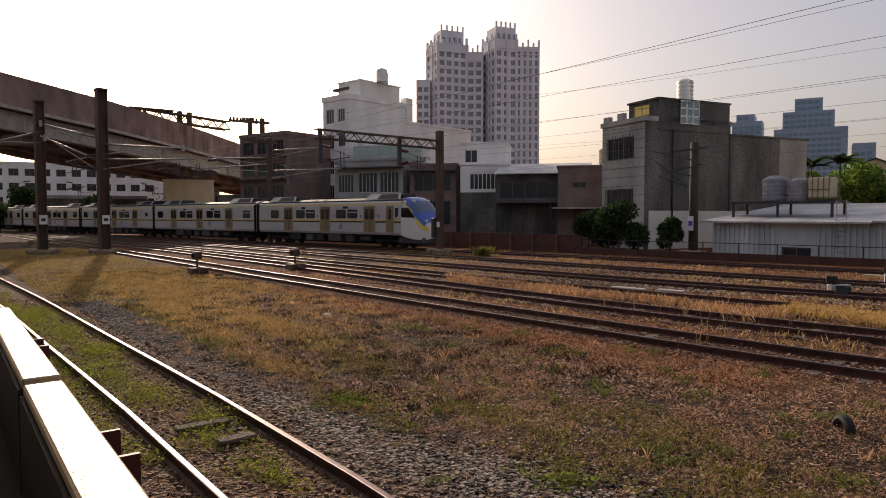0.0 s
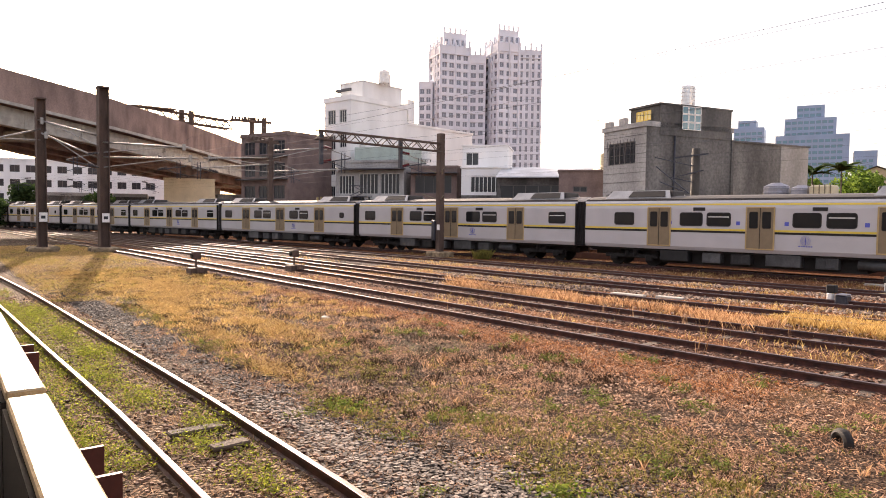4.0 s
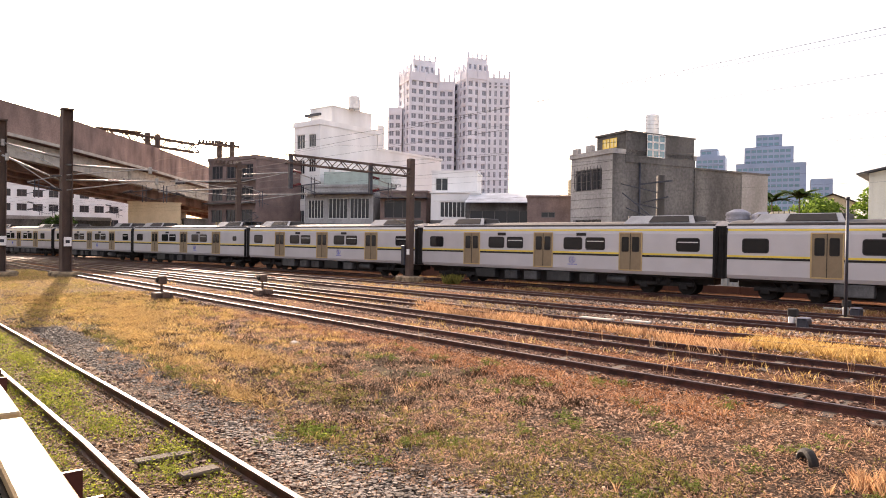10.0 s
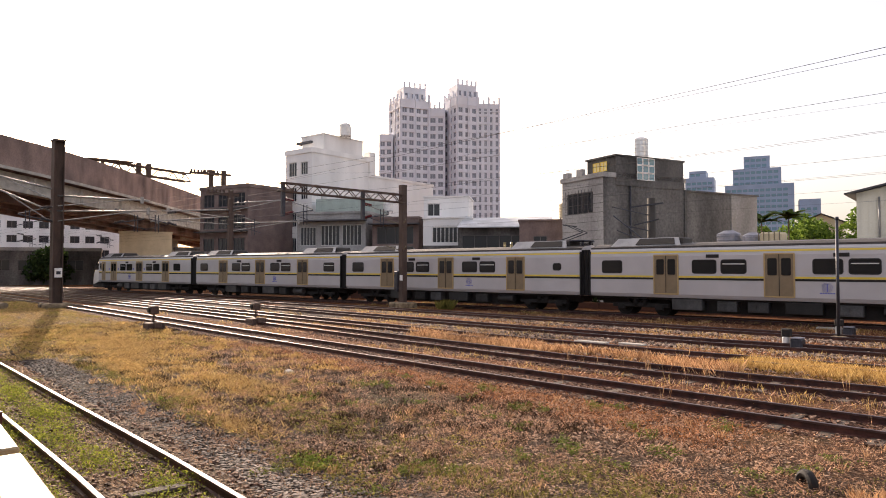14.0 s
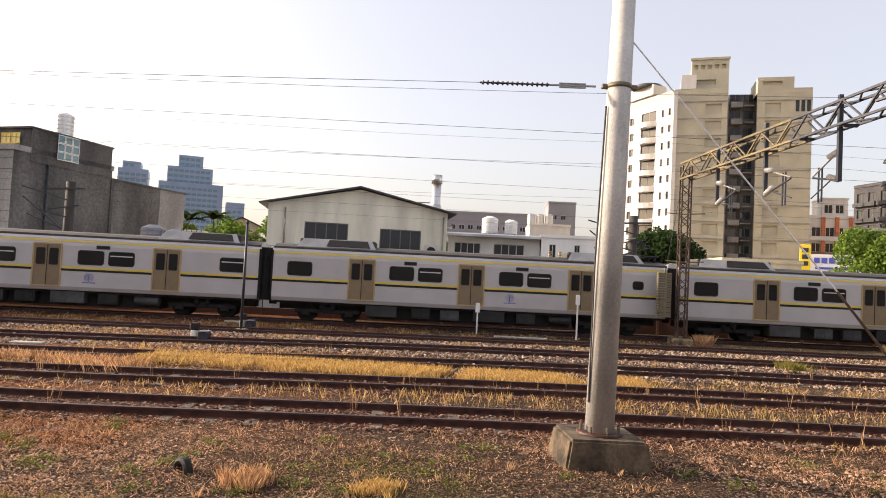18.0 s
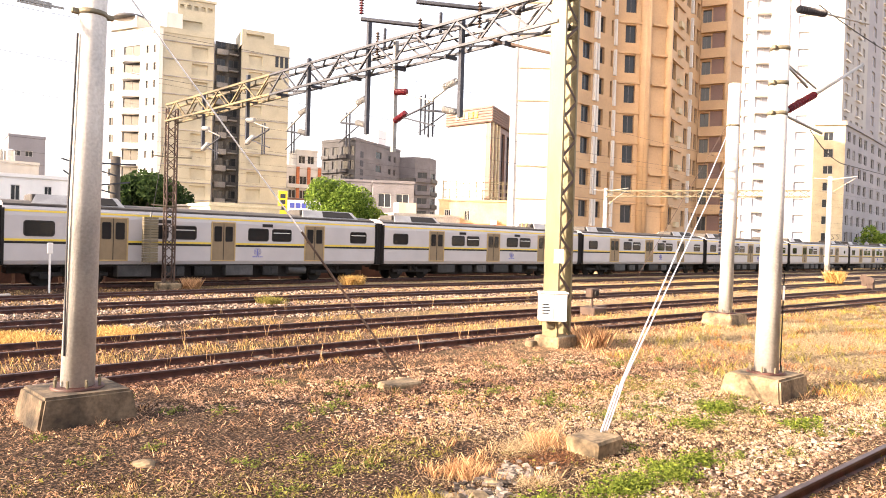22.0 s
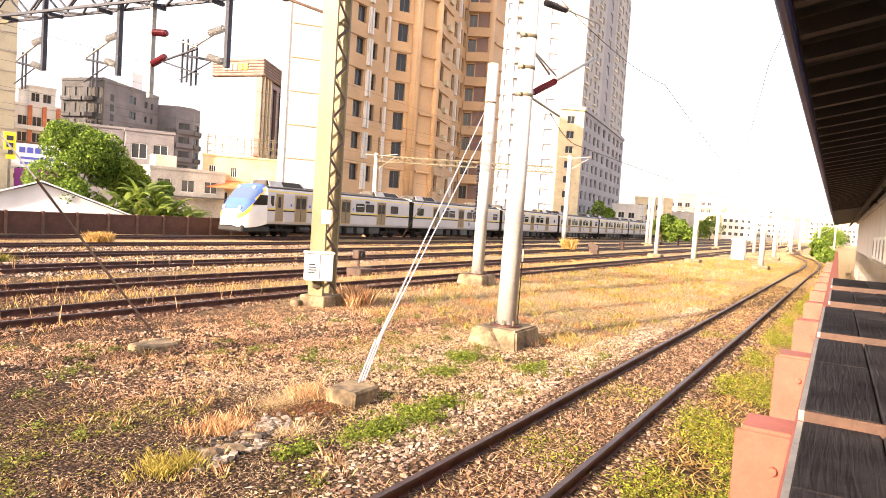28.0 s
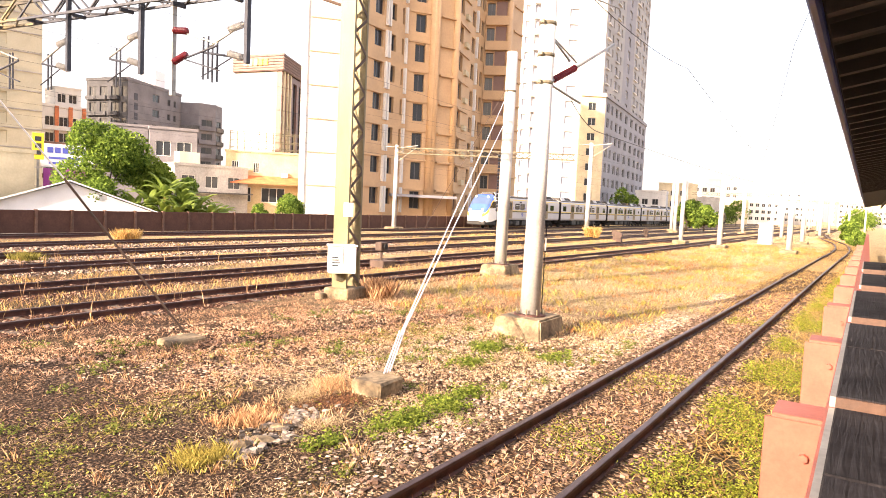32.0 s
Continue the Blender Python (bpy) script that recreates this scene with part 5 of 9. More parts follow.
for x, y in ((-67.3, 25.8), (-66.9, 26.95), (-58, 24)):
    top = 12.6 if y > 25 else 9.6
    t = thing("steel_mast", BEYOND @ pose(x, y, 0) if y > 25 else pose(x, y, 0), "slim rusty mast with crossarms", "mast", "gantry masts")
    part("column", boxes((-0.2, -0.2, 0, 0.2, 0.2, top), bevel=0.02), RUST_BEAM, t)
    for beam in ((-0.06, -2.2, top - 0.55, 0.06, 0.8, top - 0.3), (-0.06, -1.0, top - 2.0, 0.06, 1.0, top - 1.85)):
        part("crossarm", boxes(beam), RUST_BEAM, t)
    for i in range(5):
        part("insulator", boxes((-0.12, -2.1 + i * 0.35, top - 0.3, 0.12, -1.95 + i * 0.35, top - 0.05), bevel=0.02), RUST_BEAM, t)
# pale registration tubes that reach out from the columns under the flyover
for x, y, z, dx, dy, dz in ((-49.3, 8.6, 7.7, -1.5, -3.4, 0.9), (-49.3, 8.6, 6.2, -1.0, -3.2, 1.5), (-49.3, 8.6, 7.3, 2.4, 5.2, -0.2), (-49.3, 8.6, 6.3, 2.6, 5.6, 0.1), (-50.8, 5.4, 8.0, 0.5, -3.0, -1.0),
                            (-58, 24, 7.8, 3.5, -7.0, -0.7), (-58, 24, 7.2, 4.0, -8.0, -1.0), (-58, 24, 8.4, 2.0, 5.0, 0.5), (-58, 24, 6.6, 2.5, 6.0, 0.3)):
    c = thing("registration_tube", Matrix(), "long pale steel registration tube with a clamp", "cantilever", "registration arms")
    part("tube", tube(bmesh.new(), (x, y, z), (x + dx, y + dy, z + dz), 0.06, n=8), GALV, c)
    part("stay", tube(bmesh.new(), (x, y, z - 0.7), (x + dx * 0.8, y + dy * 0.8, z + dz * 0.8), 0.035, n=6), GALV, c)
    part("clamp", boxes((-0.1, -0.1, -0.22, 0.1, 0.1, 0.22), bevel=0.02), GALV, c).matrix_basis = pose(x + dx * 0.92, y + dy * 0.92, z + dz * 0.92)
for x in (-49, -90):
    c = thing("cantilever", Matrix(), "long steel registration arms under a truss", "cantilever", "registration arms")
    for k, y in enumerate((8.5, 12.0, 16.0, 20.0)):
        cantilever(x + 0.5 * k, y, 5.6, 1 if k % 2 else -1, c, INSUL_BLACK)

sp = thing("signal_post", pose(-9.5, 26.9, 0), "slim dark signal post between two tracks", "signal post")
part("post", tube(bmesh.new(), (0, 0, -0.1), (0, 0, 4.4), 0.06, 0.05, n=10), DARK_STEEL, sp)
part("base_plate", boxes((-0.22, -0.22, -0.05, 0.22, 0.22, 0.12), bevel=0.03), BLOCK, sp)
part("cap", tube(bmesh.new(), (0, 0, 4.4), (0, 0, 4.5), 0.075, 0.06, n=10), DARK_STEEL, sp)


def line_pole(x, y, h, r, label, arms=True):
    t = thing("line_pole", pose(x, y, 0), label, "pole", "distant line poles")
    part("shaft", tube(bmesh.new(), (0, 0, 0), (0, 0, h), r, r * 0.75, n=12), POLE, t)
    part("footing", boxes((-0.7, -0.6, -0.1, 0.7, 0.6, 0.3), bevel=0.06), BLOCK, t)
    if arms:
        bm = bmesh.new()
        tube(bm, (0, 0, h - 0.3), (0, -2.4, h - 0.1), 0.04, n=6)
        tube(bm, (0, 0, h - 1.6), (0, -2.2, h - 0.3), 0.03, n=6)
        tube(bm, (0, 0, h - 0.2), (0, 1.4, h - 0.1), 0.04, n=6)
        part("arm", bm, GALV, t)
        insulator((0, -0.5, h - 1.35), (0, -0.9, h - 1.05), 0.05, 6, INSUL_TAN, t)


for x, y, h, r in ((57.5, 11.3, 6.9, 0.22), (56.2, 6.1, 6.6, 0.22), (81, 7.7, 8.4, 0.24), (93.8, 11.3, 7.6, 0.22), (137, 6.2, 5.2, 0.2),
                   (98.3, 25.7, 8.6, 0.25), (69.3, 27.4, 9.9, 0.26), (48.7, 37.9, 7.8, 0.22), (105, 28, 8.5, 0.25), (118, 9, 8.2, 0.24), (128, 12, 8.4, 0.24),
                   (150, 10, 8.5, 0.25), (165, 22, 8.8, 0.25), (175, 14, 8.6, 0.25), (140, 24, 8.6, 0.25), (200, 18, 9, 0.25), (215, 27, 9, 0.25), (112, 19, 8.5, 0.24),
                   (125, 31, 8.8, 0.24), (180, 5, 7.5, 0.22), (235, 12, 8, 0.25), (250, 22, 9, 0.25)):
    line_pole(x, y, h, r, "pale concrete line pole with a steel arm")
for p, q, z in (((48.7, 37.9), (57.0, 24.0), 7.3), ((165, 22), (166, 40), 7.8), ((215, 27), (216, 8), 7.8)):
    t = thing("gantry_truss", Matrix(), "distant yellowish lattice gantry over the main tracks", "gantry", "lattice gantries")
    part("lattice", lattice((*p, z), (*q, z), 0.5, 0.5, 18, 0.09, 0.06), GALV_WARM, t)
line_pole(62, 15.5, 7.6, 0.2, "pale concrete line pole with a steel arm", False)

# wires along the tracks
def along_track(key, z, dy=0.0, x0=-90, x1=180):
    xs = [x for x in (-200, -90, -50, -35, 11, 60, 100, 165, 215) if x0 <= x <= x1]
    return [(x, on_line(LINES[key][0], x)[0] + dy, z) for x in xs]


for key in ("a", "b", "c", "d", "e", "f"):
    wire(along_track(key, 5.45), 0.004)
    if key in "ace":
        wire(along_track(key, 6.55), 0.004, sag=0.55)
wire(along_track("f", 10.8, 3.4), 0.006, "dark feeder wire high along the line", sag=0.5)
wire([(60, 9, 6.9), (30, 3.5, 9.5), (5, -2, 11.5)], 0.012, "thin feeder wire towards the platform roof", sag=0.3)


# ---- buildings ----
WINDOW_MESHES = {}


def window_mesh(w, h, frame_mat, glass, bars=1, depth=0.1):
    key = (round(w, 2), round(h, 2), frame_mat.name, glass.name, bars)
    if key not in WINDOW_MESHES:
        b = min(0.07, w * 0.08)
        c = (w - b) / (bars + 1)
        verts, faces = [], []
        face_with_openings(verts, faces, Vector((0, -0.06, 0)), Vector((1, 0, 0)), Vector((0, 1, 0)), w, h, [(b + i * c, b, (i + 1) * c, h - b) for i in range(bars + 1)], 0.04)
        bm = bmesh.new()
        vs = [bm.verts.new(v) for v in verts]
        for f in faces:
            q = bm.faces.new([vs[i] for i in f])
            q.material_index = int(all(abs(verts[i][1] + 0.02) < 1e-4 for i in f))
        bmesh.ops.remove_doubles(bm, verts=bm.verts[:], dist=1e-4)
        me = from_bm("window", bm, frame_mat, glass)
        WINDOW_MESHES[key] = me
    return WINDOW_MESHES[key]


def face_with_openings(verts, faces, origin, u, n_in, w, h, opens, depth):
    """A wall face from origin along u (w) and up (h), its openings set back by depth along n_in."""
    us = sorted({0.0, w, *[round(a, 3) for o in opens for a in (o[0], o[2])]})
    vs = sorted({0.0, h, *[round(a, 3) for o in opens for a in (o[1], o[3])]})
    def pt(a, b, d=0.0):
        verts.append(tuple(origin + u * a + n_in * d + Vector((0, 0, b))))
        return len(verts) - 1
    cell = {}
    for o in opens:
        x0, z0, x1, z1 = [round(a, 3) for a in o]
        cell[(us.index(x0), vs.index(z0))] = (x0, z0, x1, z1)
    hole = [[any(round(o[0], 3) <= us[i] and us[i + 1] <= round(o[2], 3) and round(o[1], 3) <= vs[j] and vs[j + 1] <= round(o[3], 3) for o in opens) for j in range(len(vs) - 1)] for i in range(len(us) - 1)] if len(opens) < 40 else None
    if hole is None:
        spans = set()
        for o in opens:
            for i in range(us.index(round(o[0], 3)), us.index(round(o[2], 3))):
                for j in range(vs.index(round(o[1], 3)), vs.index(round(o[3], 3))):
                    spans.add((i, j))
        solid = lambda i, j: (i, j) not in spans
    else:
        solid = lambda i, j: not hole[i][j]
    for i in range(len(us) - 1):
        for j in range(len(vs) - 1):
            if solid(i, j):
                faces.append((pt(us[i], vs[j]), pt(us[i + 1], vs[j]), pt(us[i + 1], vs[j + 1]), pt(us[i], vs[j + 1])))
    for o in opens:
        x0, z0, x1, z1 = o
        a = [pt(x0, z0), pt(x1, z0), pt(x1, z1), pt(x0, z1)]
        b = [pt(x0, z0, depth), pt(x1, z0, depth), pt(x1, z1, depth), pt(x0, z1, depth)]
        for k in range(4):
            faces.append((a[k], a[(k + 1) % 4], b[(k + 1) % 4], b[k]))
        faces.append((b[0], b[1], b[2], b[3]))


def welded(name, verts, faces):
    bm = bmesh.new()
    vs = [bm.verts.new(v) for v in verts]
    for f in faces:
        bm.faces.new([vs[i] for i in f])
    bmesh.ops.remove_doubles(bm, verts=bm.verts[:], dist=1e-3)
    return from_bm(name, bm)


def prism(t, pts, h, walls, opens=None, niches=None, z0=0.0, depth=0.22, frame_mat=None, glass=None, bars=1, deep=0.5):
    """A building body on a plan of corners; walls, windows and blind niches are given side by side."""
    opens, niches = opens or {}, niches or {}
    sides = []
    for i, p in enumerate(pts):
        q = pts[(i + 1) % len(pts)]
        o = Vector((p[0], p[1], z0))
        u = Vector((q[0] - p[0], q[1] - p[1], 0))
        L = u.length
        u.normalize()
        n_in = Vector((-u.y, u.x, 0))
        verts, faces = [], []
        face_with_openings(verts, faces, o, u, n_in, L, h, opens.get(i, []), depth) if i not in niches else face_with_openings(verts, faces, o, u, n_in, L, h, opens.get(i, []) + niches[i], deep if i not in opens else depth)
        w = placed("wall", welded("wall", verts, faces), walls[i] if isinstance(walls, (list, tuple)) else walls, t)
        turn = math.degrees(math.atan2(u.y, u.x))
        for a, c, b, e in opens.get(i, []):
            at = o + u * a + n_in * depth + Vector((0, 0, c))
            placed("window", window_mesh(b - a, e - c, frame_mat or WIN_FRAME, glass or WIN_DARK, bars), None, w, m=pose(at.x, at.y, at.z, 0, 0, turn))
        sides.append((o, u, -n_in, L, turn))
    v = [(x, y, z0 + h) for x, y in pts]
    placed("roof", raw("roof", v, [tuple(range(len(v)))]), CONCRETE, t, "flat grey roof")
    return sides


def on_wall(t, side, u0, z0, u1, z1, out, material, name, label="", back=0.0):
    """A slab, fin or ledge that stands out from one wall."""
    o, u, n, L, turn = side
    ob = part(name, boxes((u0, -out, z0, u1, back, z1)), material, t, label)
    ob.matrix_basis = pose(o.x, o.y, 0, 0, 0, turn)
    return ob


def grid(x0, z0, w, h, dx, dz, nx, nz):
    """Openings in rows and columns."""
    return [(x0 + i * dx, z0 + j * dz, x0 + i * dx + w, z0 + j * dz + h) for j in range(nz) for i in range(nx)]


def block(t, w, d, h, wall, front=(), left=(), right=(), z0=0.0, m=None, depth=0.14, frame_mat=None, glass=None, bars=1, parapet=0.0, roof=None, cap=None, label=""):
    """A storeyed block: front face along x at y = 0, depth along +y."""
    m = m or Matrix()
    verts, faces = [], []
    base = Vector((0, 0, z0))
    sides = (("front", Vector((0, 0, z0)), Vector((1, 0, 0)), Vector((0, 1, 0)), w, list(front)),
             ("right", Vector((w, 0, z0)), Vector((0, 1, 0)), Vector((-1, 0, 0)), d, list(right)),
             ("back", Vector((w, d, z0)), Vector((-1, 0, 0)), Vector((0, -1, 0)), w, []),
             ("left", Vector((0, d, z0)), Vector((0, -1, 0)), Vector((1, 0, 0)), d, [(d - b, c, d - a, e) for a, c, b, e in left]))
    for _, o, u, n_in, L, opens in sides:
        face_with_openings(verts, faces, o, u, n_in, L, h, opens, depth)
    k = len(verts)
    verts += [(0, 0, z0 + h), (w, 0, z0 + h), (w, d, z0 + h), (0, d, z0 + h)]
    faces.append((k, k + 1, k + 2, k + 3))
    wall_ob = placed("wall", welded("wall", verts, faces), wall, t, label, m)
    if parapet or roof:
        bm = bmesh.new()
        o = 0.12
        for a in ((-o, -o, w + o, 0.18), (-o, d - 0.18, w + o, d + o), (-o, 0.18, 0.18, d - 0.18), (w - 0.18, 0.18, w + o, d - 0.18)):
            box(bm, a[0], a[1], z0 + h - 0.02, a[2], a[3], z0 + h + max(parapet, 0.12))
        part("parapet", bm, cap or wall, t).matrix_basis = m
    spots = []
    for _, o, u, n_in, L, opens in sides:
        for a, c, b, e in opens:
            spots.append((o + u * a + n_in * depth + Vector((0, 0, c)), math.degrees(math.atan2(u.y, u.x)), b - a, e - c))
    for p, turn, ww, hh in spots:
        placed("window", window_mesh(ww, hh, frame_mat or WIN_FRAME, glass or WIN_DARK, bars), None, t, m=m @ pose(p.x, p.y, p.z, 0, 0, turn))
    return wall_ob


def slab(t, x0, y0, z0, x1, y1, z1, material, name="ledge", label="", bevel=0.0):
    return part(name, boxes((x0, y0, z0, x1, y1, z1), bevel=bevel), material, t, label)


def water_tank(x, y, z, r, h, label, material=None, legs=0.5):
    t = thing("water_tank", pose(x, y, z), label, "water tank", "roof water tanks")
    prof = [(0, legs), (r, legs)]
    for i in range(5):
        z0 = legs + h * (i + 0.5) / 5
        prof += [(r, z0 - 0.05), (r * 1.04, z0 - 0.03), (r * 1.04, z0 + 0.03), (r, z0 + 0.05)]
    prof += [(r, legs + h), (r * 0.4, legs + h + r * 0.3), (0, legs + h + r * 0.3)]
    placed("drum", lathe("drum", prof, 18, "z", material or TANK_STEEL), None, t)
    bm = bmesh.new()
    for a in (0.8, 2.4, 3.9, 5.5):
        strut(bm, (r * 0.8 * math.cos(a), r * 0.8 * math.sin(a), 0), (r * 0.8 * math.cos(a), r * 0.8 * math.sin(a), legs), 0.06)
    part("stand", bm, DARK_STEEL, t)
    return t


def house(x, y, turn, label, category="building", group="buildings behind the fence"):
    return thing("building", pose(x, y, 0, 0, 0, turn), label, category, group)


# white four-storey house with a long blank side wall
t = house(-78.5, 39.8, 12, "white four-storey house with a stained blank side wall")
block(t, 5.0, 10, 17.0, PLASTER_BRIGHT, front=[o for j in range(4) for o in ((0.6, 4.6 + j * 3.2, 2.1, 6.4 + j * 3.2),)] + [(2.9, 11.2, 4.2, 12.9), (2.9, 14.3, 4.2, 15.9)], parapet=0.6, bars=2)
block(t, 5.0, 14, 15.0, PLASTER_BRIGHT, m=pose(0, 10.02, 0), parapet=0.3)
block(t, 4.2, 7, 2.6, PLASTER_BRIGHT, z0=17.02, m=pose(0.5, 2.2, 0), parapet=0.1)
slab(t, -0.3, 1.9, 18.7, 2.6, 6.6, 19.0, DARK_ROOF, "roof_slab")
slab(t, 3.9, 10.2, 15.0, 5.0, 11.4, 18.4, PLASTER_BRIGHT, "stair_head")
for zz in (8.0, 11.2):
    slab(t, 5.0, 1.5, zz, 5.3, 2.2, zz + 0.6, WIN_FRAME, "cooling_unit", "small wall cooling unit")
water_tank(-75.6, 47.0, 19.6, 0.7, 1.5, "pale white roof water tank on a house", WHITE_PAINT, 0.1)
water_tank(-74.2, 46.0, 19.6, 0.7, 1.5, "pale white roof water tank on a house", WHITE_PAINT, 0.1)

t = house(-83, 30.5, 18, "dark brown shop house with closed balconies")
block(t, 8.5, 12, 12.2, BRICK_BROWN, front=grid(0.6, 4.6, 2.0, 1.6, 2.7, 2.7, 3, 3), parapet=0.4, frame_mat=WIN_FRAME_DARK, bars=2)
for zz in (4.2, 6.9, 9.6):
    slab(t, -0.1, -0.9, zz, 8.6, 0.0, zz + 0.15, PLASTER_DARK, "balcony_slab")

t = house(-71.2, 37.6, 35, "grey shop house with a long glazed balcony and awning")
block(t, 8.6, 10, 8.9, PLASTER_GREY, front=[(0.4, 5.2, 2.4, 7.4), (3.0, 5.2, 5.4, 7.6), (5.7, 5.2, 8.1, 7.6), (0.4, 1.2, 2.4, 3.4)], parapet=0.25, frame_mat=WIN_FRAME, bars=4)
slab(t, -0.2, -1.2, 8.0, 8.8, 0.0, 8.15, DARK_ROOF, "awning", "dark awning sheet")
slab(t, -0.1, -1.0, 4.4, 8.7, 0.0, 4.6, PLASTER_DARK, "balcony_slab")
block(t, 7.0, 6, 2.0, mat("green_sheet", (0.35, 0.42, 0.38), 0.6, 0, 0.15, 1, 10, 0.03), z0=8.92, m=pose(1.2, 2.5, 0))
t = house(-63.3, 42.9, 38, "dark brown shop house with open balconies")
block(t, 5.4, 9, 8.2, BRICK_BROWN, front=[(0.5, 5.3, 4.8, 7.3), (0.5, 1.5, 4.8, 4.2)], parapet=0.2, frame_mat=WIN_FRAME_DARK, bars=3)
slab(t, -0.2, -1.2, 7.5, 5.6, 0.0, 7.62, DARK_ROOF, "awning", "dark awning sheet")
water_tank(-66.0, 47.0, 9.2, 0.6, 1.2, "small white roof water tank", WHITE_PAINT, 0.3)
t = house(-56.2, 44.6, 42, "pale blue-white house with a wide white window grid")
block(t, 5.2, 9, 7.9, PLASTER_BRIGHT, front=[(1.0, 5.3, 4.6, 7.0)], parapet=0.1, bars=7, frame_mat=WHITE_PAINT)
slab(t, 0.0, -0.05, 0.0, 5.2, 0.0, 5.0, PLASTER_DARK, "lower_cladding", "dark lower wall")
block(t, 5.0, 6, 2.6, PLASTER_BRIGHT, z0=7.9, m=pose(-0.4, 3.0, 0), front=[(0.4, 0.5, 1.8, 1.9)], parapet=0.1)


def gable_shed(x, y, turn, w, d, eave, ridge, wall, roof, label, front=(), group="sheds behind the fence", over=0.5, along_x=False, bars=2):
    t = thing("shed", pose(x, y, 0, 0, 0, turn), label, "shed", group)
    block(t, w, d, eave, wall, front=front, depth=0.1, bars=bars, frame_mat=WIN_FRAME_DARK)
    if along_x:
        v = [(-over, -over, eave - 0.1), (w + over, -over, eave - 0.1), (w + over, d / 2, ridge), (-over, d / 2, ridge), (w + over, d + over, eave - 0.1), (-over, d + over, eave - 0.1)]
        f = [(0, 1, 2, 3), (3, 2, 4, 5)]
        g = [(0, 0, eave), (0, d, eave), (0, d / 2, ridge - 0.1), (w, 0, eave), (w, d, eave), (w, d / 2, ridge - 0.1)]
    else:
        v = [(-over, -over, eave - 0.1), (-over, d + over, eave - 0.1), (w / 2, d + over, ridge), (w / 2, -over, ridge), (w + over, d + over, eave - 0.1), (w + over, -over, eave - 0.1)]
        f = [(0, 3, 2, 1), (3, 5, 4, 2)]
        g = [(0, 0, eave), (w, 0, eave), (w / 2, 0, ridge - 0.1), (0, d, eave), (w, d, eave), (w / 2, d, ridge - 0.1)]
    top = [(a, b, c + 0.09) for a, b, c in v]
    n = len(v)
    faces = [q[::-1] for q in f] + [tuple(i + n for i in q) for q in f]
    rim = [0, 1, 2, 4, 5, 3] if along_x else [0, 1, 2, 4, 5, 3]
    faces += [(rim[i], rim[(i + 1) % 6], rim[(i + 1) % 6] + n, rim[i] + n) for i in range(6)]
    placed("roof", raw("roof", v + top, faces), roof, t, "metal sheet roof")
    placed("gable", raw("gable", g[:3], [(0, 1, 2)]), wall, t)
    placed("gable", raw("gable", g[3:], [(0, 1, 2)]), wall, t)
    return t


def ribs(t, w, z0, z1, step, material, y=-0.03, x0=0.0, skip=()):
    """Upright ribs of a corrugated wall."""
    bm = bmesh.new()
    x = x0
    while x < w:
        if not any(a < x < b for a, b in skip):
            box(bm, x, y, z0, x + step * 0.45, 0.0, z1)
        x += step
    return tagged(part("corrugation", bm, material, t, "upright ribs of sheet metal"), kind="stuff")


# long shed with a pale roof, and the brown shed
t = thing("shed", pose(-51.2, 45.2, 0.35, 0, 0, 40), "open shed with a pale curved roof and a dark front", "shed", "sheds behind the fence")
block(t, 8.6, 12, 6.4, PLASTER_DARK, front=[(0.4, 3.9, 8.0, 5.6)], frame_mat=WIN_FRAME_DARK, bars=5)
v, f = sweep([(0, 0, 6.4), (9.4, 0, 6.4)], [(-0.8, 0.0), (3.0, 1.0), (7.0, 1.5), (12.5, 1.2), (12.5, 1.1), (7.0, 1.4), (3.0, 0.9), (-0.8, -0.1)])
placed("roof", raw("roof", v, f), ROOF_METAL, t, "pale blue-grey curved metal roof")
slab(t, 0.2, -2.4, 3.4, 8.4, 0.0, 3.5, DARK_ROOF, "lean_to_roof", "dark lean-to roof")
for i in range(4):
    slab(t, 0.4 + i * 2.6, -2.3, 0, 0.5 + i * 2.6, -2.2, 3.4, DARK_STEEL, "lean_to_post")
t = house(-40.2, 42.6, 42, "low brown rendered shed with a flat roof")
block(t, 4.2, 8, 6.7, BRICK_BROWN, front=[(1.2, 4.9, 2.4, 5.4)], parapet=0.1, frame_mat=WIN_FRAME_DARK)
slab(t, -0.4, -2.6, 3.1, 4.8, 0.0, 3.22, PLASTER_GREY, "awning", "thin grey awning sheet")
slab(t, 2.6, -2.4, 0.3, 4.2, -2.3, 3.0, CREAM, "door_panel", "cream door panel")
water_tank(-37.2, 45.2, 6.8, 0.55, 1.2, "cream ribbed roof water tank", CREAM, 0.1)

# the dark cube house with a roof room
t = thing("building", pose(-35.9, 43.2, 0, 0, 0, -12.5), "dark weathered concrete house with a roof room", "building", "buildings behind the fence")
block(t, 5.0, 8.6, 9.6, PLASTER_GREY, front=[(0.6, 6.9, 3.8, 8.6), (0.6, 3.3, 3.8, 4.6), (0.5, 1.0, 2.2, 2.9)], bars=4, frame_mat=WIN_FRAME_DARK, parapet=0.35)
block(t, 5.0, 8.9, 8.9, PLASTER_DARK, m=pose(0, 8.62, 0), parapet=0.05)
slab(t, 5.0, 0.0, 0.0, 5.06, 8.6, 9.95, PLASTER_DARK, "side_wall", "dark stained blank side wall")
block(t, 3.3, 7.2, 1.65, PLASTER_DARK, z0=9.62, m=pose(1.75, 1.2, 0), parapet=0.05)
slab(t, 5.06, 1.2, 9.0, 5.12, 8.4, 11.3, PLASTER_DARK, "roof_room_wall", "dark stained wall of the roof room")
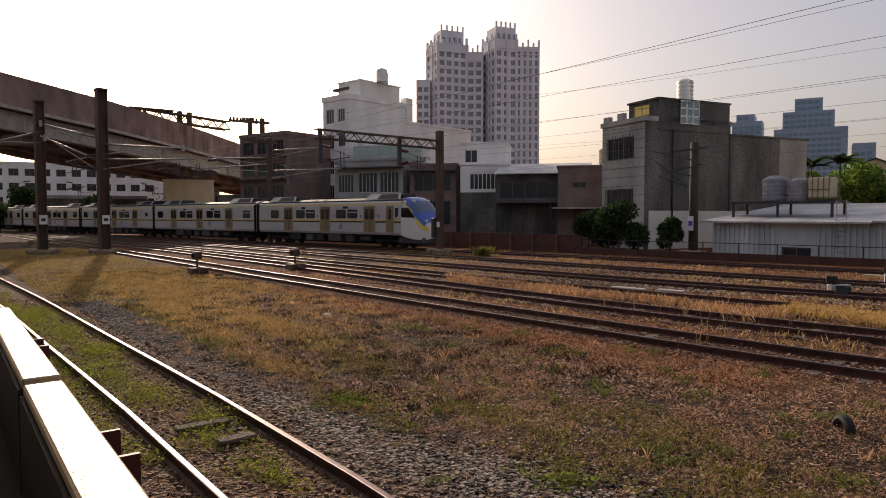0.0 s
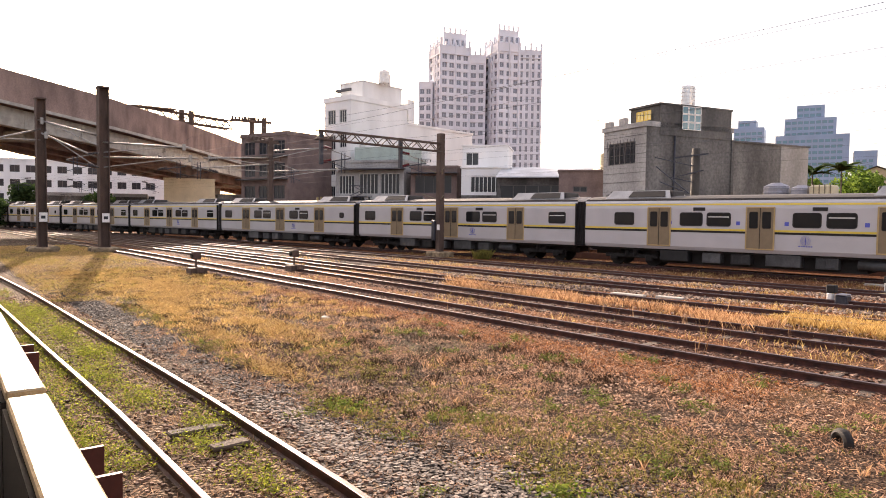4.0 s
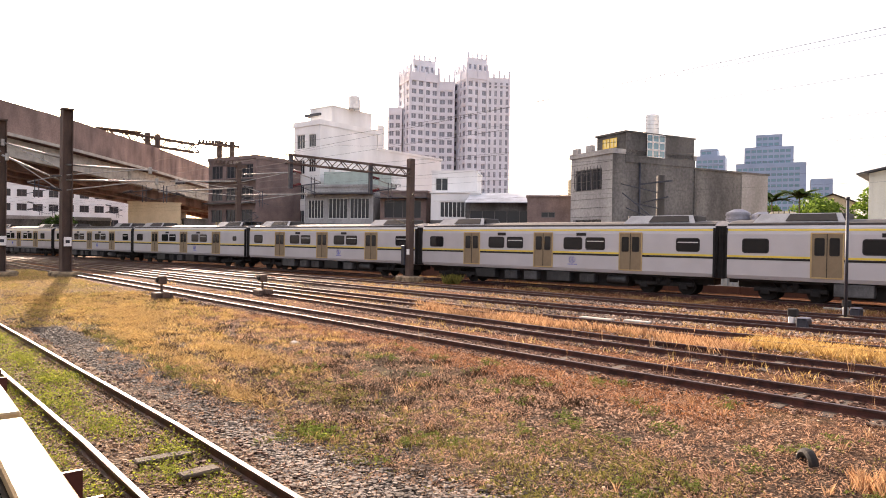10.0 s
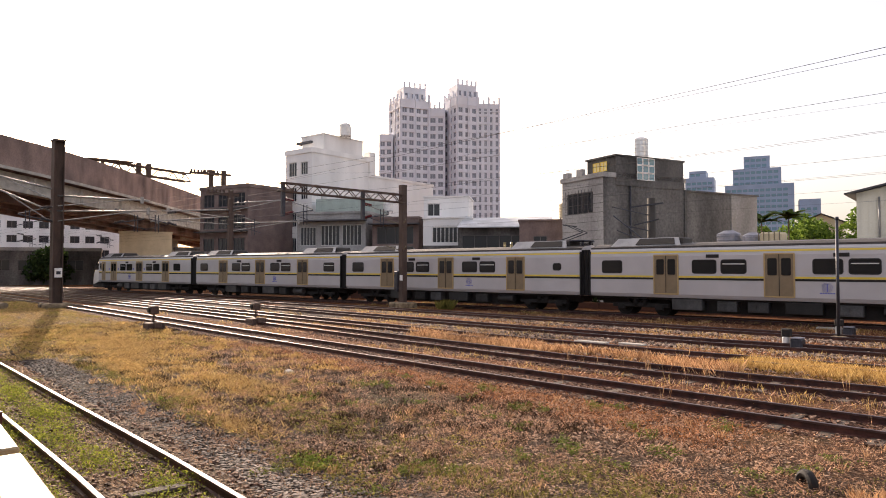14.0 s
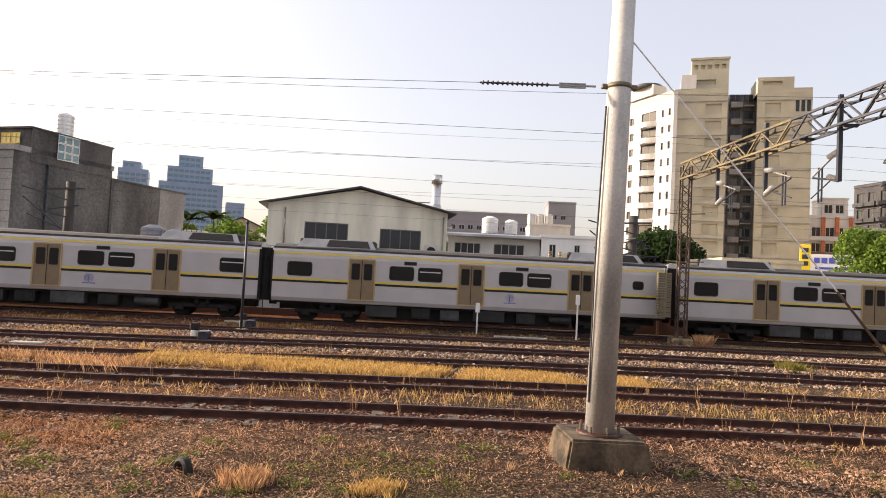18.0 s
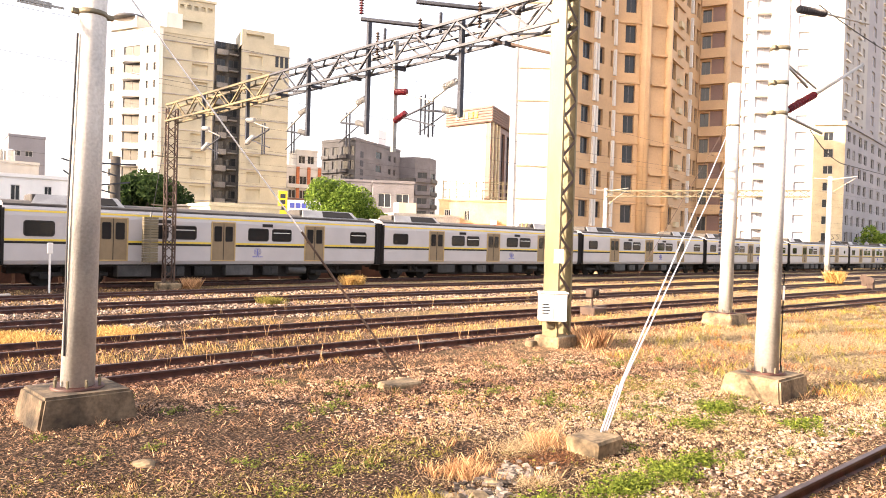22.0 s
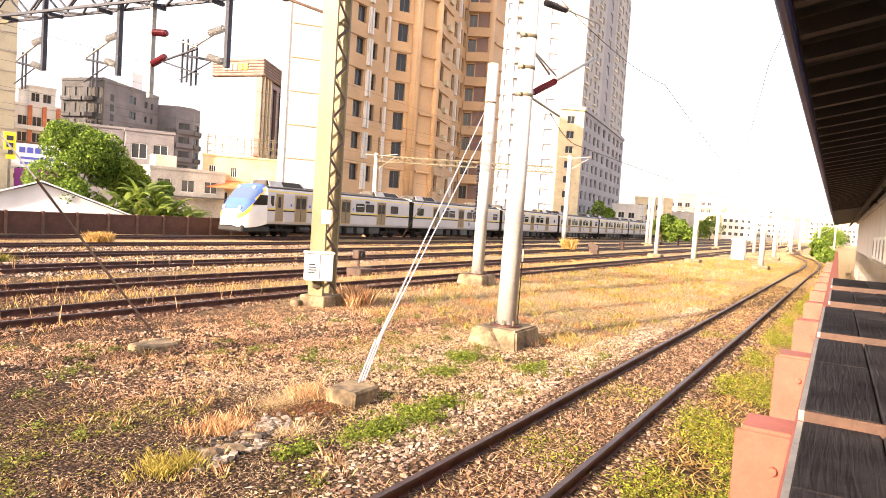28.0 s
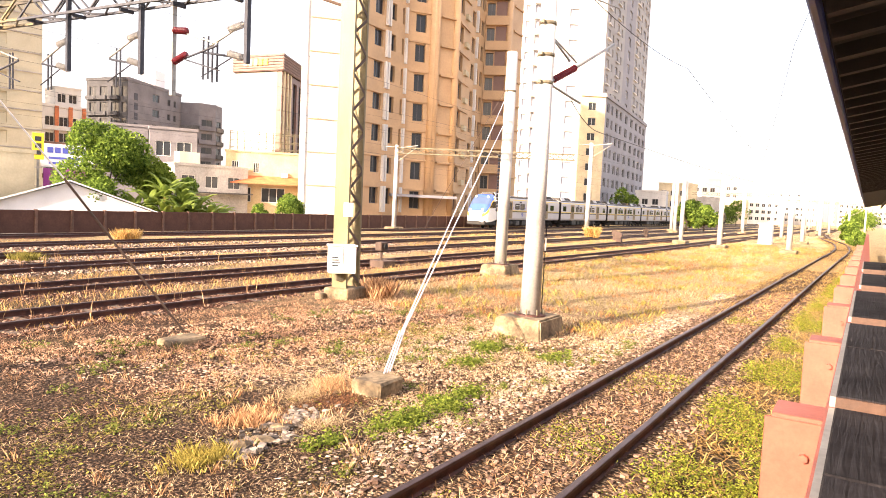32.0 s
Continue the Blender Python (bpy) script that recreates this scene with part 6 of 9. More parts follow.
for i in range(3):
    for j in range(3):
        placed("glass_pane", window_mesh(0.62, 0.58, WHITE_PAINT, WIN_BLUE, 0), None, t, "blue glass pane", pose(5.19, 3.2 + i * 0.64, 9.5 + j * 0.6, 0, 0, 90))
for i in range(2):
    placed("glass_pane", window_mesh(0.8, 0.75, YELLOW, mat("amber_glass", (0.75, 0.62, 0.25), 0.3, 0, 0.1, 3, 20, 0), 1), None, t, "amber corrugated pane", pose(2.6 + i * 0.85, 1.1, 10.2, 0, 0, 0))
for row in (0, 1):
    bm = bmesh.new()
    for i in range(9):
        zz = 6.9 + 0.2 if row == 0 else 3.3
        strut(bm, (0.6 + i * 0.4, -0.12, zz), (0.6 + i * 0.4, -0.12, zz + (1.7 if row == 0 else 1.3)), 0.03)
        strut(bm, (0.6 + i * 0.38, -0.12, zz + 0.9), (0.95 + i * 0.35, -0.12, zz + 1.25), 0.03)
    part("window_grille", bm, DARK_STEEL, t, "dark ornamental window grille")
for k in range(13):
    slab(t, 0.02, -0.02, 0.6 + k * 0.7, 4.98, 0.0, 0.63 + k * 0.7, PLASTER_DARK, "board_joint")
slab(t, 5.06, 0.4, 0.0, 5.09, 13.5, 2.9, PLASTER_WHITE, "pale_base", "pale rendered base of the side wall")
slab(t, 5.06, 8.5, 2.9, 5.16, 8.75, 8.9, PLASTER_DARK, "wall_joint")
part("downpipe", tube(bmesh.new(), (5.16, 2.6, 0.2), (5.16, 2.6, 9.0), 0.07, n=8), DARK_STEEL, t, "dark downpipe")
slab(t, 0.3, -0.15, 9.9, 1.0, 0.2, 10.35, PLASTER_GREY, "chimney_stub")
slab(t, 2.0, -0.15, 9.9, 2.7, 0.2, 10.45, PLASTER_GREY, "chimney_stub")
water_tank(-31.2, 47.4, 11.3, 0.62, 1.5, "tall stainless roof water tank", TANK_STEEL, 0.3)
slab(t, 5.0, 14.2, 0, 5.05, 17.5, 8.9, PLASTER_GREY, "peeling_patch", "pale peeling wall end")

# corrugated shed right behind the fence
t = thing("shed", pose(-23.0, 38.2, 0, 0, 0, 2.5), "low pale corrugated metal shed with a bright sheet roof", "shed", "sheds behind the fence")
block(t, 19.0, 12, 2.15, SHED_BLUE, front=[(4.1, 0.15, 5.7, 0.75)], frame_mat=WIN_FRAME_DARK)
ribs(t, 19.0, 0.05, 2.1, 0.3, SHED_BLUE, -0.07, skip=((3.8, 5.8),))
v, f = sweep([(-0.6, 0, 2.2), (8.8, 0, 2.2)], [(-0.7, 0.0), (11.0, 1.15), (11.0, 1.05), (-0.7, -0.1)])
placed("roof", raw("roof", v, f), ROOF_METAL, t, "grey sheet metal roof")
v, f = sweep([(8.82, 0, 2.28), (19.6, 0, 2.28)], [(-0.6, 0.0), (9.0, 1.75), (9.0, 1.65), (-0.6, -0.1)])
placed("roof", raw("roof", v, f), ROOF_METAL, t, "streaked sheet metal roof")
bm = bmesh.new()
for x in (7.0, 7.5):
    tube(bm, (x, -0.25, 0.1), (x, -0.25, 3.3), 0.025, n=6)
    tube(bm, (x, -0.25, 3.3), (x, 0.5, 3.2), 0.025, n=6)
for i in range(9):
    tube(bm, (7.0, -0.25, 0.3 + i * 0.28), (7.5, -0.25, 0.3 + i * 0.28), 0.018, n=6)
part("ladder", bm, GALV, t, "grey steel wall ladder")
st = thing("tank_stand", pose(-23.0, 40.0, 0, 0, 0, 2.5), "rusty steel platform on a shed roof", "platform")
part("deck", boxes((0.2, -0.2, 3.25, 6.2, 1.8, 3.4)), DARK_STEEL, st)
for x in (0.3, 3.0, 6.0):
    for y in (-0.1, 1.7):
        part("leg", boxes((x - 0.06, y - 0.06, 2.2, x + 0.06, y + 0.06, 3.25)), DARK_STEEL, st)
water_tank(-20.6, 40.9, 3.4, 0.72, 1.3, "dark grey plastic water tank on a steel stand", TANK_GREY, 0.05)
water_tank(-19.1, 40.9, 3.4, 0.6, 1.15, "bluish water tank on a steel stand", TANK_GREY, 0.05)
t = thing("storage_tank", pose(-17.9, 41.0, 3.4, 0, 0, 2.5), "pale box-shaped tank in a frame", "tank")
part("shell", boxes((-0.6, -0.6, 0.1, 0.6, 0.6, 1.35), bevel=0.1), CREAM, t)
part("cage", boxes(*[(-0.64 + i * 0.3, -0.64, 0.05, -0.6 + i * 0.3, -0.6, 1.4) for i in range(5)], (-0.64, -0.66, 0.6, 0.64, -0.62, 0.66)), GALV_WARM, t)

# factory with a shallow gable
t = gable_shed(-15.3, 46.8, 11, 12.9, 14, 7.3, 8.75, CORRUGATED, DARK_ROOF, "cream corrugated workshop with a shallow gable and wide windows", front=[(2.6, 4.4, 5.7, 6.1), (8.0, 3.6, 11.0, 5.9)], over=0.6, bars=3)
ribs(t, 12.9, 0.1, 7.2, 0.42, CORRUGATED, skip=((2.3, 5.8), (7.7, 11.1)))
bm = bmesh.new()
for i in range(34):
    strut(bm, (0.1 + i * 0.38, -1.2, 3.3), (0.1 + i * 0.38, -1.2, 4.2), 0.025)
strut(bm, (0, -1.2, 4.2), (12.9, -1.2, 4.2), 0.05)
part("railing", bm, GALV, t, "grey balcony railing")
slab(t, 0, -1.3, 3.15, 12.9, 0.0, 3.3, PLASTER_GREY, "balcony_slab")
slab(t, 11.3, -0.35, 4.0, 12.2, -0.02, 4.9, WIN_FRAME, "cooling_unit", "outdoor cooling unit with a dark fan")
bm = bmesh.new()
tube(bm, (11.75, -0.38, 4.45), (11.75, -0.34, 4.45), 0.32, n=16)
part("fan", bm, BLACK, t)
part("downpipe", tube(bmesh.new(), (1.2, -0.1, 4.2), (1.2, -0.1, 7.0), 0.06, n=8), GALV, t)
part("downpipe", tube(bmesh.new(), (12.6, -0.1, 0.2), (12.6, -0.1, 7.0), 0.06, n=8), GALV, t)

# scrubber column with a tank
t = thing("vent_stack", pose(-4.6, 63, 0), "pale steel vent stack with a round tank", "vent stack")
part("stack", tube(bmesh.new(), (0, 0, 6), (0, 0, 11.6), 0.42, n=16), TANK_STEEL, t)
part("cap", tube(bmesh.new(), (0, 0, 11.4), (0, 0, 12.2), 0.52, 0.48, n=16), TANK_STEEL, t)
part("hopper", tube(bmesh.new(), (0, 0, 7.6), (0, 0, 9.4), 1.0, 0.45, n=16), TANK_STEEL, t)
part("platform", boxes((-1.6, -1.0, 7.3, 1.6, 1.0, 7.45), (-1.6, -1.0, 9.4, -0.5, -0.9, 9.5)), GALV, t)

# low white buildings
t = house(-3.2, 61.5, 0, "low white industrial building with a sheet roof")
block(t, 8.4, 12, 6.6, PLASTER_BRIGHT, front=[(0.6, 4.9, 3.0, 5.9), (4.2, 4.9, 7.0, 5.9)], parapet=0.2, bars=3)
slab(t, -0.6, -1.4, 6.4, 9.0, 12.4, 6.6, ROOF_METAL, "roof_sheet")
t = house(5.2, 60.0, -3, "white flat-roofed building with two slim windows")
block(t, 6.2, 10, 6.6, PLASTER_BRIGHT, front=[(0.7, 4.4, 1.3, 6.0), (2.9, 4.4, 3.4, 6.0)], parapet=0.25)
water_tank(0.6, 64, 6.8, 0.75, 1.4, "white roof water tank", WHITE_PAINT, 0.2)
water_tank(2.6, 64, 6.8, 0.6, 1.2, "white roof water tank", WHITE_PAINT, 0.2)
for x, y, w, h, tank in ((-14, 200, 28, 22, 0), (18.5, 199, 8, 26, 1), (-40, 260, 40, 20, 0), (10, 150, 9, 15, 2)):
    t = house(x, y, 0, "distant flat grey commercial block", group="distant buildings")
    block(t, w, 14, h, TOWER_GREY if tank != 2 else PLASTER_WHITE, front=grid(1.0, h - 8, 1.6, 1.4, 2.6, 3.2, int((w - 1) / 2.6), 2), parapet=0.6)
for x in (10.5, 12.5, 14.5):
    water_tank(x, 153, 15.2, 0.9, 2.2, "rusty stainless roof water tank", TANK_STEEL, 0.4)

# beige apartment tower
t = thing("building", pose(33.6, 123.5, 0), "beige apartment tower with curved white balconies", "building", "apartment towers")
BZ = [3.0 + j * 3.1 for j in range(12)]
B_PTS = [(-6.0, 11.7), (0, 0), (8.7, -2.2), (10.4, 2.0), (15.1, 1.3), (13.6, -2.9), (19.3, -4.2), (22.2, -4.8), (25, 8), (10, 16)]
# sunlight whitens the left wall's colour; shade greys and darkens the notch walls
sd = prism(t, B_PTS, 38.0, [PLASTER_WHITE, BEIGE_TILE, PLASTER_GREY, PLASTER_DARK, BEIGE_TILE, BEIGE_TILE, BEIGE_TILE, BEIGE_TILE, BEIGE_TILE, BEIGE_TILE],
           {0: [o for z in BZ[:11] for o in ((0.8, z + 0.5, 2.0, z + 2.0), (4.2, z + 0.2, 8.4, z + 2.2), (9.8, z + 0.5, 10.5, z + 1.9), (11.6, z + 0.5, 12.3, z + 1.9))],
            3: [o for z in BZ for o in ((0.3, z + 0.4, 1.9, z + 1.9), (2.5, z + 0.4, 4.3, z + 1.9))],
            4: [(1.4, z + 0.4, 3.0, z + 1.9) for z in BZ[:11]]},
           {1: [(5.3, z + 0.3, 8.0, z + 2.2) for z in BZ[:11]], 5: [(1.3, z + 0.3, 3.8, z + 2.2) for z in BZ[:11]]}, deep=0.35, frame_mat=WIN_FRAME_DARK)
for z in BZ:
    for i in (1, 5, 6):
        on_wall(t, sd[i], 0, z - 0.5, sd[i][3], z - 0.34, 0.16, PLASTER_GREY, "string_course")
    on_wall(t, sd[3], 0.2, z - 0.7, 2.2, z + 0.3, 1.0, PLASTER_GREY, "service_balcony")
    on_wall(t, sd[3], 2.5, z - 0.4, 4.2, z - 0.2, 0.7, PLASTER_GREY, "service_ledge")
for z in BZ[:11]:
    arc = [Vector((4.0 + 4.6 * k / 6, -1.5 * math.sin(math.pi * k / 6), z - 0.9)) for k in range(7)]
    v, f = sweep(arc, [(0, 0), (0.15, 0), (0.15, 1.0), (0, 1.0)])
    placed("balcony", raw("balcony", v, f), PLASTER_WHITE, t, "curved white balcony front", pose(-6.0, 11.7, 0, 0, 0, sd[0][4]))
on_wall(t, sd[1], -0.15, 0, 0.5, 38.6, 0.2, PLASTER_WHITE, "corner_pier")
for i in (0, 1):
    on_wall(t, sd[i], 0, 38.0, sd[i][3], 39.0, 0.1, BEIGE_TILE, "parapet", back=0.2)
top = prism(t, [(3.2, 1.2), (9.4, -0.4), (11, 6), (5, 8)], 7.0, BEIGE_TILE, niches={0: [(0.4 + i * 1.2, 5.2, 1.1 + i * 1.2, 6.0) for i in range(5)] + [(0.8, 2.2, 4.2, 3.2)]}, z0=38.02, deep=0.4)
on_wall(t, top[0], -0.2, 44.9, top[0][3] + 0.2, 45.3, 0.2, BEIGE_TILE, "cornice", back=0.3)
prism(t, [(13.6, -2.88), (19.3, -4.18), (21, 3), (15, 4)], 2.8, BEIGE_TILE, niches={0: [(0.8, 1.4, 4.0, 2.1)]}, z0=38.02)
prism(t, [(19.32, -4.2), (22.2, -4.8), (23, 0), (20, 1)], 0.8, BEIGE_TILE, z0=38.02)
for i in range(3):
    on_wall(t, sd[6], 0.3 + i * 0.9, 34.6, 0.9 + i * 0.9, 36.6, 0.03, WIN_DARK, "terrace_window")
on_wall(t, sd[0], 0.5, 39.4, 7.5, 41.4, 0.2, PLASTER_WHITE, "roof_room", back=3.0)
bm = bmesh.new()
tube(bm, (0, 0, 41.3), (0, 0, 42.0), 3.2, 2.4, n=18)
part("pergola", bm, DARK_ROOF, t, "dark round roof pergola").matrix_basis = pose(-2.8, 8.4, 0)
on_wall(t, sd[1], 1.0, 39.0, 3.6, 41.6, 0.15, PLASTER_WHITE, "roof_arch", back=1.5)

t = house(45, 66, -10, "cream low building with roof clutter under the tower")
block(t, 9, 8, 5.6, PLASTER_GREY, front=grid(0.8, 3.2, 1.6, 1.4, 2.8, 3, 3, 1), parapet=0.3)
slab(t, 0.2, -1.6, 2.6, 8.8, 0.0, 2.75, DARK_ROOF, "awning", "dark awning sheet")
slab(t, 1.0, 1.0, 5.9, 3.4, 3.0, 7.2, CORRUGATED, "roof_shack")
t = house(20.5, 58.5, 0, "cream boundary building with a flat roof")
block(t, 6.5, 6, 5.2, CREAM, parapet=0.3)

# town blocks farther right
t = house(59.8, 127.4, -10, "white and red striped apartment block", group="town blocks")
block(t, 7.2, 12, 17.0, PLASTER_WHITE, front=grid(0.5, 2.0, 1.5, 1.7, 2.3, 2.9, 3, 5), parapet=0.5)
for i in range(3):
    slab(t, 2.05 + i * 2.3, -0.3, 0, 2.7 + i * 2.3, 0.0, 17.2, RED_TILE, "red_pier")
for j in range(5):
    slab(t, 0.0, -0.5, 1.2 + j * 2.9, 7.2, -0.31, 2.0 + j * 2.9, BROWN_PANEL if j % 2 else PLASTER_WHITE, "balcony_front")
block(t, 4.4, 6, 3.6, PLASTER_WHITE, z0=17.02, m=pose(2.4, 1, 0), front=grid(0.4, 1.0, 1.4, 1.6, 1.9, 3, 2, 1), parapet=0.3)
t = thing("building", pose(76.8, 128.8, 0), "grey hotel block with curved dark balconies and dark lettering bars", "building", "town blocks")
H_PTS = [(-2.6, 10.7), (0, 0), (18.6, 9.5), (14, 22)]
HZ = [2.2 + j * 3.2 for j in range(7)]
sd = prism(t, H_PTS, 24.6, [CHARCOAL, HOTEL_GREY, HOTEL_GREY, HOTEL_GREY],
           {0: [o for z in HZ for o in ((0.8, z, 2.6, z + 2.0), (3.6, z, 5.6, z + 2.0), (6.6, z, 8.6, z + 2.0), (9.4, z, 10.6, z + 2.0))],
            1: [o for z in HZ for o in ((9.0, z + 0.3, 11.6, z + 1.9), (15.0, z + 0.3, 16.2, z + 1.7), (17.6, z + 0.3, 18.6, z + 1.7))]}, frame_mat=WIN_FRAME_DARK)
for z in HZ:
    for u in (0.4, 3.2, 6.2):
        on_wall(t, sd[0], u, z - 0.7, u + 2.6, z + 0.1, 0.7, CHARCOAL, "balcony_front")
    on_wall(t, sd[1], 0, z - 0.6, sd[1][3], z - 0.48, 0.06, HOTEL_GREY, "string_course")
for j in range(4):
    on_wall(t, sd[1], 2.2, 21.0 - j * 2.0, 3.4, 22.4 - j * 2.0, 0.06, DARK_STEEL, "lettering_bar")
    on_wall(t, sd[1], 5.0, 13.0 - j * 1.6, 6.0, 14.0 - j * 1.6, 0.06, DARK_STEEL, "lettering_bar")
on_wall(t, sd[1], -0.2, 24.6, sd[1][3], 25.2, 0.15, HOTEL_GREY, "parapet", back=0.25)
on_wall(t, sd[0], 0, 24.6, sd[0][3], 25.2, 0.15, CHARCOAL, "parapet", back=0.25)
gable = prism(t, [(11.0, 8.0), (14.6, 9.8), (13, 13), (9.5, 11)], 4.6, TOWER_PINK, z0=24.62)
t = thing("building", pose(95.4, 138.3, 0), "lower grey block with stacked rounded balconies", "building", "town blocks")
sd = prism(t, [(0.1, 0.1), (2.2, -3.6), (6.2, -4.4), (9.6, -2.4), (12, 1.5), (10, 9), (1, 8)], 23.4, HOTEL_GREY,
           {k: [(0.7, z, sd_l - 0.7, z + 1.5) for z in HZ[:6]] for k, sd_l in ((1, 4.0), (2, 3.9))}, frame_mat=WIN_FRAME_DARK)
for z in HZ[:6]:
    for k in (0, 1, 2, 3):
        on_wall(t, sd[k], 0, z - 1.0, sd[k][3], z, 0.5, HOTEL_GREY if k % 2 else PLASTER_DARK, "balcony_front")
t = thing("building", pose(127.3, 139.7, 0), "brown panelled office tower with a white blank wall", "building", "town blocks")
sd = prism(t, [(-3.0, 15.7), (0, 0), (23.7, 13.4), (18, 26)], 36.6, [PLASTER_WHITE, BROWN_PANEL, BROWN_PANEL, BROWN_PANEL], {1: [(9.5, 2, 13.0, 35.0), (15, 2, 19, 35)]}, depth=0.6, frame_mat=WIN_FRAME_DARK)
cr = prism(t, [(-3.8, 15.9), (-0.6, -0.9), (24.4, 13.2), (18, 26.5)], 4.6, BROWN_PANEL, z0=36.62)
for i in range(6):
    for k in (0, 1):
        on_wall(t, cr[k], -0.1, 36.8 + i * 0.75, cr[k][3] + 0.1, 37.15 + i * 0.75, 0.25, BRICK_BROWN, "crown_band")
for u in (0.6, 3.6, 6.2):
    on_wall(t, sd[1], u, 0, u + 0.8, 36.6, 0.4, CREAM, "pier", "cream vertical pier")
on_wall(t, sd[0], 14.2, 0, 15.9, 36.6, 0.2, BROWN_PANEL, "corner_panel")
for i in range(5):
    on_wall(t, cr[0], 4.0 + i * 1.7, 38.2, 5.2 + i * 1.7, 39.8, 0.4, SIGN_YELLOW if i > 2 else CREAM, "lettering_bar")

t = house(62, 78.3, -40, "house with a scaffold rack on its roof", group="town blocks")
block(t, 10, 10, 8.6, PLASTER_GREY, front=grid(0.8, 5.6, 1.3, 1.6, 2.2, 3.2, 4, 1), parapet=0.2)
bm = bmesh.new()
for i in range(11):
    for y in (0.2, 3.0):
        strut(bm, (i * 1.0, y, 8.6), (i * 1.0, y, 11.8), 0.09)
for z in (9.4, 10.4, 11.6):
    strut(bm, (0, 0.2, z), (10, 0.2, z), 0.09)
    strut(bm, (0, 3.0, z), (10, 3.0, z), 0.09)
part("scaffold", bm, GALV_WARM, t, "pale roof scaffold")
t = house(52.4, 66.8, -41, "yellow two-storey house with an orange tiled porch", group="town blocks")
block(t, 9.4, 8, 7.8, HOUSE_YELLOW, front=[(0.7, 5.4, 1.5, 6.7), (3.2, 5.4, 3.9, 6.6), (0.7, 1.8, 3.0, 3.6), (4.2, 1.8, 7.0, 3.6)], parapet=0.2, bars=2)
v, f = sweep([(-0.4, 0, 4.1), (9.8, 0, 4.1)], [(-1.9, 0.0), (0.0, 0.9), (0.0, 0.8), (-1.9, -0.12)])
placed("porch_roof", raw("porch_roof", v, f), RED_TILE, t, "orange-red tiled porch roof")
for x in (1.0, 6.5):
    slab(t, x, -0.4, 4.9, x + 0.8, -0.03, 5.5, WIN_FRAME, "cooling_unit")
t = house(44.2, 69.5, -30, "grey narrow house with stained walls", group="town blocks")
block(t, 5, 8, 9.6, HOTEL_GREY, front=[(0.6, 6.6, 2.2, 8.3), (2.8, 6.6, 4.4, 8.3), (0.6, 2.6, 2.2, 4.3)], parapet=0.3)
block(t, 7.2, 7, 9.9, HOTEL_GREY, m=pose(-7.3, 3, 0), parapet=0.25)
slab(t, 0.4, -2.5, 2.6, 5.4, 0.0, 2.75, ROOF_METAL, "awning", "pale sheet awning")

# sign boards by the street
t = thing("sign_board", pose(29.6, 63.0, 0, 0, 0, -20), "white and purple roadside sign board with blue lettering bars", "sign", "street signs")
part("panel", boxes((0, 0, 4.3, 4.2, 0.15, 6.4), bevel=0.02), SIGN_WHITE, t)
part("lower_panel", boxes((0.2, 0, 2.2, 4.0, 0.15, 4.2), bevel=0.02), SIGN_PURPLE, t)
for i in range(5):
    part("lettering_bar", boxes((0.5 + i * 0.6, -0.02, 5.6, 0.95 + i * 0.6, -0.002, 6.1)), SIGN_BLUE, t)
for i in range(2):
    part("lettering_bar", boxes((0.6, -0.02, 4.6 + i * 0.45, 3.6, -0.002, 4.8 + i * 0.45)), SIGN_BLUE, t)
for x in (0.3, 3.9):
    part("leg", boxes((x - 0.08, 0.02, 0, x + 0.08, 0.13, 4.3)), GALV, t)
t = thing("street_sign", pose(28.6, 62.4, 0, 0, 0, -20), "yellow upright street sign with dark bars", "sign", "street signs")
part("panel", boxes((0, 0, 4.9, 0.9, 0.12, 7.2), bevel=0.02), SIGN_YELLOW, t)
for i in range(3):
    part("lettering_bar", boxes((0.2, -0.02, 5.3 + i * 0.6, 0.7, -0.002, 5.7 + i * 0.6)), DARK_STEEL, t)
part("post", boxes((0.35, 0.02, 0, 0.55, 0.1, 4.9)), GALV, t)
t = house(19.5, 64.5, -18, "low shop front with a pale fascia board", group="town blocks")
block(t, 8, 6, 5.2, PLASTER_GREY, parapet=0.2)
slab(t, 0.3, -0.2, 3.2, 7.7, -0.02, 4.6, SIGN_WHITE, "fascia")
for i in range(5):
    slab(t, 0.9 + i * 1.3, -0.24, 3.6, 1.7 + i * 1.3, -0.2, 4.2, SIGN_BLUE, "lettering_bar")

# white barn roof behind the fence
gable_shed(18.6, 49.0, -25, 11.5, 9, 0.9, 3.0, COOL_WHITE, COOL_WHITE, "low white shed with a bright gabled roof", front=[(3.0, 0.25, 4.2, 0.65), (6.6, 0.25, 7.8, 0.65)], over=0.4)

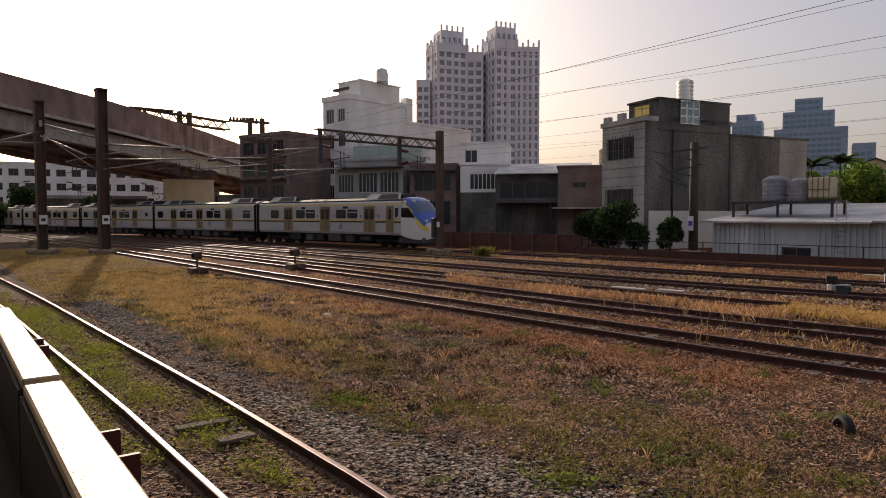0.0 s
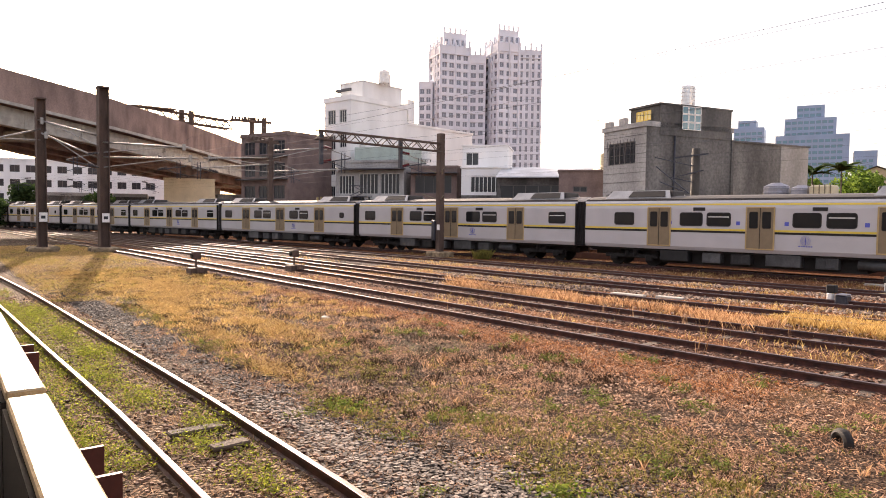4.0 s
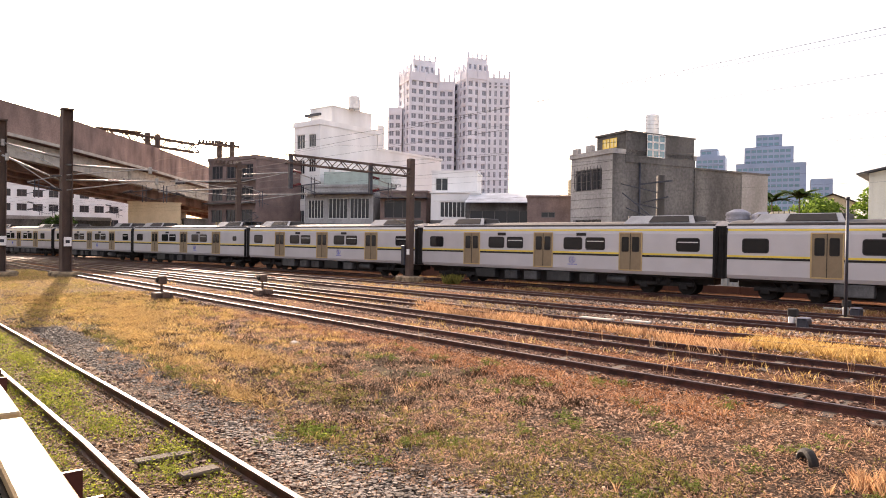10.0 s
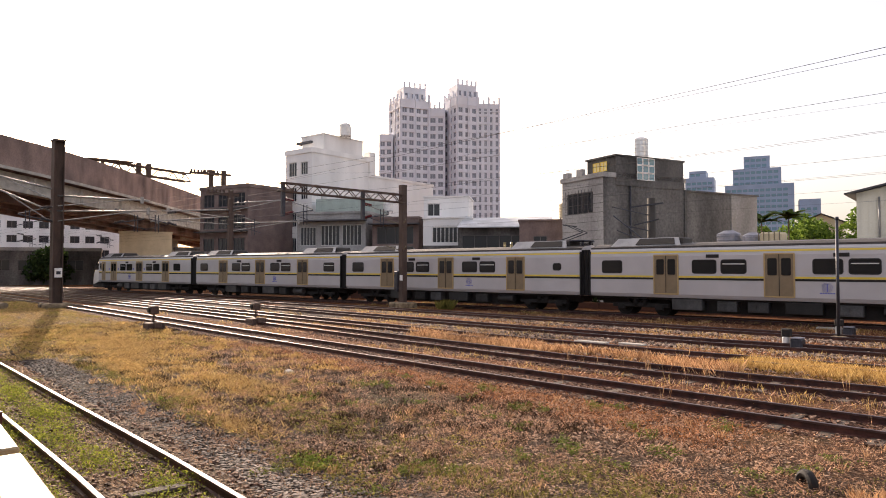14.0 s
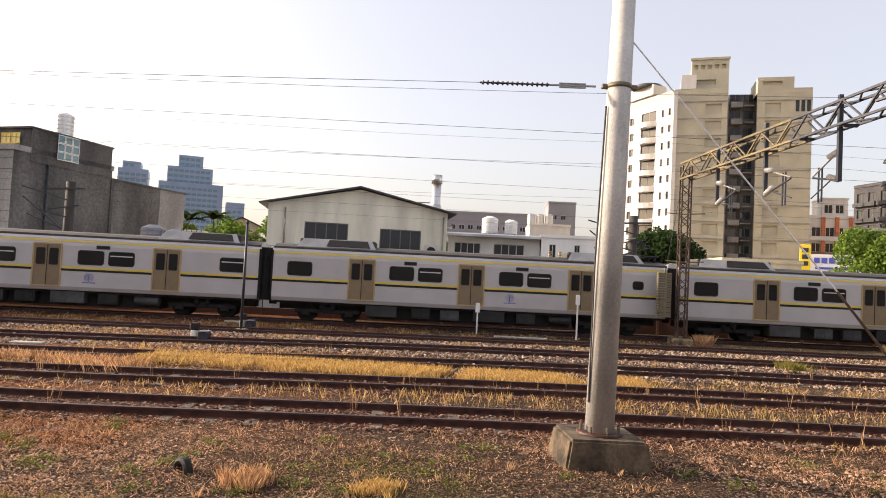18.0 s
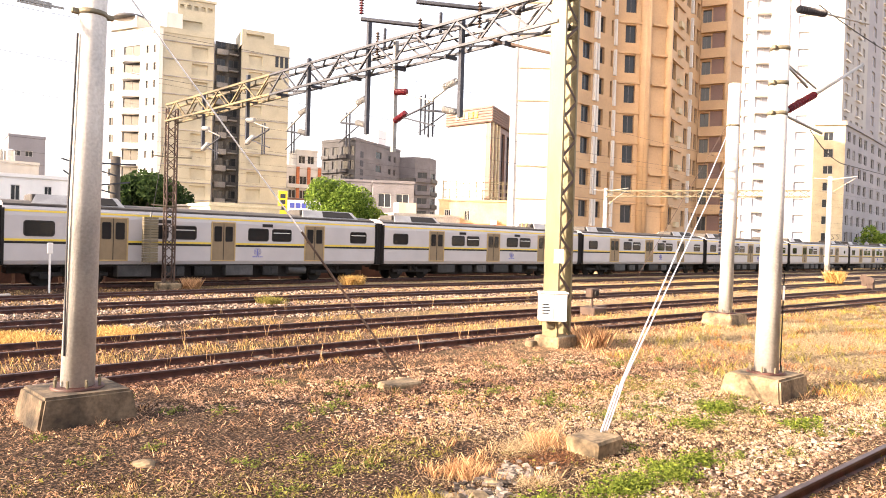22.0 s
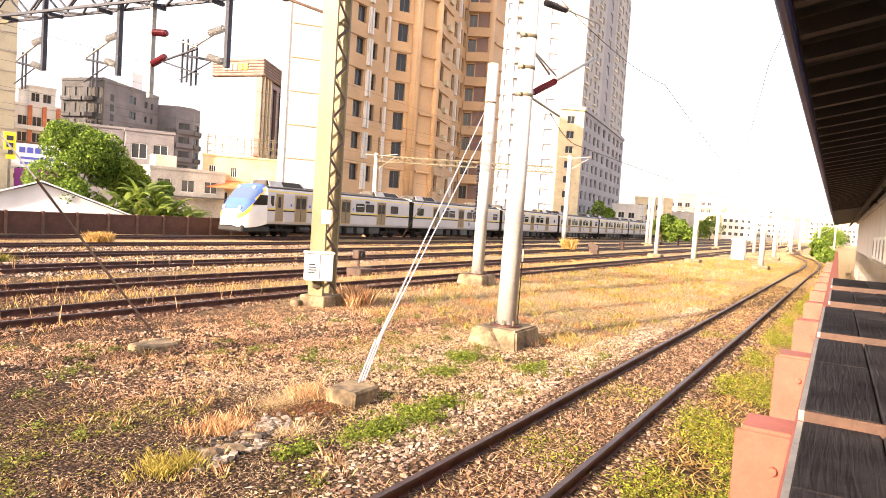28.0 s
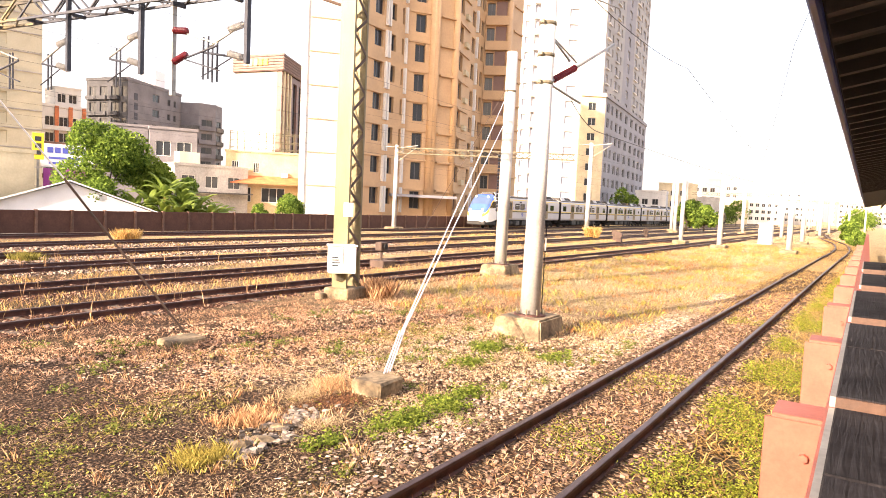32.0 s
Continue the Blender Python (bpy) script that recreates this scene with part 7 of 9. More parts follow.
# orange apartment block: pale blank wall, bays, a rounded pier and painted balcony recesses
t = thing("building", pose(47.4, 49.1, 0), "tall orange-tan tiled apartment block with a blank pale wall", "building", "apartment towers")
O_PTS = [(0, 0), (4.1, -3.5), (13.0, -3.0), (15.9, -4.8), (18.7, -5.9), (31.5, -1.9), (32.9, -4.7), (37.5, -4.3), (47, 11), (8.8, 9.1)]
OH = 36.5
OZ = [1.94 + 3.3 * j for j in range(11)]
sd = prism(t, O_PTS, OH, [PLASTER_WHITE] + [ORANGE_TILE] * 8 + [PLASTER_WHITE],
           {1: [o for z in OZ for o in ((0.5, z + 0.4, 1.7, z + 2.15), (2.8, z + 0.4, 4.3, z + 2.15), (5.6, z + 0.4, 6.6, z + 2.15), (7.75, z + 0.4, 8.15, z + 2.15))],
            2: [(0.9, z, 2.15, z + 1.95) for z in OZ],
            4: [o for z in OZ for o in ((1.0, z, 2.4, z + 1.9), (6.4, z, 7.8, z + 1.9), (9.2, z, 10.4, z + 1.9), (11.2, z, 12.6, z + 1.9))],
            5: [(0.15, z - 0.3, 1.2, z + 1.5) for z in OZ]},
           depth=0.35, frame_mat=WIN_FRAME_DARK, bars=1)
for z in OZ:
    on_wall(t, sd[0], 0.75, z + 1.88, 5.2, z + 2.0, 0.08, LEDGE_TAN, "joint_ledge", "thin tan ledge")
    for u in (4.65, 5.1, 8.25):
        on_wall(t, sd[1], u, z - 0.5, u + 0.28, z + 2.3, 0.28, PLASTER_WHITE, "white_fin", "white upright window fin")
    on_wall(t, sd[1], 0.3, z + 2.15, 4.5, z + 2.3, 0.15, ORANGE_TILE, "window_hood")
    on_wall(t, sd[2], 0.15, z + 2.1, sd[2][3] - 0.1, z + 2.28, 0.16, ORANGE_TILE, "window_hood")
    on_wall(t, sd[3], 0.6, z + 2.0, 2.5, z + 2.2, 0.35, ORANGE_TILE, "pier_ledge")
    on_wall(t, sd[4], 0.5, z + 2.0, 5.2, z + 2.2, 0.22, ORANGE_TILE, "window_hood")
    on_wall(t, sd[4], 3.0, z - 0.2, 4.4, z + 0.4, 0.35, CREAM, "cooling_ledge")
    on_wall(t, sd[4], 8.2, z - 0.4, 8.6, z + 2.3, 0.3, PLASTER_WHITE, "white_fin")
    on_wall(t, sd[5], 0.0, z - 1.5, 3.1, z - 0.3, 0.5, ORANGE_TILE, "balcony_front")
    # no real recess: a dark sheet on the wall gives the balcony's shade
    on_wall(t, sd[5], 1.35, z - 0.3, 2.95, z + 1.7, 0.03, BROWN_PANEL, "balcony_recess", "dark brown sheet standing for a balcony's shade")
    on_wall(t, sd[6], 1.6, z + 1.4, 4.5, z + 1.65, 0.2, ORANGE_TILE, "pier_ledge")
on_wall(t, sd[0], -0.05, 0, 0.5, OH, 0.14, PLASTER_WHITE, "corner_pier")
for i, u in ((3, -0.25), (3, 2.5), (5, 2.9), (2, 2.75)):
    bm = bmesh.new()
    tube(bm, (u + 0.3, 0, 0), (u + 0.3, 0, OH), 0.42, n=12)
    part("round_pier", bm, ORANGE_TILE, t, "rounded tiled pier").matrix_basis = pose(sd[i][0].x, sd[i][0].y, 0, 0, 0, sd[i][4])
on_wall(t, sd[2], -2.0, 3.2, 6.0, 3.5, 2.0, TOWER_GREY, "canopy_slab", "flat entrance canopy")

# pale residential tower; the long flank's shade is put into its tile colour
t = thing("building", pose(118.5, 62.6, 0), "tall pale residential tower, its flank coloured grey for shade", "building", "apartment towers")
TZ = [4.6 + 3.0 * j for j in range(19)]
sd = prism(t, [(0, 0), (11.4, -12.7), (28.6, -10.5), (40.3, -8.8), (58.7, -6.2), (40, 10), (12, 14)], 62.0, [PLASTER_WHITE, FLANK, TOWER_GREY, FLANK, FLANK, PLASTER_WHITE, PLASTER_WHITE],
           {0: [o for z in TZ for o in ((0.5, z, 1.4, z + 1.5), (2.4, z - 0.6, 4.8, z + 1.9), (9.4, z, 11.4, z + 1.6))],
            1: [o for z in TZ for o in ((1.5, z, 3.6, z + 1.8), (6.0, z, 7.0, z + 1.6), (9.5, z, 11.6, z + 1.8), (13.5, z, 15.0, z + 1.6))],
            2: [(4.2, z, 7.0, z + 1.9) for z in TZ],
            3: [o for z in TZ for o in ((1.4, z, 4.2, z + 1.9), (6.4, z, 8.4, z + 1.7), (11, z, 14, z + 1.9), (15.4, z, 17.4, z + 1.7))]}, depth=0.3, glass=WIN_FAR)
for z in TZ:
    on_wall(t, sd[0], 2.2, z - 1.1, 5.0, z - 0.1, 0.9, PLASTER_WHITE, "balcony_front")
    for u in (1.2, 9.2):
        on_wall(t, sd[1], u, z - 0.35, u + 2.7, z - 0.1, 0.35, PLASTER_WHITE, "window_ledge")
    on_wall(t, sd[3], 1.0, z - 0.35, 4.6, z - 0.1, 0.35, PLASTER_WHITE, "window_ledge")
# cream on the sunlit side, grey on the shaded sides, by colour alone
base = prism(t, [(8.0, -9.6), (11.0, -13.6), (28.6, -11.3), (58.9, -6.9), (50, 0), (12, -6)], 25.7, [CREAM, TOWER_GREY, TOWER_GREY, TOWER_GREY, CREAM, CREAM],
             {0: [(1.6, z, 3.2, z + 1.5) for z in TZ[:7]],
              1: [o for z in TZ[:7] for o in ((1.5, z, 3.6, z + 1.8), (5.4, z, 7.0, z + 1.8), (9.5, z, 12.0, z + 1.8), (13.6, z, 16.0, z + 1.8))],
              2: [o for z in TZ[:7] for o in ((1.5, z, 4.5, z + 1.8), (8.0, z, 11.0, z + 1.8), (14.5, z, 17.5, z + 1.8), (20, z, 23, z + 1.8), (25.5, z, 28.5, z + 1.8))]}, depth=0.3)
for k in (0, 1, 2):
    on_wall(t, base[k], 0, 25.3, base[k][3], 26.0, 0.3, CREAM if k == 0 else TOWER_GREY, "cornice")
    on_wall(t, base[k], 0, 3.4, base[k][3], 3.9, 0.4, CREAM if k == 0 else TOWER_GREY, "cornice")
for i, (x, y, w, h, dd) in enumerate(((168, 56, 9, 8, 8), (190, 55, 10, 11, 9), (215, 56, 12, 8, 9), (240, 58, 9, 15, 9), (270, 56, 11, 9, 9), (300, 62, 10, 17, 10), (330, 55, 14, 11, 10), (370, 60, 12, 16, 10), (410, 50, 16, 12, 12), (460, 60, 14, 20, 12), (440, 26, 16, 14, 12), (470, 10, 18, 11, 12), (520, 34, 20, 19, 12), (560, 18, 22, 16, 12), (500, -4, 18, 10, 12))):
    t = house(x, y, -78, "distant pale town block in haze", group="distant buildings")
    block(t, w, dd, h, (PLASTER_WHITE, CREAM, PLASTER_GREY)[i % 3], front=grid(0.7, 1.8, 1.5, 1.5, 2.5, 3.0, int((w - 0.5) / 2.5), max(1, int((h - 2) / 3))), parapet=0.4)

# twin residential tower with crenellated crown, and blue towers
t = thing("building", pose(-214, 148, 0, 0, 0, 50), "pale twin residential tower with stepped crenellated crowns", "building", "apartment towers")
T_WIN = dict(depth=0.35, glass=WIN_TOWER, frame_mat=TOWER_PINK, bars=1)
block(t, 5.4, 16, 55, TOWER_PINK, m=pose(0, 1.5, 0), front=grid(0.5, 3, 1.7, 1.9, 2.45, 3.15, 2, 16), **T_WIN)
block(t, 12.4, 12.2, 68, TOWER_PINK, m=pose(8.6, -3.0, 0, 0, 0, 25), front=grid(0.8, 3, 1.9, 1.9, 2.9, 3.15, 4, 20), left=grid(1.0, 3, 2.4, 1.9, 3.9, 3.15, 3, 20), **T_WIN)
block(t, 6.4, 12, 65.5, TOWER_PINK, m=pose(19.5, 2.4, 0), front=grid(0.4, 3, 2.2, 1.9, 2.9, 3.15, 2, 19), **T_WIN)
block(t, 9.2, 12.2, 69, TOWER_PINK, m=pose(30.4, -3.0, 0, 0, 0, 25), front=grid(0.6, 3, 1.8, 1.9, 3.0, 3.15, 3, 20), left=grid(1.0, 3, 2.4, 1.9, 3.9, 3.15, 3, 20), **T_WIN)
block(t, 9.0, 14, 67, TOWER_PINK, m=pose(38.5, 0.9, 0, 0, 0, 8), front=grid(0.5, 3, 1.0, 2.3, 2.25, 3.15, 4, 20), **T_WIN)
for x0, y0, a, w, z in ((8.6, -3.0, 25, 12.4, 68), (19.5, 2.4, 0, 6.4, 65.5), (30.4, -3.0, 25, 9.2, 69), (38.5, 0.9, 8, 9.0, 67), (3.5, 8.0, -65, 12.2, 68), (25.3, 8.0, -65, 12.2, 69)):
    n = int(w / 2.0)
    for i in range(n + 1):
        slab(t, i * (w - 0.7) / n, -0.15, z, i * (w - 0.7) / n + 0.7, 0.7, z + (2.6 if i % 2 == 0 else 1.4), TOWER_PINK, "crown_pinnacle").matrix_basis = pose(x0, y0, 0, 0, 0, a)
    slab(t, 0, -0.25, z - 3.3, w, 0.0, z - 2.9, TOWER_PINK, "cornice").matrix_basis = pose(x0, y0, 0, 0, 0, a)
    for u in (0.1, w * 0.5, w - 0.6):
        slab(t, u, -0.3, 3, u + 0.45, 0.0, z, TOWER_PINK, "pilaster").matrix_basis = pose(x0, y0, 0, 0, 0, a)
for x0, y0, w, z in ((9.6, 0.4, 9.5, 68), (30.6, 0.4, 8.5, 69)):
    crown = pose(x0, y0, 0, 0, 0, 25)
    block(t, w, 8, 5.6, TOWER_PINK, z0=z + 0.02, m=crown, front=grid(0.6, 1.2, 1.2, 2.0, 2.2, 3, 4, 1), **T_WIN)
    for i in range(5):
        slab(t, i * (w - 0.6) / 4, -0.1, z + 5.6, i * (w - 0.6) / 4 + 0.6, 0.5, z + 7.6, TOWER_PINK, "crown_pinnacle").matrix_basis = crown
for x, y, steps, wid in ((-181, 357, ((34, 48), (24, 57), (13, 64)), 34), (-199, 347, ((15, 53), (9, 57)), 15)):
    t = house(x, y, 24, "distant stepped blue glass tower", group="distant buildings")
    for w, h in steps:
        block(t, w, 16, h, BLUE_CURTAIN, m=pose((wid - w) / 2 + (0 if w == wid else -1), 0.2 * (wid - w), 0), front=grid(0.7, h - (25 if w == wid else 9), 2.2, 1.5, 2.8, 3.0, int((w - 1) / 2.8), 8 if w == wid else 3), frame_mat=WIN_FRAME_DARK, glass=WIN_BLUE, bars=0)
t = house(-148, 372, 24, "distant blue glass annex tower", group="distant buildings")
block(t, 10, 14, 39, BLUE_CURTAIN, front=grid(0.8, 18, 1.8, 1.5, 2.8, 3.0, 3, 6), frame_mat=WIN_FRAME_DARK, glass=WIN_BLUE, bars=0)
t = gable_shed(-45, 113, 20, 6, 7, 9.8, 11.2, CREAM, DARK_ROOF, "small hillside house with a hipped roof", front=[(2.5, 7.6, 4.0, 9.0)], group="distant buildings")

# ---- flyover on the left ----
t = thing("flyover", Matrix(), "grey concrete road flyover that ramps down across the tracks", "flyover", kind="structure")
FAR = 1.65  # the bridge stands well beyond the columns: its shadow stays behind them


def far_off(x, y, z):
    return (x * FAR, y * FAR, 2.6 + (z - 2.6) * FAR)


deck = [far_off(*p) for p in ((-44, -45, 10.9), (-46, -14, 10.7), (-49.9, 3.1, 10.5), (-52.6, 10.0, 9.7), (-59, 17.0, 9.3), (-68.5, 25.3, 8.95), (-82, 36.6, 8.4), (-110, 58, 7.0))]
v, f = sweep(deck, [(0.0, -1.65), (0.0, 1.65), (0.3, 1.65), (0.3, 0.4), (15.7, 0.4), (15.7, 1.65), (16.0, 1.65), (16.0, -1.65), (14.2, -2.0), (2.0, -2.0)])
BRIDGE_BROWN = mat("stained_brown_parapet", (0.16, 0.105, 0.09), 0.9, 0, 0.35, 0.5, 8, 0.1, (0.26, 0.18, 0.15), streak=0.4)
placed("deck", raw("deck", v, f), BRIDGE_BROWN, t, "brown stained deck with parapets")
for o in (1.65, 6.0, 10.3, 14.4):
    low = -3.9 if o == 1.65 else -4.5
    v, f = sweep(deck, [(o - 0.6, low), (o - 0.6, -1.95), (o + 0.6, -1.95), (o + 0.6, low)])
    # inner girders take the parapet brown: shade under the deck put into colour
    placed("girder", raw("girder", v, f), CONCRETE if o == 1.65 else BRIDGE_BROWN, t, "pale concrete edge girder" if o == 1.65 else "inner girder browned for the underside's shade")
for p, q in zip(deck, deck[1:]):
    p, q = Vector(p), Vector(q)
    n = max(2, int((q - p).length / 5.8))
    side = Vector((-(q - p).y, (q - p).x, 0)).normalized()
    for i in range(n):
        c = p.lerp(q, (i + 0.5) / n) + side * 0.98
        bm = bmesh.new()
        strut(bm, c + Vector((0, 0, -3.85)), c + Vector((0, 0, -2.0)), 0.26)
        part("girder_rib", bm, CONCRETE, t)
v, f = sweep(deck, [(-0.2, -1.9), (-0.2, -1.57), (0.0, -1.57), (0.0, -1.9)])
placed("drip_edge", raw("drip_edge", v, f), CONCRETE, t)
for x, y, z in (far_off(-55.5, 2.2, 7.4), far_off(-80.8, 26.5, 5.8), far_off(-100, 54, 4.7)):
    bm = bmesh.new()
    tube(bm, (0, 0, -0.1), (0, 0, z), 0.9, n=20)
    part("pier", bm, CONCRETE, t, "round concrete pier").matrix_basis = pose(x, y, 0)
    part("crosshead", boxes((-1.1, -6.0, z - 0.05, 1.1, 6.0, z + 1.0), bevel=0.1), CONCRETE, t).matrix_basis = pose(x, y, 0, 0, 0, -40)
# a low railing only where the ramp comes down
bm = bmesh.new()
for p, q in zip(deck[5:], deck[6:]):
    p, q = Vector(p), Vector(q)
    n = max(2, int((q - p).length / 2.0))
    for i in range(n):
        c = p.lerp(q, i / n)
        strut(bm, c + Vector((-0.1, 0, 1.6)), c + Vector((-0.1, 0, 2.6)), 0.11)
    strut(bm, p + Vector((-0.1, 0, 2.6)), q + Vector((-0.1, 0, 2.6)), 0.13)
part("railing", bm, RUST_BEAM, t, "rusty parapet railing")
for x, y, w, h in ((-175, -40, 26, 6), (-180, -8, 22, 8), (-170, 14, 18, 6.5)):
    t = house(x, y, 85, "low dark shed beyond the flyover", group="distant buildings")
    block(t, w, 10, h, PLASTER_DARK, front=grid(1, 2, 2, 1.6, 3.6, 3.2, int(w / 3.6) - 1, 1), parapet=0.3)
t = house(-168, 8, 78, "pale office block beyond the flyover", group="distant buildings")
block(t, 34, 12, 13.5, PLASTER_BRIGHT, front=grid(1, 2, 1.8, 1.5, 2.9, 3.0, 11, 4), parapet=0.4, frame_mat=WIN_FRAME_DARK)
t = house(-107, 27.3, 74, "tan wall of a low building under the flyover", group="distant buildings")
block(t, 7.3, 8, 7.9, CREAM, parapet=0.2)
t = house(-105, 34.8, 74, "dark shuttered shed under the flyover", group="distant buildings")
block(t, 12, 6, 5.6, PLASTER_DARK, front=grid(0.6, 2.6, 1.6, 1.4, 2.6, 3, 4, 1), parapet=0.2, frame_mat=WIN_FRAME_DARK)
t = house(-118, 12, 76, "dark low workshop with a pale roof edge beyond the flyover", group="distant buildings")
block(t, 15, 8, 5.2, PLASTER_DARK, front=grid(0.8, 2.2, 2.2, 1.6, 3.2, 3, 4, 1), parapet=0.5, cap=PLASTER_GREY, frame_mat=WIN_FRAME_DARK)

# ---- fence along the main line ----
FENCE = smooth_line([(-60, 30.5), (-45, 32.2), (-31, 34.0), (-14.4, 36.6), (0, 37.9), (15.5, 38.6), (36, 39.8), (57, 40.8), (94, 42.4), (150, 44.5)], 1.0)
ft = thing("boundary_fence", Matrix(), "brown concrete panel fence with posts along the railway", "fence", kind="structure")
step = 0
acc = 0.0
pm = from_bm("fence_panel", boxes((-1.0, -0.04, 0.0, 1.0, 0.04, 1.15), (-1.0, -0.07, 1.15, 1.0, 0.07, 1.25)), FENCE_BROWN)
pp = from_bm("fence_post", boxes((-0.07, -0.12, -0.05, 0.07, 0.09, 1.3), bevel=0.015), FENCE_POST)
FL = [(p[0], p[1]) for p in FENCE]
low = from_bm("low_panel", boxes((-1.0, -0.08, 0.0, 1.0, 0.08, 0.42)), FENCE_BROWN)
rail_mesh = from_bm("top_rail", boxes((-1.0, -0.02, 0.95, 1.0, 0.02, 0.99)), DARK_STEEL)
slim = from_bm("rail_post", boxes((-0.025, -0.025, 0.4, 0.025, 0.025, 1.0)), DARK_STEEL)
x = -58.0
while x < 110:
    y, a = on_line(FL, x)
    y2, _ = on_line(FL, x + 1.0)
    a = math.degrees(a)
    if -32 < x < -6:
        placed("low_panel", low, None, ft, m=pose(x + 1.0, y2, 0, 0, 0, a))
        placed("top_rail", rail_mesh, None, ft, m=pose(x + 1.0, y2, 0, 0, 0, a))
        placed("rail_post", slim, None, ft, m=pose(x, y, 0, 0, 0, a))
    else:
        placed("fence_post", pp, None, ft, m=pose(x, y - 0.02, 0, 0, 0, a))
        placed("fence_panel", pm, None, ft, m=pose(x + 1.0, y2, 0, 0, 0, a))
    x += 2.0


# wooden utility poles just behind the fence
for x, y, h, r, side in ((-24.2, 37.9, 7.1, 0.3, -1), (8.9, 40.3, 6.8, 0.3, 1)):
    t = thing("utility_pole", pose(x, y, 0), "grey utility pole with angled brackets and insulators", "pole", "utility poles")
    part("shaft", tube(bmesh.new(), (0, 0, 0), (0, 0, h), r, r * 0.85, n=14), POLE_DARK, t)
    bm = bmesh.new()
    strut(bm, (-1.3, -0.25, h - 0.5), (1.0, -0.25, h - 0.4), 0.1)
    strut(bm, (-1.1, -0.25, h - 1.7), (0.7, -0.25, h - 1.4), 0.08)
    part("crossarm", bm, DARK_STEEL, t)
    bm = bmesh.new()
    for k in range(2):
        strut(bm, (-2.6 + k * 0.3, -0.4, h - 1.0 - k * 1.0), (-0.2, -0.3, h - 2.8), 0.07)
        strut(bm, (-2.7 + k, -0.4, h - 0.4 - k * 1.3), (0, -0.3, h - 1.1 - k), 0.07)
    part("bracket", bm, DARK_STEEL, t)
    part("label_sheet", boxes((-0.18, -r - 0.02, 1.6, 0.18, -r + 0.02, 2.5)), SIGN_WHITE, t, "white sheet with blue bars")
    part("label_bar", boxes((-0.14, -r - 0.03, 1.9, 0.14, -r - 0.02, 2.2)), SIGN_BLUE, t)
    part("plinth", boxes((-0.7, -0.5, 0, 0.7, 0.5, 0.35), bevel=0.05), BLOCK, t)


# ---- platform side: tables, steel edge, canopy ----
t = thing("platform", Matrix(), "raised concrete platform along the siding", "platform", kind="structure")
part("slab", boxes((-60, -9, 0.0, 60, -0.25, 0.95), bevel=0.03), CONCRETE, t)
SKEW = pose(0, -0.25, 0, 0, 0, 1.45)
edge = thing("steel_edge_beam", SKEW, "red oxide steel edge beam with bolted bracket plates", "steel beam")
part("web", boxes((0.8, 0.03, 1.30, 60, 0.055, 1.70)), RED_STEEL, edge)
part("top_flange", boxes((0.8, -0.08, 1.70, 60, 0.10, 1.725)), RED_STEEL, edge)
for i, x in enumerate((3.9, 6.5, 9.4, 12.2, 15.0, 18, 21, 24, 28, 32, 36)):
    out = 0.385
    part("bracket_plate", boxes((x, 0.056, 0.15, x + 0.02, out, 1.54), bevel=0.004), RED_STEEL, edge)
    part("cap_plate", boxes((x + 0.02, 0.056, 1.52, x + 0.32, out - 0.03, 1.56), bevel=0.004), RED_STEEL, edge)
    if i < 6:
        for by, bz in ((0.12, 1.40), (0.12, 1.18), (0.19, 1.36)):
            bm = bmesh.new()
            tube(bm, (x - 0.035, by, bz), (x, by, bz), 0.022, n=6)
            part("bolt", bm, RED_STEEL, edge)
    part("stanchion", boxes((x, -0.1, 0.0, x + 0.12, 0.03, 1.30)), RED_STEEL, edge)


def plank_table(x0, x1, y0, rows, label, name="plank_table", z=1.80):
    t = thing(name, SKEW @ pose(x0, y0, 0), label, "table", "plank tables along the edge")
    w, n = 0.285, rows
    for j in range(n):
        cuts = [0, (x1 - x0) * (0.62 if j % 2 else 0.55), x1 - x0]
        for a, b in zip(cuts, cuts[1:]):
            part("board", boxes((a + 0.006, -(j + 1) * w + 0.008, z - 0.045, b - 0.006, -j * w, z + random.uniform(-0.003, 0.003)), bevel=0.006), WOOD_BOARD, t)
    part("edge_strip", boxes((0, 0.0, z - 0.05, x1 - x0, 0.022, z - 0.005)), GALV, t, "grey metal edge strip")
    part("end_rail", boxes((-0.012, -n * w, z - 0.09, 0.004, 0, z - 0.004)), BOARD_END, t, "brown end rail")
    for x in (0.25, x1 - x0 - 0.3):
        for y in (-0.12, -n * w + 0.1):
            part("leg", boxes((x, y - 0.04, 0.95, x + 0.07, y + 0.04, z - 0.05)), RED_STEEL, t)
    return t


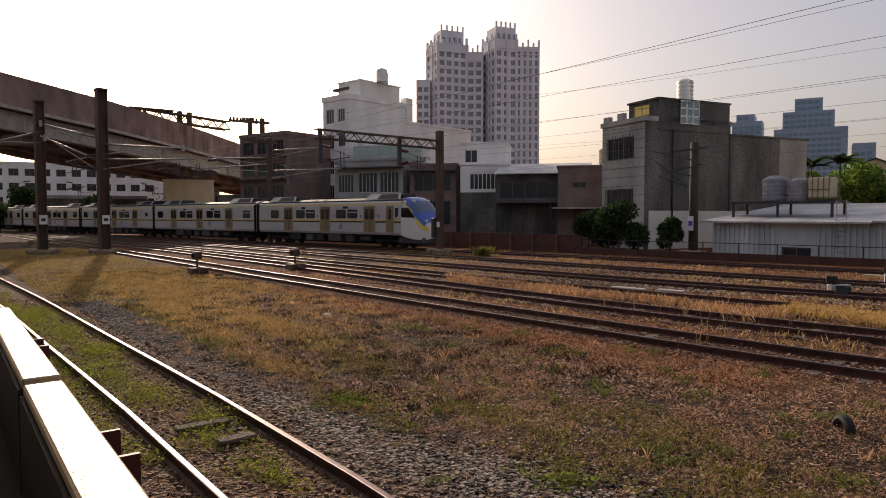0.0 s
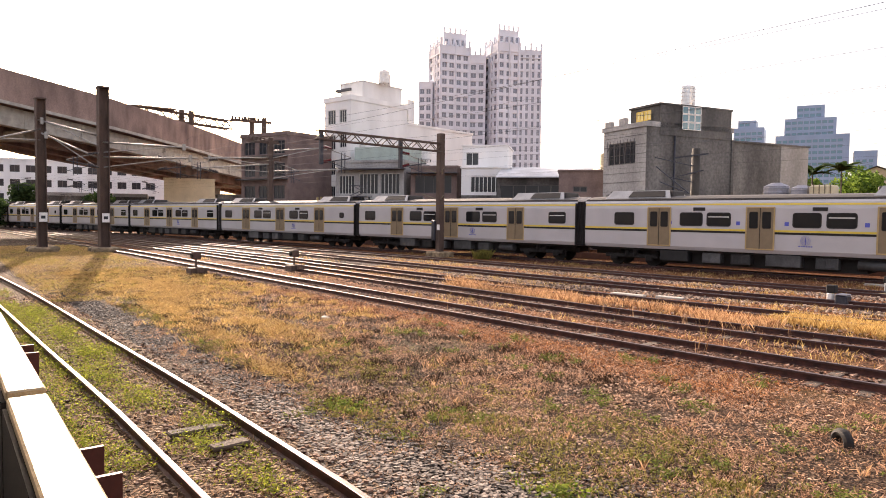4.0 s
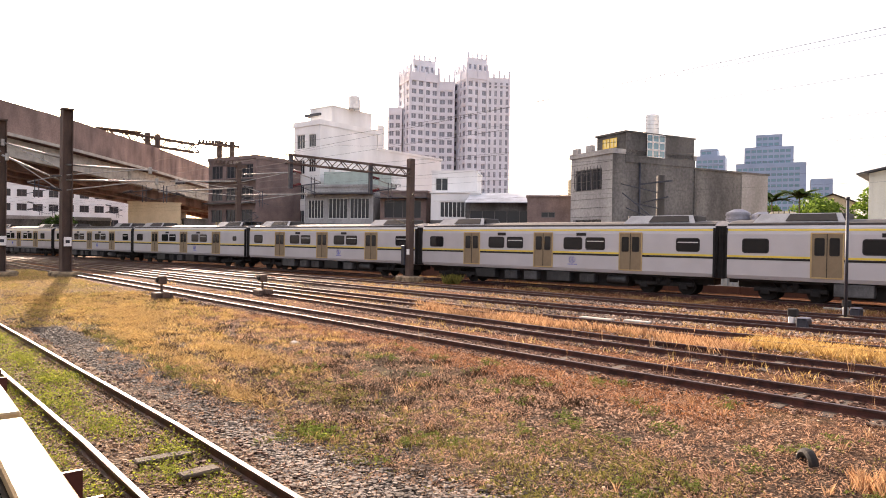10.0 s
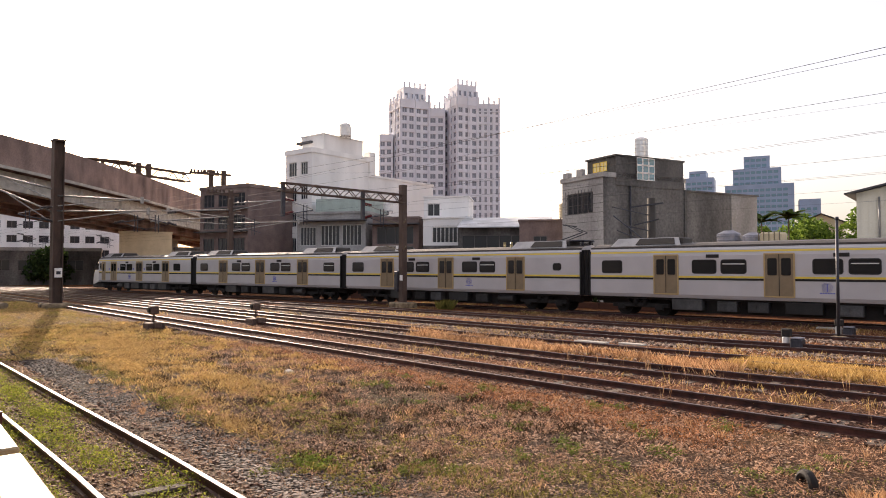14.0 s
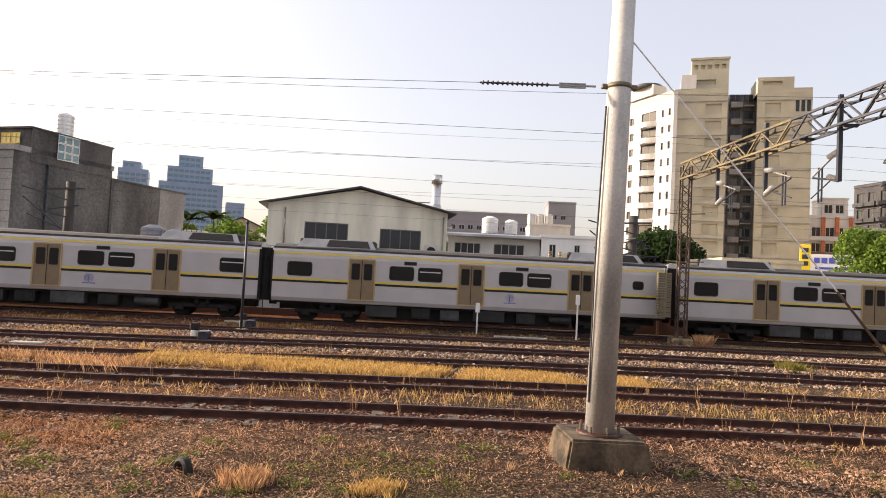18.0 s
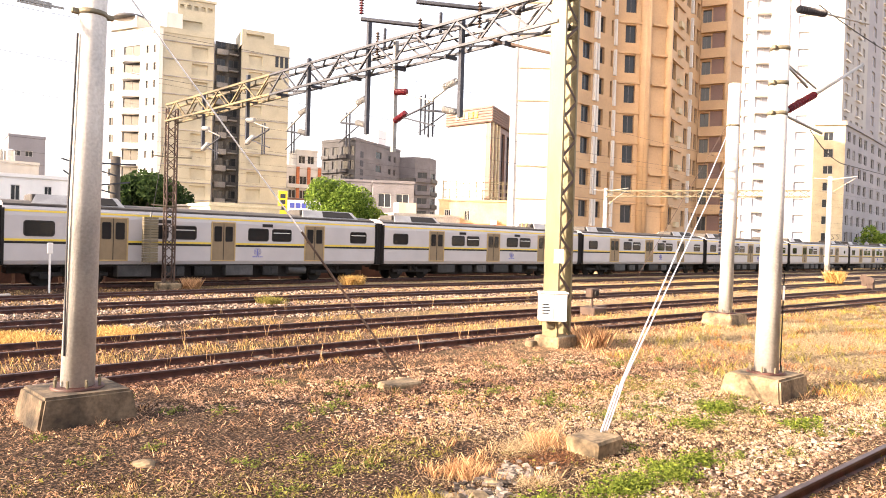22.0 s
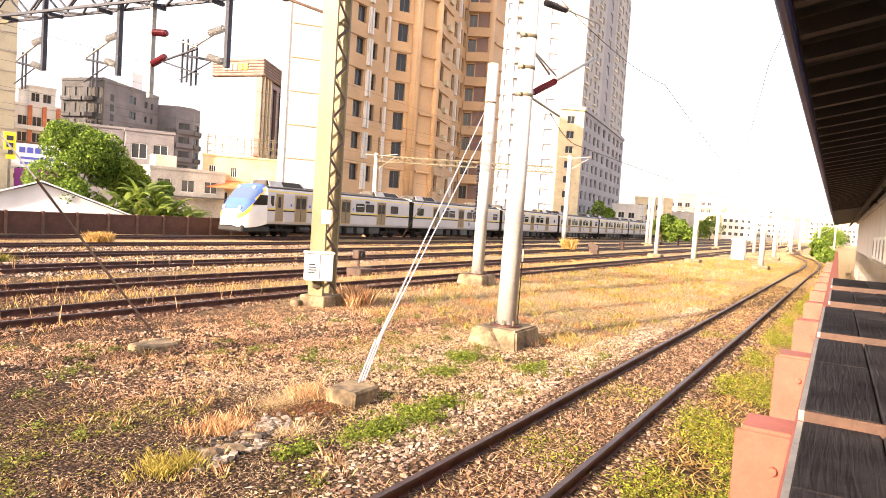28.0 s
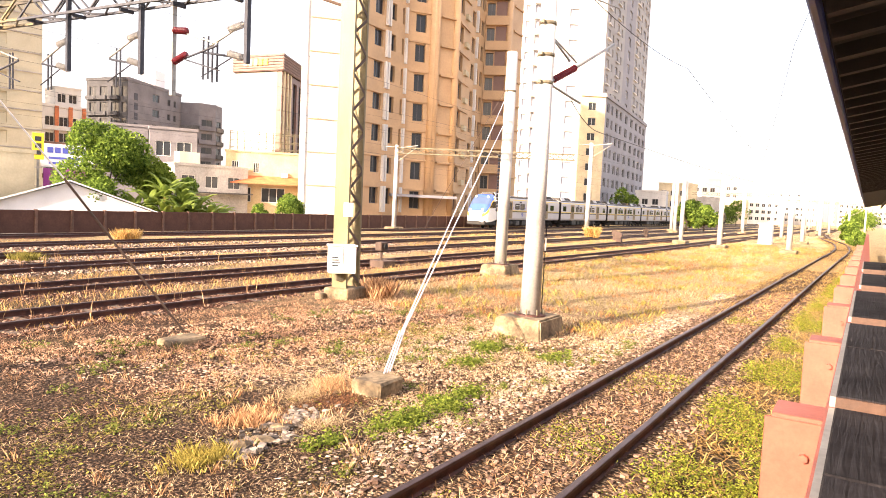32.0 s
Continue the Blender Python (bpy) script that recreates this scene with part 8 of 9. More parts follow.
def board_mat():
    """Brushed dark boards: raised grain along the length."""
    m = mat("brushed_dark_boards", (0.007, 0.006, 0.007), 0.6, 0, 0.4, 2, 30, 0.0, (0.024, 0.022, 0.024), per_object=0.25)
    t = m.node_tree
    co = t.nodes.new("ShaderNodeTexCoord")
    mp = t.nodes.new("ShaderNodeMapping")
    mp.inputs["Scale"].default_value = (1.0, 16.0, 1.0)
    w = t.nodes.new("ShaderNodeTexNoise")
    w.inputs["Scale"].default_value, w.inputs["Detail"].default_value, w.inputs["Distortion"].default_value = 3.2, 3, 0.6
    t.links.new(co.outputs["Object"], mp.inputs["Vector"])
    t.links.new(mp.outputs["Vector"], w.inputs["Vector"])
    t.nodes["Principled BSDF"].inputs["Specular IOR Level"].default_value = 0.03
    bp = t.nodes.new("ShaderNodeBump")
    bp.inputs["Strength"].default_value, bp.inputs["Distance"].default_value = 0.9, 0.012
    t.links.new(w.outputs["Fac"], bp.inputs["Height"])
    t.links.new(bp.outputs["Normal"], t.nodes["Principled BSDF"].inputs["Normal"])
    return m


WOOD_BOARD = board_mat()
BOARD_END = mat("brown_board_end", (0.07, 0.034, 0.02), 0.6, 0, 0.3, 3, 30, 0.2)
plank_table(1.3, 3.26, 0.06, 4, "brushed black timber table top on red steel legs")
plank_table(3.3, 5.75, 0.06, 4, "worn glossy dark timber table top on red steel legs", z=1.84)
plank_table(6.5, 9.0, 0.06, 4, "dark timber table top on red steel legs")
plank_table(9.9, 12.2, 0.02, 4, "dark timber table top on red steel legs")
plank_table(13.4, 16.0, 0.02, 4, "dark timber table top on red steel legs")

# narrow rail on the other side: sunlight in its colour, black sheets for shade
rail = thing("timber_rail", Matrix(), "narrow sunlit timber rail over black shade sheets", "rail")
for x0, x1, dz in ((-3.40, -0.9, 0.0), (-6.2, -3.46, 0.012)):
    part("board", boxes((x0, 0.345, 1.80 + dz, x1, 0.495, 1.845 + dz), bevel=0.008), WOOD_PALE, rail, "cracked pale board")
    part("steel_side", boxes((x0, 0.33, 1.2, x1, 0.355, 1.80 + dz)), BLACK, rail, "black sheet standing for the shaded side")
    part("steel_side", boxes((x0, 0.47, 1.62, x1, 0.485, 1.80 + dz)), BLACK, rail, "black sheet standing for the shaded side")
for x in (-2.95, -2.62, -5.4, -5.1):
    part("bracket", boxes((x, 0.49, 1.46, x + 0.02, 0.63, 1.72)), BRACKET_RED, rail, "dark red bracket plate")
# added black sheet: the shade behind and below the rail
part("inner_shelf", boxes((-6.2, -0.35, 1.30, -0.9, 0.33, 1.36)), BLACK, rail, "black sheet standing for shade below the rail")

# canopy
can = thing("platform_canopy", SKEW, "dark timber platform canopy with exposed rafters and a blue gutter", "canopy", kind="structure")
v = [(-40, 0.42, 4.15), (80, 0.42, 4.15), (80, -6.5, 5.6), (-40, -6.5, 5.6)]
verts = v + [(x, y, z + 0.08) for x, y, z in v]
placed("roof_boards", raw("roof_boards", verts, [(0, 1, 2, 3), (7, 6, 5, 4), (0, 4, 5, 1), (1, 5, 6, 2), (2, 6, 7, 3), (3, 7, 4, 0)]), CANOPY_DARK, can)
part("gutter", boxes((-40, 0.40, 4.07, 80, 0.48, 4.18), bevel=0.02), CANOPY_BLUE, can, "blue painted gutter")
# rafter brown, lowered the same way for the shade below the roof
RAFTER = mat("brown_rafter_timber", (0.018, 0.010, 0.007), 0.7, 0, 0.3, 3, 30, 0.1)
for i in range(62):
    x = -8 + i * 0.75
    bm = bmesh.new()
    strut(bm, (x, 0.36, 4.06), (x, -6.4, 5.48), 0.12, 0.12)
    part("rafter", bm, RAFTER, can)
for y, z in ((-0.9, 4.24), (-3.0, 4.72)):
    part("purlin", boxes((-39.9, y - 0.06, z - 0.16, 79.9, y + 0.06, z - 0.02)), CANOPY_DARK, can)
for x in (-14, -7, 7.5, 14.5, 21.5, 28.5):
    part("post", boxes((x, -3.1, 0.95, x + 0.16, -2.94, 4.7)), CANOPY_DARK, can)
for x in (4.5, 8.5, 12.5, 16.5, 20.5):
    lp = thing("tube_lamp", SKEW @ pose(x, -1.5, 4.12), "grey tube lamp fitting under the canopy", "lamp", "lamps under the canopy")
    part("housing", boxes((-0.08, -0.65, 0, 0.08, 0.65, 0.08), bevel=0.02), GALV, lp)
    part("tube", tube(bmesh.new(), (0, -0.6, -0.03), (0, 0.6, -0.03), 0.018, n=8), TANK_GREY, lp)
    for y in (-0.45, 0.45):
        part("hanger", boxes((-0.01, y - 0.01, 0.08, 0.01, y + 0.01, 0.36 - 0.2 * y)), DARK_STEEL, lp)
for x in (7.5, 14.5, 21.5, 28.5):
    bm = bmesh.new()
    strut(bm, (x + 0.08, -2.95, 3.3), (x + 0.08, -0.9, 4.1), 0.09, 0.07)
    part("post_brace", bm, CANOPY_DARK, can, "diagonal timber brace")
st = thing("station_building", Matrix(), "grey-white platform building with wall-mounted cooling units", "building", kind="structure")
st.matrix_basis = SKEW
part("wall", boxes((17.2, -9, 0.0, 60, -1.25, 3.95)), PLASTER_WHITE, st)
part("dado", boxes((17.18, -1.28, 0.95, 60, -1.25, 1.9)), CREAM, st)
part("beam", boxes((17.15, -1.6, 3.95, 60, -1.1, 4.1)), GALV, st, "pale steel beam over the wall")
part("back_wall", boxes((-40, -9.2, 0.0, 17.2, -9.0, 6.0)), PLASTER_GREY, st)
for x in (18.4, 20.0, 21.6, 23.6):
    cu = thing("cooling_unit", SKEW @ pose(x, -1.25, 2.1), "white wall-mounted outdoor cooling unit", "cooling unit", "cooling units")
    part("case", boxes((0, 0, 0, 0.9, 0.32, 0.65), bevel=0.02), WHITE_PAINT, cu)
    part("fan", tube(bmesh.new(), (0.32, 0.325, 0.33), (0.32, 0.335, 0.33), 0.24, n=16), TANK_GREY, cu)
    part("bracket", boxes((0.05, 0, -0.08, 0.1, 0.3, 0.0), (0.8, 0, -0.08, 0.85, 0.3, 0.0)), GALV, cu)


# ---- signals, boxes and litter in the yard ----
def point_lamp(x, y, label="dark low point indicator on a concrete base"):
    t = thing("point_indicator", pose(x, y, 0), label, "point indicator", "point indicators")
    part("stem", tube(bmesh.new(), (0, 0, 0.1), (0, 0, 0.7), 0.05, n=8), RUST_BEAM, t)
    part("head", boxes((-0.22, -0.16, 0.66, 0.22, 0.16, 1.0), bevel=0.03), RUST_BEAM, t)
    part("lamp", tube(bmesh.new(), (0, -0.17, 0.83), (0, -0.24, 0.83), 0.1, n=12), BLACK, t)
    part("base", boxes((-0.3, -0.35, -0.05, 0.45, 0.35, 0.3), (0.3, -0.12, 0.1, 0.75, 0.12, 0.35), bevel=0.03), RUST_BEAM, t)


for x, y in ((-29.4, 13.4), (-29.8, 9.0), (20.2, 16.1)):
    point_lamp(x, y)
for x, y in ((-9.5, 22.9), (-9.9, 28.6)):
    t = thing("point_machine", pose(x, y, 0), "point machine with white painted posts", "point machine", "point machines")
    part("white_post", boxes((-0.28, -0.1, 0, -0.1, 0.1, 0.36), bevel=0.03), WHITE_PAINT, t)
    part("case", boxes((0.0, -0.2, 0, 0.36, 0.2, 0.32), bevel=0.04), DARK_STEEL, t)
    part("lamp_head", boxes((-0.3, -0.12, 0.36, -0.02, 0.12, 0.62), bevel=0.03), BLACK, t)
    part("lid", boxes((0.02, -0.22, 0.32, 0.34, 0.22, 0.36), bevel=0.02), TANK_GREY, t)
for x, y, h in ((0.0, 31.6, 1.5), (4.6, 31.5, 2.1), (5.5, 30.9, 0.9)):
    t = thing("marker_post", pose(x, y, 0), "slim white marker post beside the main track", "marker post", "marker posts")
    part("post", boxes((-0.035, -0.035, 0, 0.035, 0.035, h)), WHITE_PAINT if h > 1 else CONCRETE, t)
    part("plate", boxes((-0.1, -0.05, h - 0.45, 0.1, -0.03, h), bevel=0.01), WHITE_PAINT, t)
for x, y in ((53.5, 18.2), (59, 20.5), (73, 22)):
    t = thing("yard_stub", pose(x, y, 0), "short dark signal stub in dry grass", "signal stub", "signal stubs")
    part("stub", boxes((-0.2, -0.2, 0, 0.2, 0.2, 0.8), bevel=0.05), RUST_BEAM, t)
    part("disc", tube(bmesh.new(), (-0.22, 0, 0.7), (-0.28, 0, 0.7), 0.28, n=14), RUST_BEAM, t)
t = thing("relay_cabinet", pose(73.5, 10.2, 0), "white relay cabinet among line poles", "cabinet")
part("case", boxes((-0.6, -0.6, 0.1, 0.6, 0.6, 2.0), bevel=0.04), WHITE_PAINT, t)
part("roof", boxes((-0.7, -0.7, 2.0, 0.7, 0.7, 2.12), bevel=0.03), WHITE_PAINT, t)
part("plinth", boxes((-0.65, -0.65, -0.05, 0.65, 0.65, 0.1)), CONCRETE, t)

# half-buried tyre
bm = bmesh.new()
R, r = 0.125, 0.05
ring = []
for i in range(24):
    a = 2 * math.pi * i / 24
    ring.append([bm.verts.new(((R + r * math.cos(b)) * math.cos(a), r * 1.2 * math.sin(b), (R + r * math.cos(b)) * math.sin(a))) for b in (k * math.pi / 4 for k in range(8))])
for i in range(24):
    for k in range(8):
        bm.faces.new((ring[i][k], ring[(i + 1) % 24][k], ring[(i + 1) % 24][(k + 1) % 8], ring[i][(k + 1) % 8]))
ty = part("old_tyre", bm, BLACK)
ty.matrix_basis = pose(-3.46, 8.55, 0.035, 0, 8, -35)
tagged(ty, "small black tyre standing half buried in grass", "tyre")


def rock(x, y, s, label, material=None, flat=0.5, seed=0):
    bm = bmesh.new()
    bmesh.ops.create_icosphere(bm, subdivisions=2, radius=1)
    for v in bm.verts:
        v.co *= 1 + 0.3 * noise.noise(v.co * 1.7 + Vector((seed, x, y)))
        v.co.z *= flat
    bmesh.ops.scale(bm, vec=(s, s * 0.75, s), verts=bm.verts)
    ob = part("stone", bm, material or BLOCK)
    ob.matrix_basis = pose(x, y, s * flat * 0.4, 0, 0, random.uniform(0, 360))
    tagged(ob, label, "stone", "loose stones in the yard")


for x, y, s, l, mm in ((-15.3, 7.85, 0.16, "pale flat rock in dry grass", CONCRETE), (1.6, 6.8, 0.14, "smooth round brown stone on the ground", BLOCK), (2.24, 7.78, 0.15, "pale flat stone half buried in earth", BLOCK),
                      (-1.6, 6.4, 0.12, "pale chip of broken concrete", CONCRETE), (4.7, 5.0, 0.15, "grey broken stone in a straw heap", BLOCK), (5.1, 5.2, 0.12, "grey broken stone in a straw heap", BLOCK), (5.6, 5.3, 0.1, "grey broken stone in a straw heap", BLOCK),
                      (4.45, 5.05, 0.16, "pale broken stone in a straw heap", BLOCK), (5.9, 5.0, 0.09, "grey broken stone in a straw heap", BLOCK), (-1.0, 7.9, 0.09, "pale chip of broken concrete", CONCRETE), (-11.5, 9.2, 0.08, "white pebble in the dry grass", CONCRETE)):
    rock(x, y, s, l, mm, 0.45, s * 90)
for x, y, w, a in ((-8.07, 2.5, 0.65, 95), (-7.35, 2.65, 0.45, 100)):
    ob = part("plank_piece", boxes((-w / 2, -0.08, 0.0, w / 2, 0.08, 0.05), bevel=0.015), SLEEPER)
    ob.matrix_basis = pose(x, y, 0.05, 3, 2, a)
    tagged(ob, "weathered piece of plank lying between the rails", "plank", "loose planks between the rails")
for x, y, w, a in ((-14.5, 18.9, 1.2, 8), (-13.2, 19.4, 0.9, 10), (2.0, 30.8, 2.4, 5), (-11, 31, 1.5, 8), (16.6, 36.9, 2.2, 2)):
    ob = part("cover_slab", boxes((-w / 2, -0.16, 0.0, w / 2, 0.16, 0.09), bevel=0.02), CONCRETE)
    ob.matrix_basis = pose(x, y, 0.0, 0, 0, a)
    tagged(ob, "pale concrete cable cover slab between tracks", "cover slab", "cable covers")


# ---- plants and loose stones ----
def blades(name, spots, hmin, hmax, width, material, label, lean=0.5, per=7, spread=0.12):
    """Tufts of thin blades at the spots."""
    rng = np.random.default_rng(len(name) * 7 + len(spots))
    n = len(spots) * per
    c = np.repeat(np.array(spots, float), per, axis=0)
    c = c + rng.normal(0, spread, (n, 2))
    a = rng.uniform(0, 2 * np.pi, n)
    h = rng.uniform(hmin, hmax, n)
    b = rng.uniform(0, 2 * np.pi, n)
    l = rng.uniform(0.1, lean, n) * h
    w = width * rng.uniform(0.6, 1.4, n)
    v = np.zeros((n, 4, 3))
    dx, dy = np.cos(a) * w, np.sin(a) * w
    v[:, 0] = np.stack([c[:, 0] - dx, c[:, 1] - dy, np.full(n, -0.03)], -1)
    v[:, 1] = np.stack([c[:, 0] + dx, c[:, 1] + dy, np.full(n, -0.03)], -1)
    v[:, 2] = np.stack([c[:, 0] + dx * 0.7 + np.cos(b) * l * 0.5, c[:, 1] + dy * 0.7 + np.sin(b) * l * 0.5, h * 0.6], -1)
    v[:, 3] = np.stack([c[:, 0] + np.cos(b) * l, c[:, 1] + np.sin(b) * l, h], -1)
    k = np.arange(n)[:, None] * 4
    f = np.concatenate([k + [0, 1, 2], k + [0, 2, 3]])
    me = bpy.data.meshes.new(name)
    me.from_pydata(v.reshape(-1, 3).tolist(), [], f.tolist())
    me.materials.append(material)
    me.update()
    ob = new(name, me)
    return tagged(ob, label, "grass", kind="stuff")


def flat_blades(name, spots, lmin, lmax, width, material, label, per=4, spread=0.07):
    """Straw that lies nearly flat."""
    rng = np.random.default_rng(len(spots) + 5)
    n = len(spots) * per
    c = np.repeat(np.array(spots, float), per, axis=0) + rng.normal(0, spread, (n, 2))
    a, up = rng.uniform(0, 2 * np.pi, n), rng.uniform(0.02, 0.65, n)
    L, w = rng.uniform(lmin, lmax, n), width * rng.uniform(0.6, 1.6, n)
    z = rng.uniform(0.0, 0.04, n)
    dx, dy = np.cos(a) * L, np.sin(a) * L
    ox, oy = -np.sin(a) * w, np.cos(a) * w
    e = z + np.sin(up) * L
    v = np.stack([np.stack([c[:, 0] - ox, c[:, 1] - oy, z], -1), np.stack([c[:, 0] + ox, c[:, 1] + oy, z], -1),
                  np.stack([c[:, 0] + dx + ox * 0.4, c[:, 1] + dy + oy * 0.4, e], -1), np.stack([c[:, 0] + dx - ox * 0.4, c[:, 1] + dy - oy * 0.4, e], -1)], 1)
    me = bpy.data.meshes.new(name)
    me.from_pydata(v.reshape(-1, 3).tolist(), [], np.arange(n * 4).reshape(n, 4).tolist())
    me.materials.append(material)
    me.update()
    return tagged(new(name, me), label, "grass", kind="stuff")


def weed_leaves(name, spots, r, h, size, material, label, per=12):
    """Low leafy clumps."""
    rng = np.random.default_rng(len(spots) + 9)
    n = len(spots) * per
    c = np.repeat(np.array(spots, float), per, axis=0)
    tall = np.repeat(rng.uniform(0.4, 1.3, len(spots)), per)
    pos = np.concatenate([c + rng.normal(0, r * 0.6, (n, 2)), (rng.uniform(0.02, 1, n) * h * tall)[:, None]], 1)
    a = rng.normal(0, 1, (n, 3))
    a[:, 2] = np.abs(a[:, 2]) * 0.5
    a /= np.linalg.norm(a, axis=1)[:, None]
    b = np.cross(a, rng.normal(0, 1, (n, 3)) * (0.4, 0.4, 1.0))
    b /= np.linalg.norm(b, axis=1)[:, None]
    s = size * rng.uniform(0.5, 1.5, n)[:, None]
    v = np.stack([pos - a * s, pos + b * s * 0.5, pos + a * s, pos - b * s * 0.5], 1)
    me = bpy.data.meshes.new(name)
    me.from_pydata(v.reshape(-1, 3).tolist(), [], np.arange(n * 4).reshape(n, 4).tolist())
    me.materials.append(material)
    me.update()
    return tagged(new(name, me), label, "weeds", kind="stuff")


def stones(name, spots, smin, smax, material, label):
    """Loose stones: chipped uneven blocks."""
    rng = np.random.default_rng(len(spots) + 11)
    n = len(spots)
    c = np.array(spots, float)
    base = np.array([(-1, -1, -1), (1, -1, -1), (1, 1, -1), (-1, 1, -1), (-1, -1, 1), (1, -1, 1), (1, 1, 1), (-1, 1, 1)], float) * 0.6
    s = rng.uniform(smin, smax, n)
    v = base[None] * (s[:, None, None] * rng.uniform(0.5, 1.2, (n, 8, 3)))
    a = rng.uniform(0, 2 * np.pi, n)
    x = v[..., 0] * np.cos(a)[:, None] - v[..., 1] * np.sin(a)[:, None]
    y = v[..., 0] * np.sin(a)[:, None] + v[..., 1] * np.cos(a)[:, None]
    z = v[..., 2] * 0.7 + (s * 0.25)[:, None] + c[:, 2:3]
    v = np.stack([x + c[:, 0:1], y + c[:, 1:2], z], -1)
    f0 = np.array([(4, 5, 6, 7), (0, 1, 5, 4), (1, 2, 6, 5), (2, 3, 7, 6), (3, 0, 4, 7)])
    f = (f0[None] + (np.arange(n) * 8)[:, None, None]).reshape(-1, 4)
    me = bpy.data.meshes.new(name)
    me.from_pydata(v.reshape(-1, 3).tolist(), [], f.tolist())
    me.materials.append(material)
    me.update()
    return tagged(new(name, me), label, "gravel", kind="stuff")


RNG = np.random.default_rng(4)


def field(n, x0, x1, y0, y1, power=1.0):
    """Spots in a stretch of the plan, thicker near y0."""
    u, v = RNG.uniform(x0, x1, n), RNG.uniform(0, 1, n) ** power
    return np.stack([u, y0 + v * (y1 - y0)], -1)


def where(p, scale, lo, seed=0.0):
    return np.array([noise.noise(Vector((x * scale, y * scale, seed))) > lo for x, y in p])


def clear_of(p, keys, gap=0.62):
    ok = np.ones(len(p), bool)
    for k in keys:
        line = np.array(LINES[k][0])
        yy = np.interp(p[:, 0], line[:, 0], line[:, 1])
        ok &= np.abs(p[:, 1] - yy) > gap
    return ok


def near_line(key, n, x0, x1, w, z=0.03):
    line = np.array(LINES[key][0])
    x = RNG.uniform(x0, x1, n)
    d = RNG.uniform(-w, w, n)
    x, d = x[np.abs(np.abs(d) - 0.566) > 0.13], d[np.abs(np.abs(d) - 0.566) > 0.13]
    return np.stack([x, np.interp(x, line[:, 0], line[:, 1]) + d, np.full(len(x), z)], -1)


ALL = tuple(TRACKS)


def spots_in(n, *ellipses):
    """Spots inside soft ellipses (x, y, rx, ry)."""
    out = []
    w = np.array([e[2] * e[3] for e in ellipses])
    for e, k in zip(ellipses, (n * w / w.sum()).astype(int)):
        out.append(RNG.normal(0, 0.5, (k, 2)) * (e[2], e[3]) + (e[0], e[1]))
    return np.concatenate(out)


def lifted(p, z=0.0):
    return np.concatenate([p, np.full((len(p), 1), z)], 1)


# matted litter: fine near the platform, coarser farther off
p = field(56000, -14, 14, 3.2, 7.2)
p = p[clear_of(p, ("siding",), 0.75)]
p = p[where(p, 0.35, -0.6, 1.0) & where(p, 2.6, 0.0, 4.0)]
mixed_side = p[:, 0] + RNG.normal(0, 1.5, len(p)) > 2.0
flat_blades("dry_litter", p[~mixed_side], 0.02, 0.075, 0.0028, LITTER, "matted dry grass and leaf litter over the yard", 3)
flat_blades("pale_litter", p[mixed_side], 0.02, 0.07, 0.0026, LITTER_PALE, "matted pale grass under the concrete poles", 3)
p = field(42000, -24, 16, 6.8, 12.2)
p = p[clear_of(p, ("a",), 0.85)]
flat_blades("coarse_litter", p[where(p, 0.3, -0.6, 1.0) & where(p, 2.0, -0.04, 4.0)], 0.03, 0.10, 0.0048, LITTER, "matted pinkish dry grass over the yard", 3, 0.08)
p = field(15000, -60, -22, 2.6, 9.0)
flat_blades("far_litter", p[clear_of(p, ("siding", "a"), 0.8)], 0.06, 0.2, 0.008, GOLD, "matted golden grass below the flyover", 4)
p = field(3200, -60, -22, 2.6, 9.0)
weed_leaves("far_clumps", p[clear_of(p, ("siding", "a"), 0.8) & where(p, 0.4, -0.05, 15.0)], 0.14, 0.1, 0.03, OLIVE_GOLD, "olive clumps in golden grass below the flyover", 10)
# uneven golden tussocks with dark stems, from the flyover to the first poles
p = field(3600, -34, -10, 4.0, 9.6)
p = p[clear_of(p, ("siding", "a"), 0.9) & where(p, 1.3, 0.02, 41.0) & (p[:, 0] + RNG.normal(0, 2.0, len(p)) < -14.5)]
blades("golden_tussocks", p, 0.04, 0.14, 0.0025, GOLD, "uneven golden tussocks over the far yard", 0.9, 14, 0.09)
p = field(5200, -34, -7, 4.0, 9.6)
p = p[clear_of(p, ("siding", "a"), 0.9) & where(p, 1.5, 0.08, 51.0)]
# added dark blades deepen the gaps as shade would
blades("dark_stems", p, 0.03, 0.11, 0.003, STEM_DARK, "dark stems standing for shaded gaps between golden tussocks", 0.9, 14, 0.08)
p = field(2200, -34, -7, 4.0, 8.0)
p = p[clear_of(p, ("siding", "a"), 0.9) & where(p, 0.8, 0.12, 61.0)]
weed_leaves("low_clumps", p, 0.08, 0.08, 0.016, OLIVE_GOLD, "yellow-green low clumps in golden grass", 14)
# tussocks with dark gaps between them
p = field(15000, -16, 15, 3.4, 7.5)
p = p[clear_of(p, ("siding",), 0.85) & where(p, 0.5, -0.1)]
pale_side = p[:, 0] + RNG.normal(0, 1.2, len(p)) > 1.0
q = p[~pale_side]
weed_leaves("dry_clumps", q[where(q, 3.2, -0.12, 7.0)], 0.035, 0.05, 0.0085, LITTER, "crumbled dry clumps of leaf and stem over the yard", 18)
q = p[pale_side]
weed_leaves("pale_clumps", q[where(q, 3.2, -0.3, 7.0)], 0.04, 0.045, 0.0085, LITTER_PALE, "crumbled pale clumps of straw under the poles", 26)
p = field(13000, -26, 16, 7.0, 11.8)
p = p[clear_of(p, ("a",), 0.9) & where(p, 0.4, -0.1)]
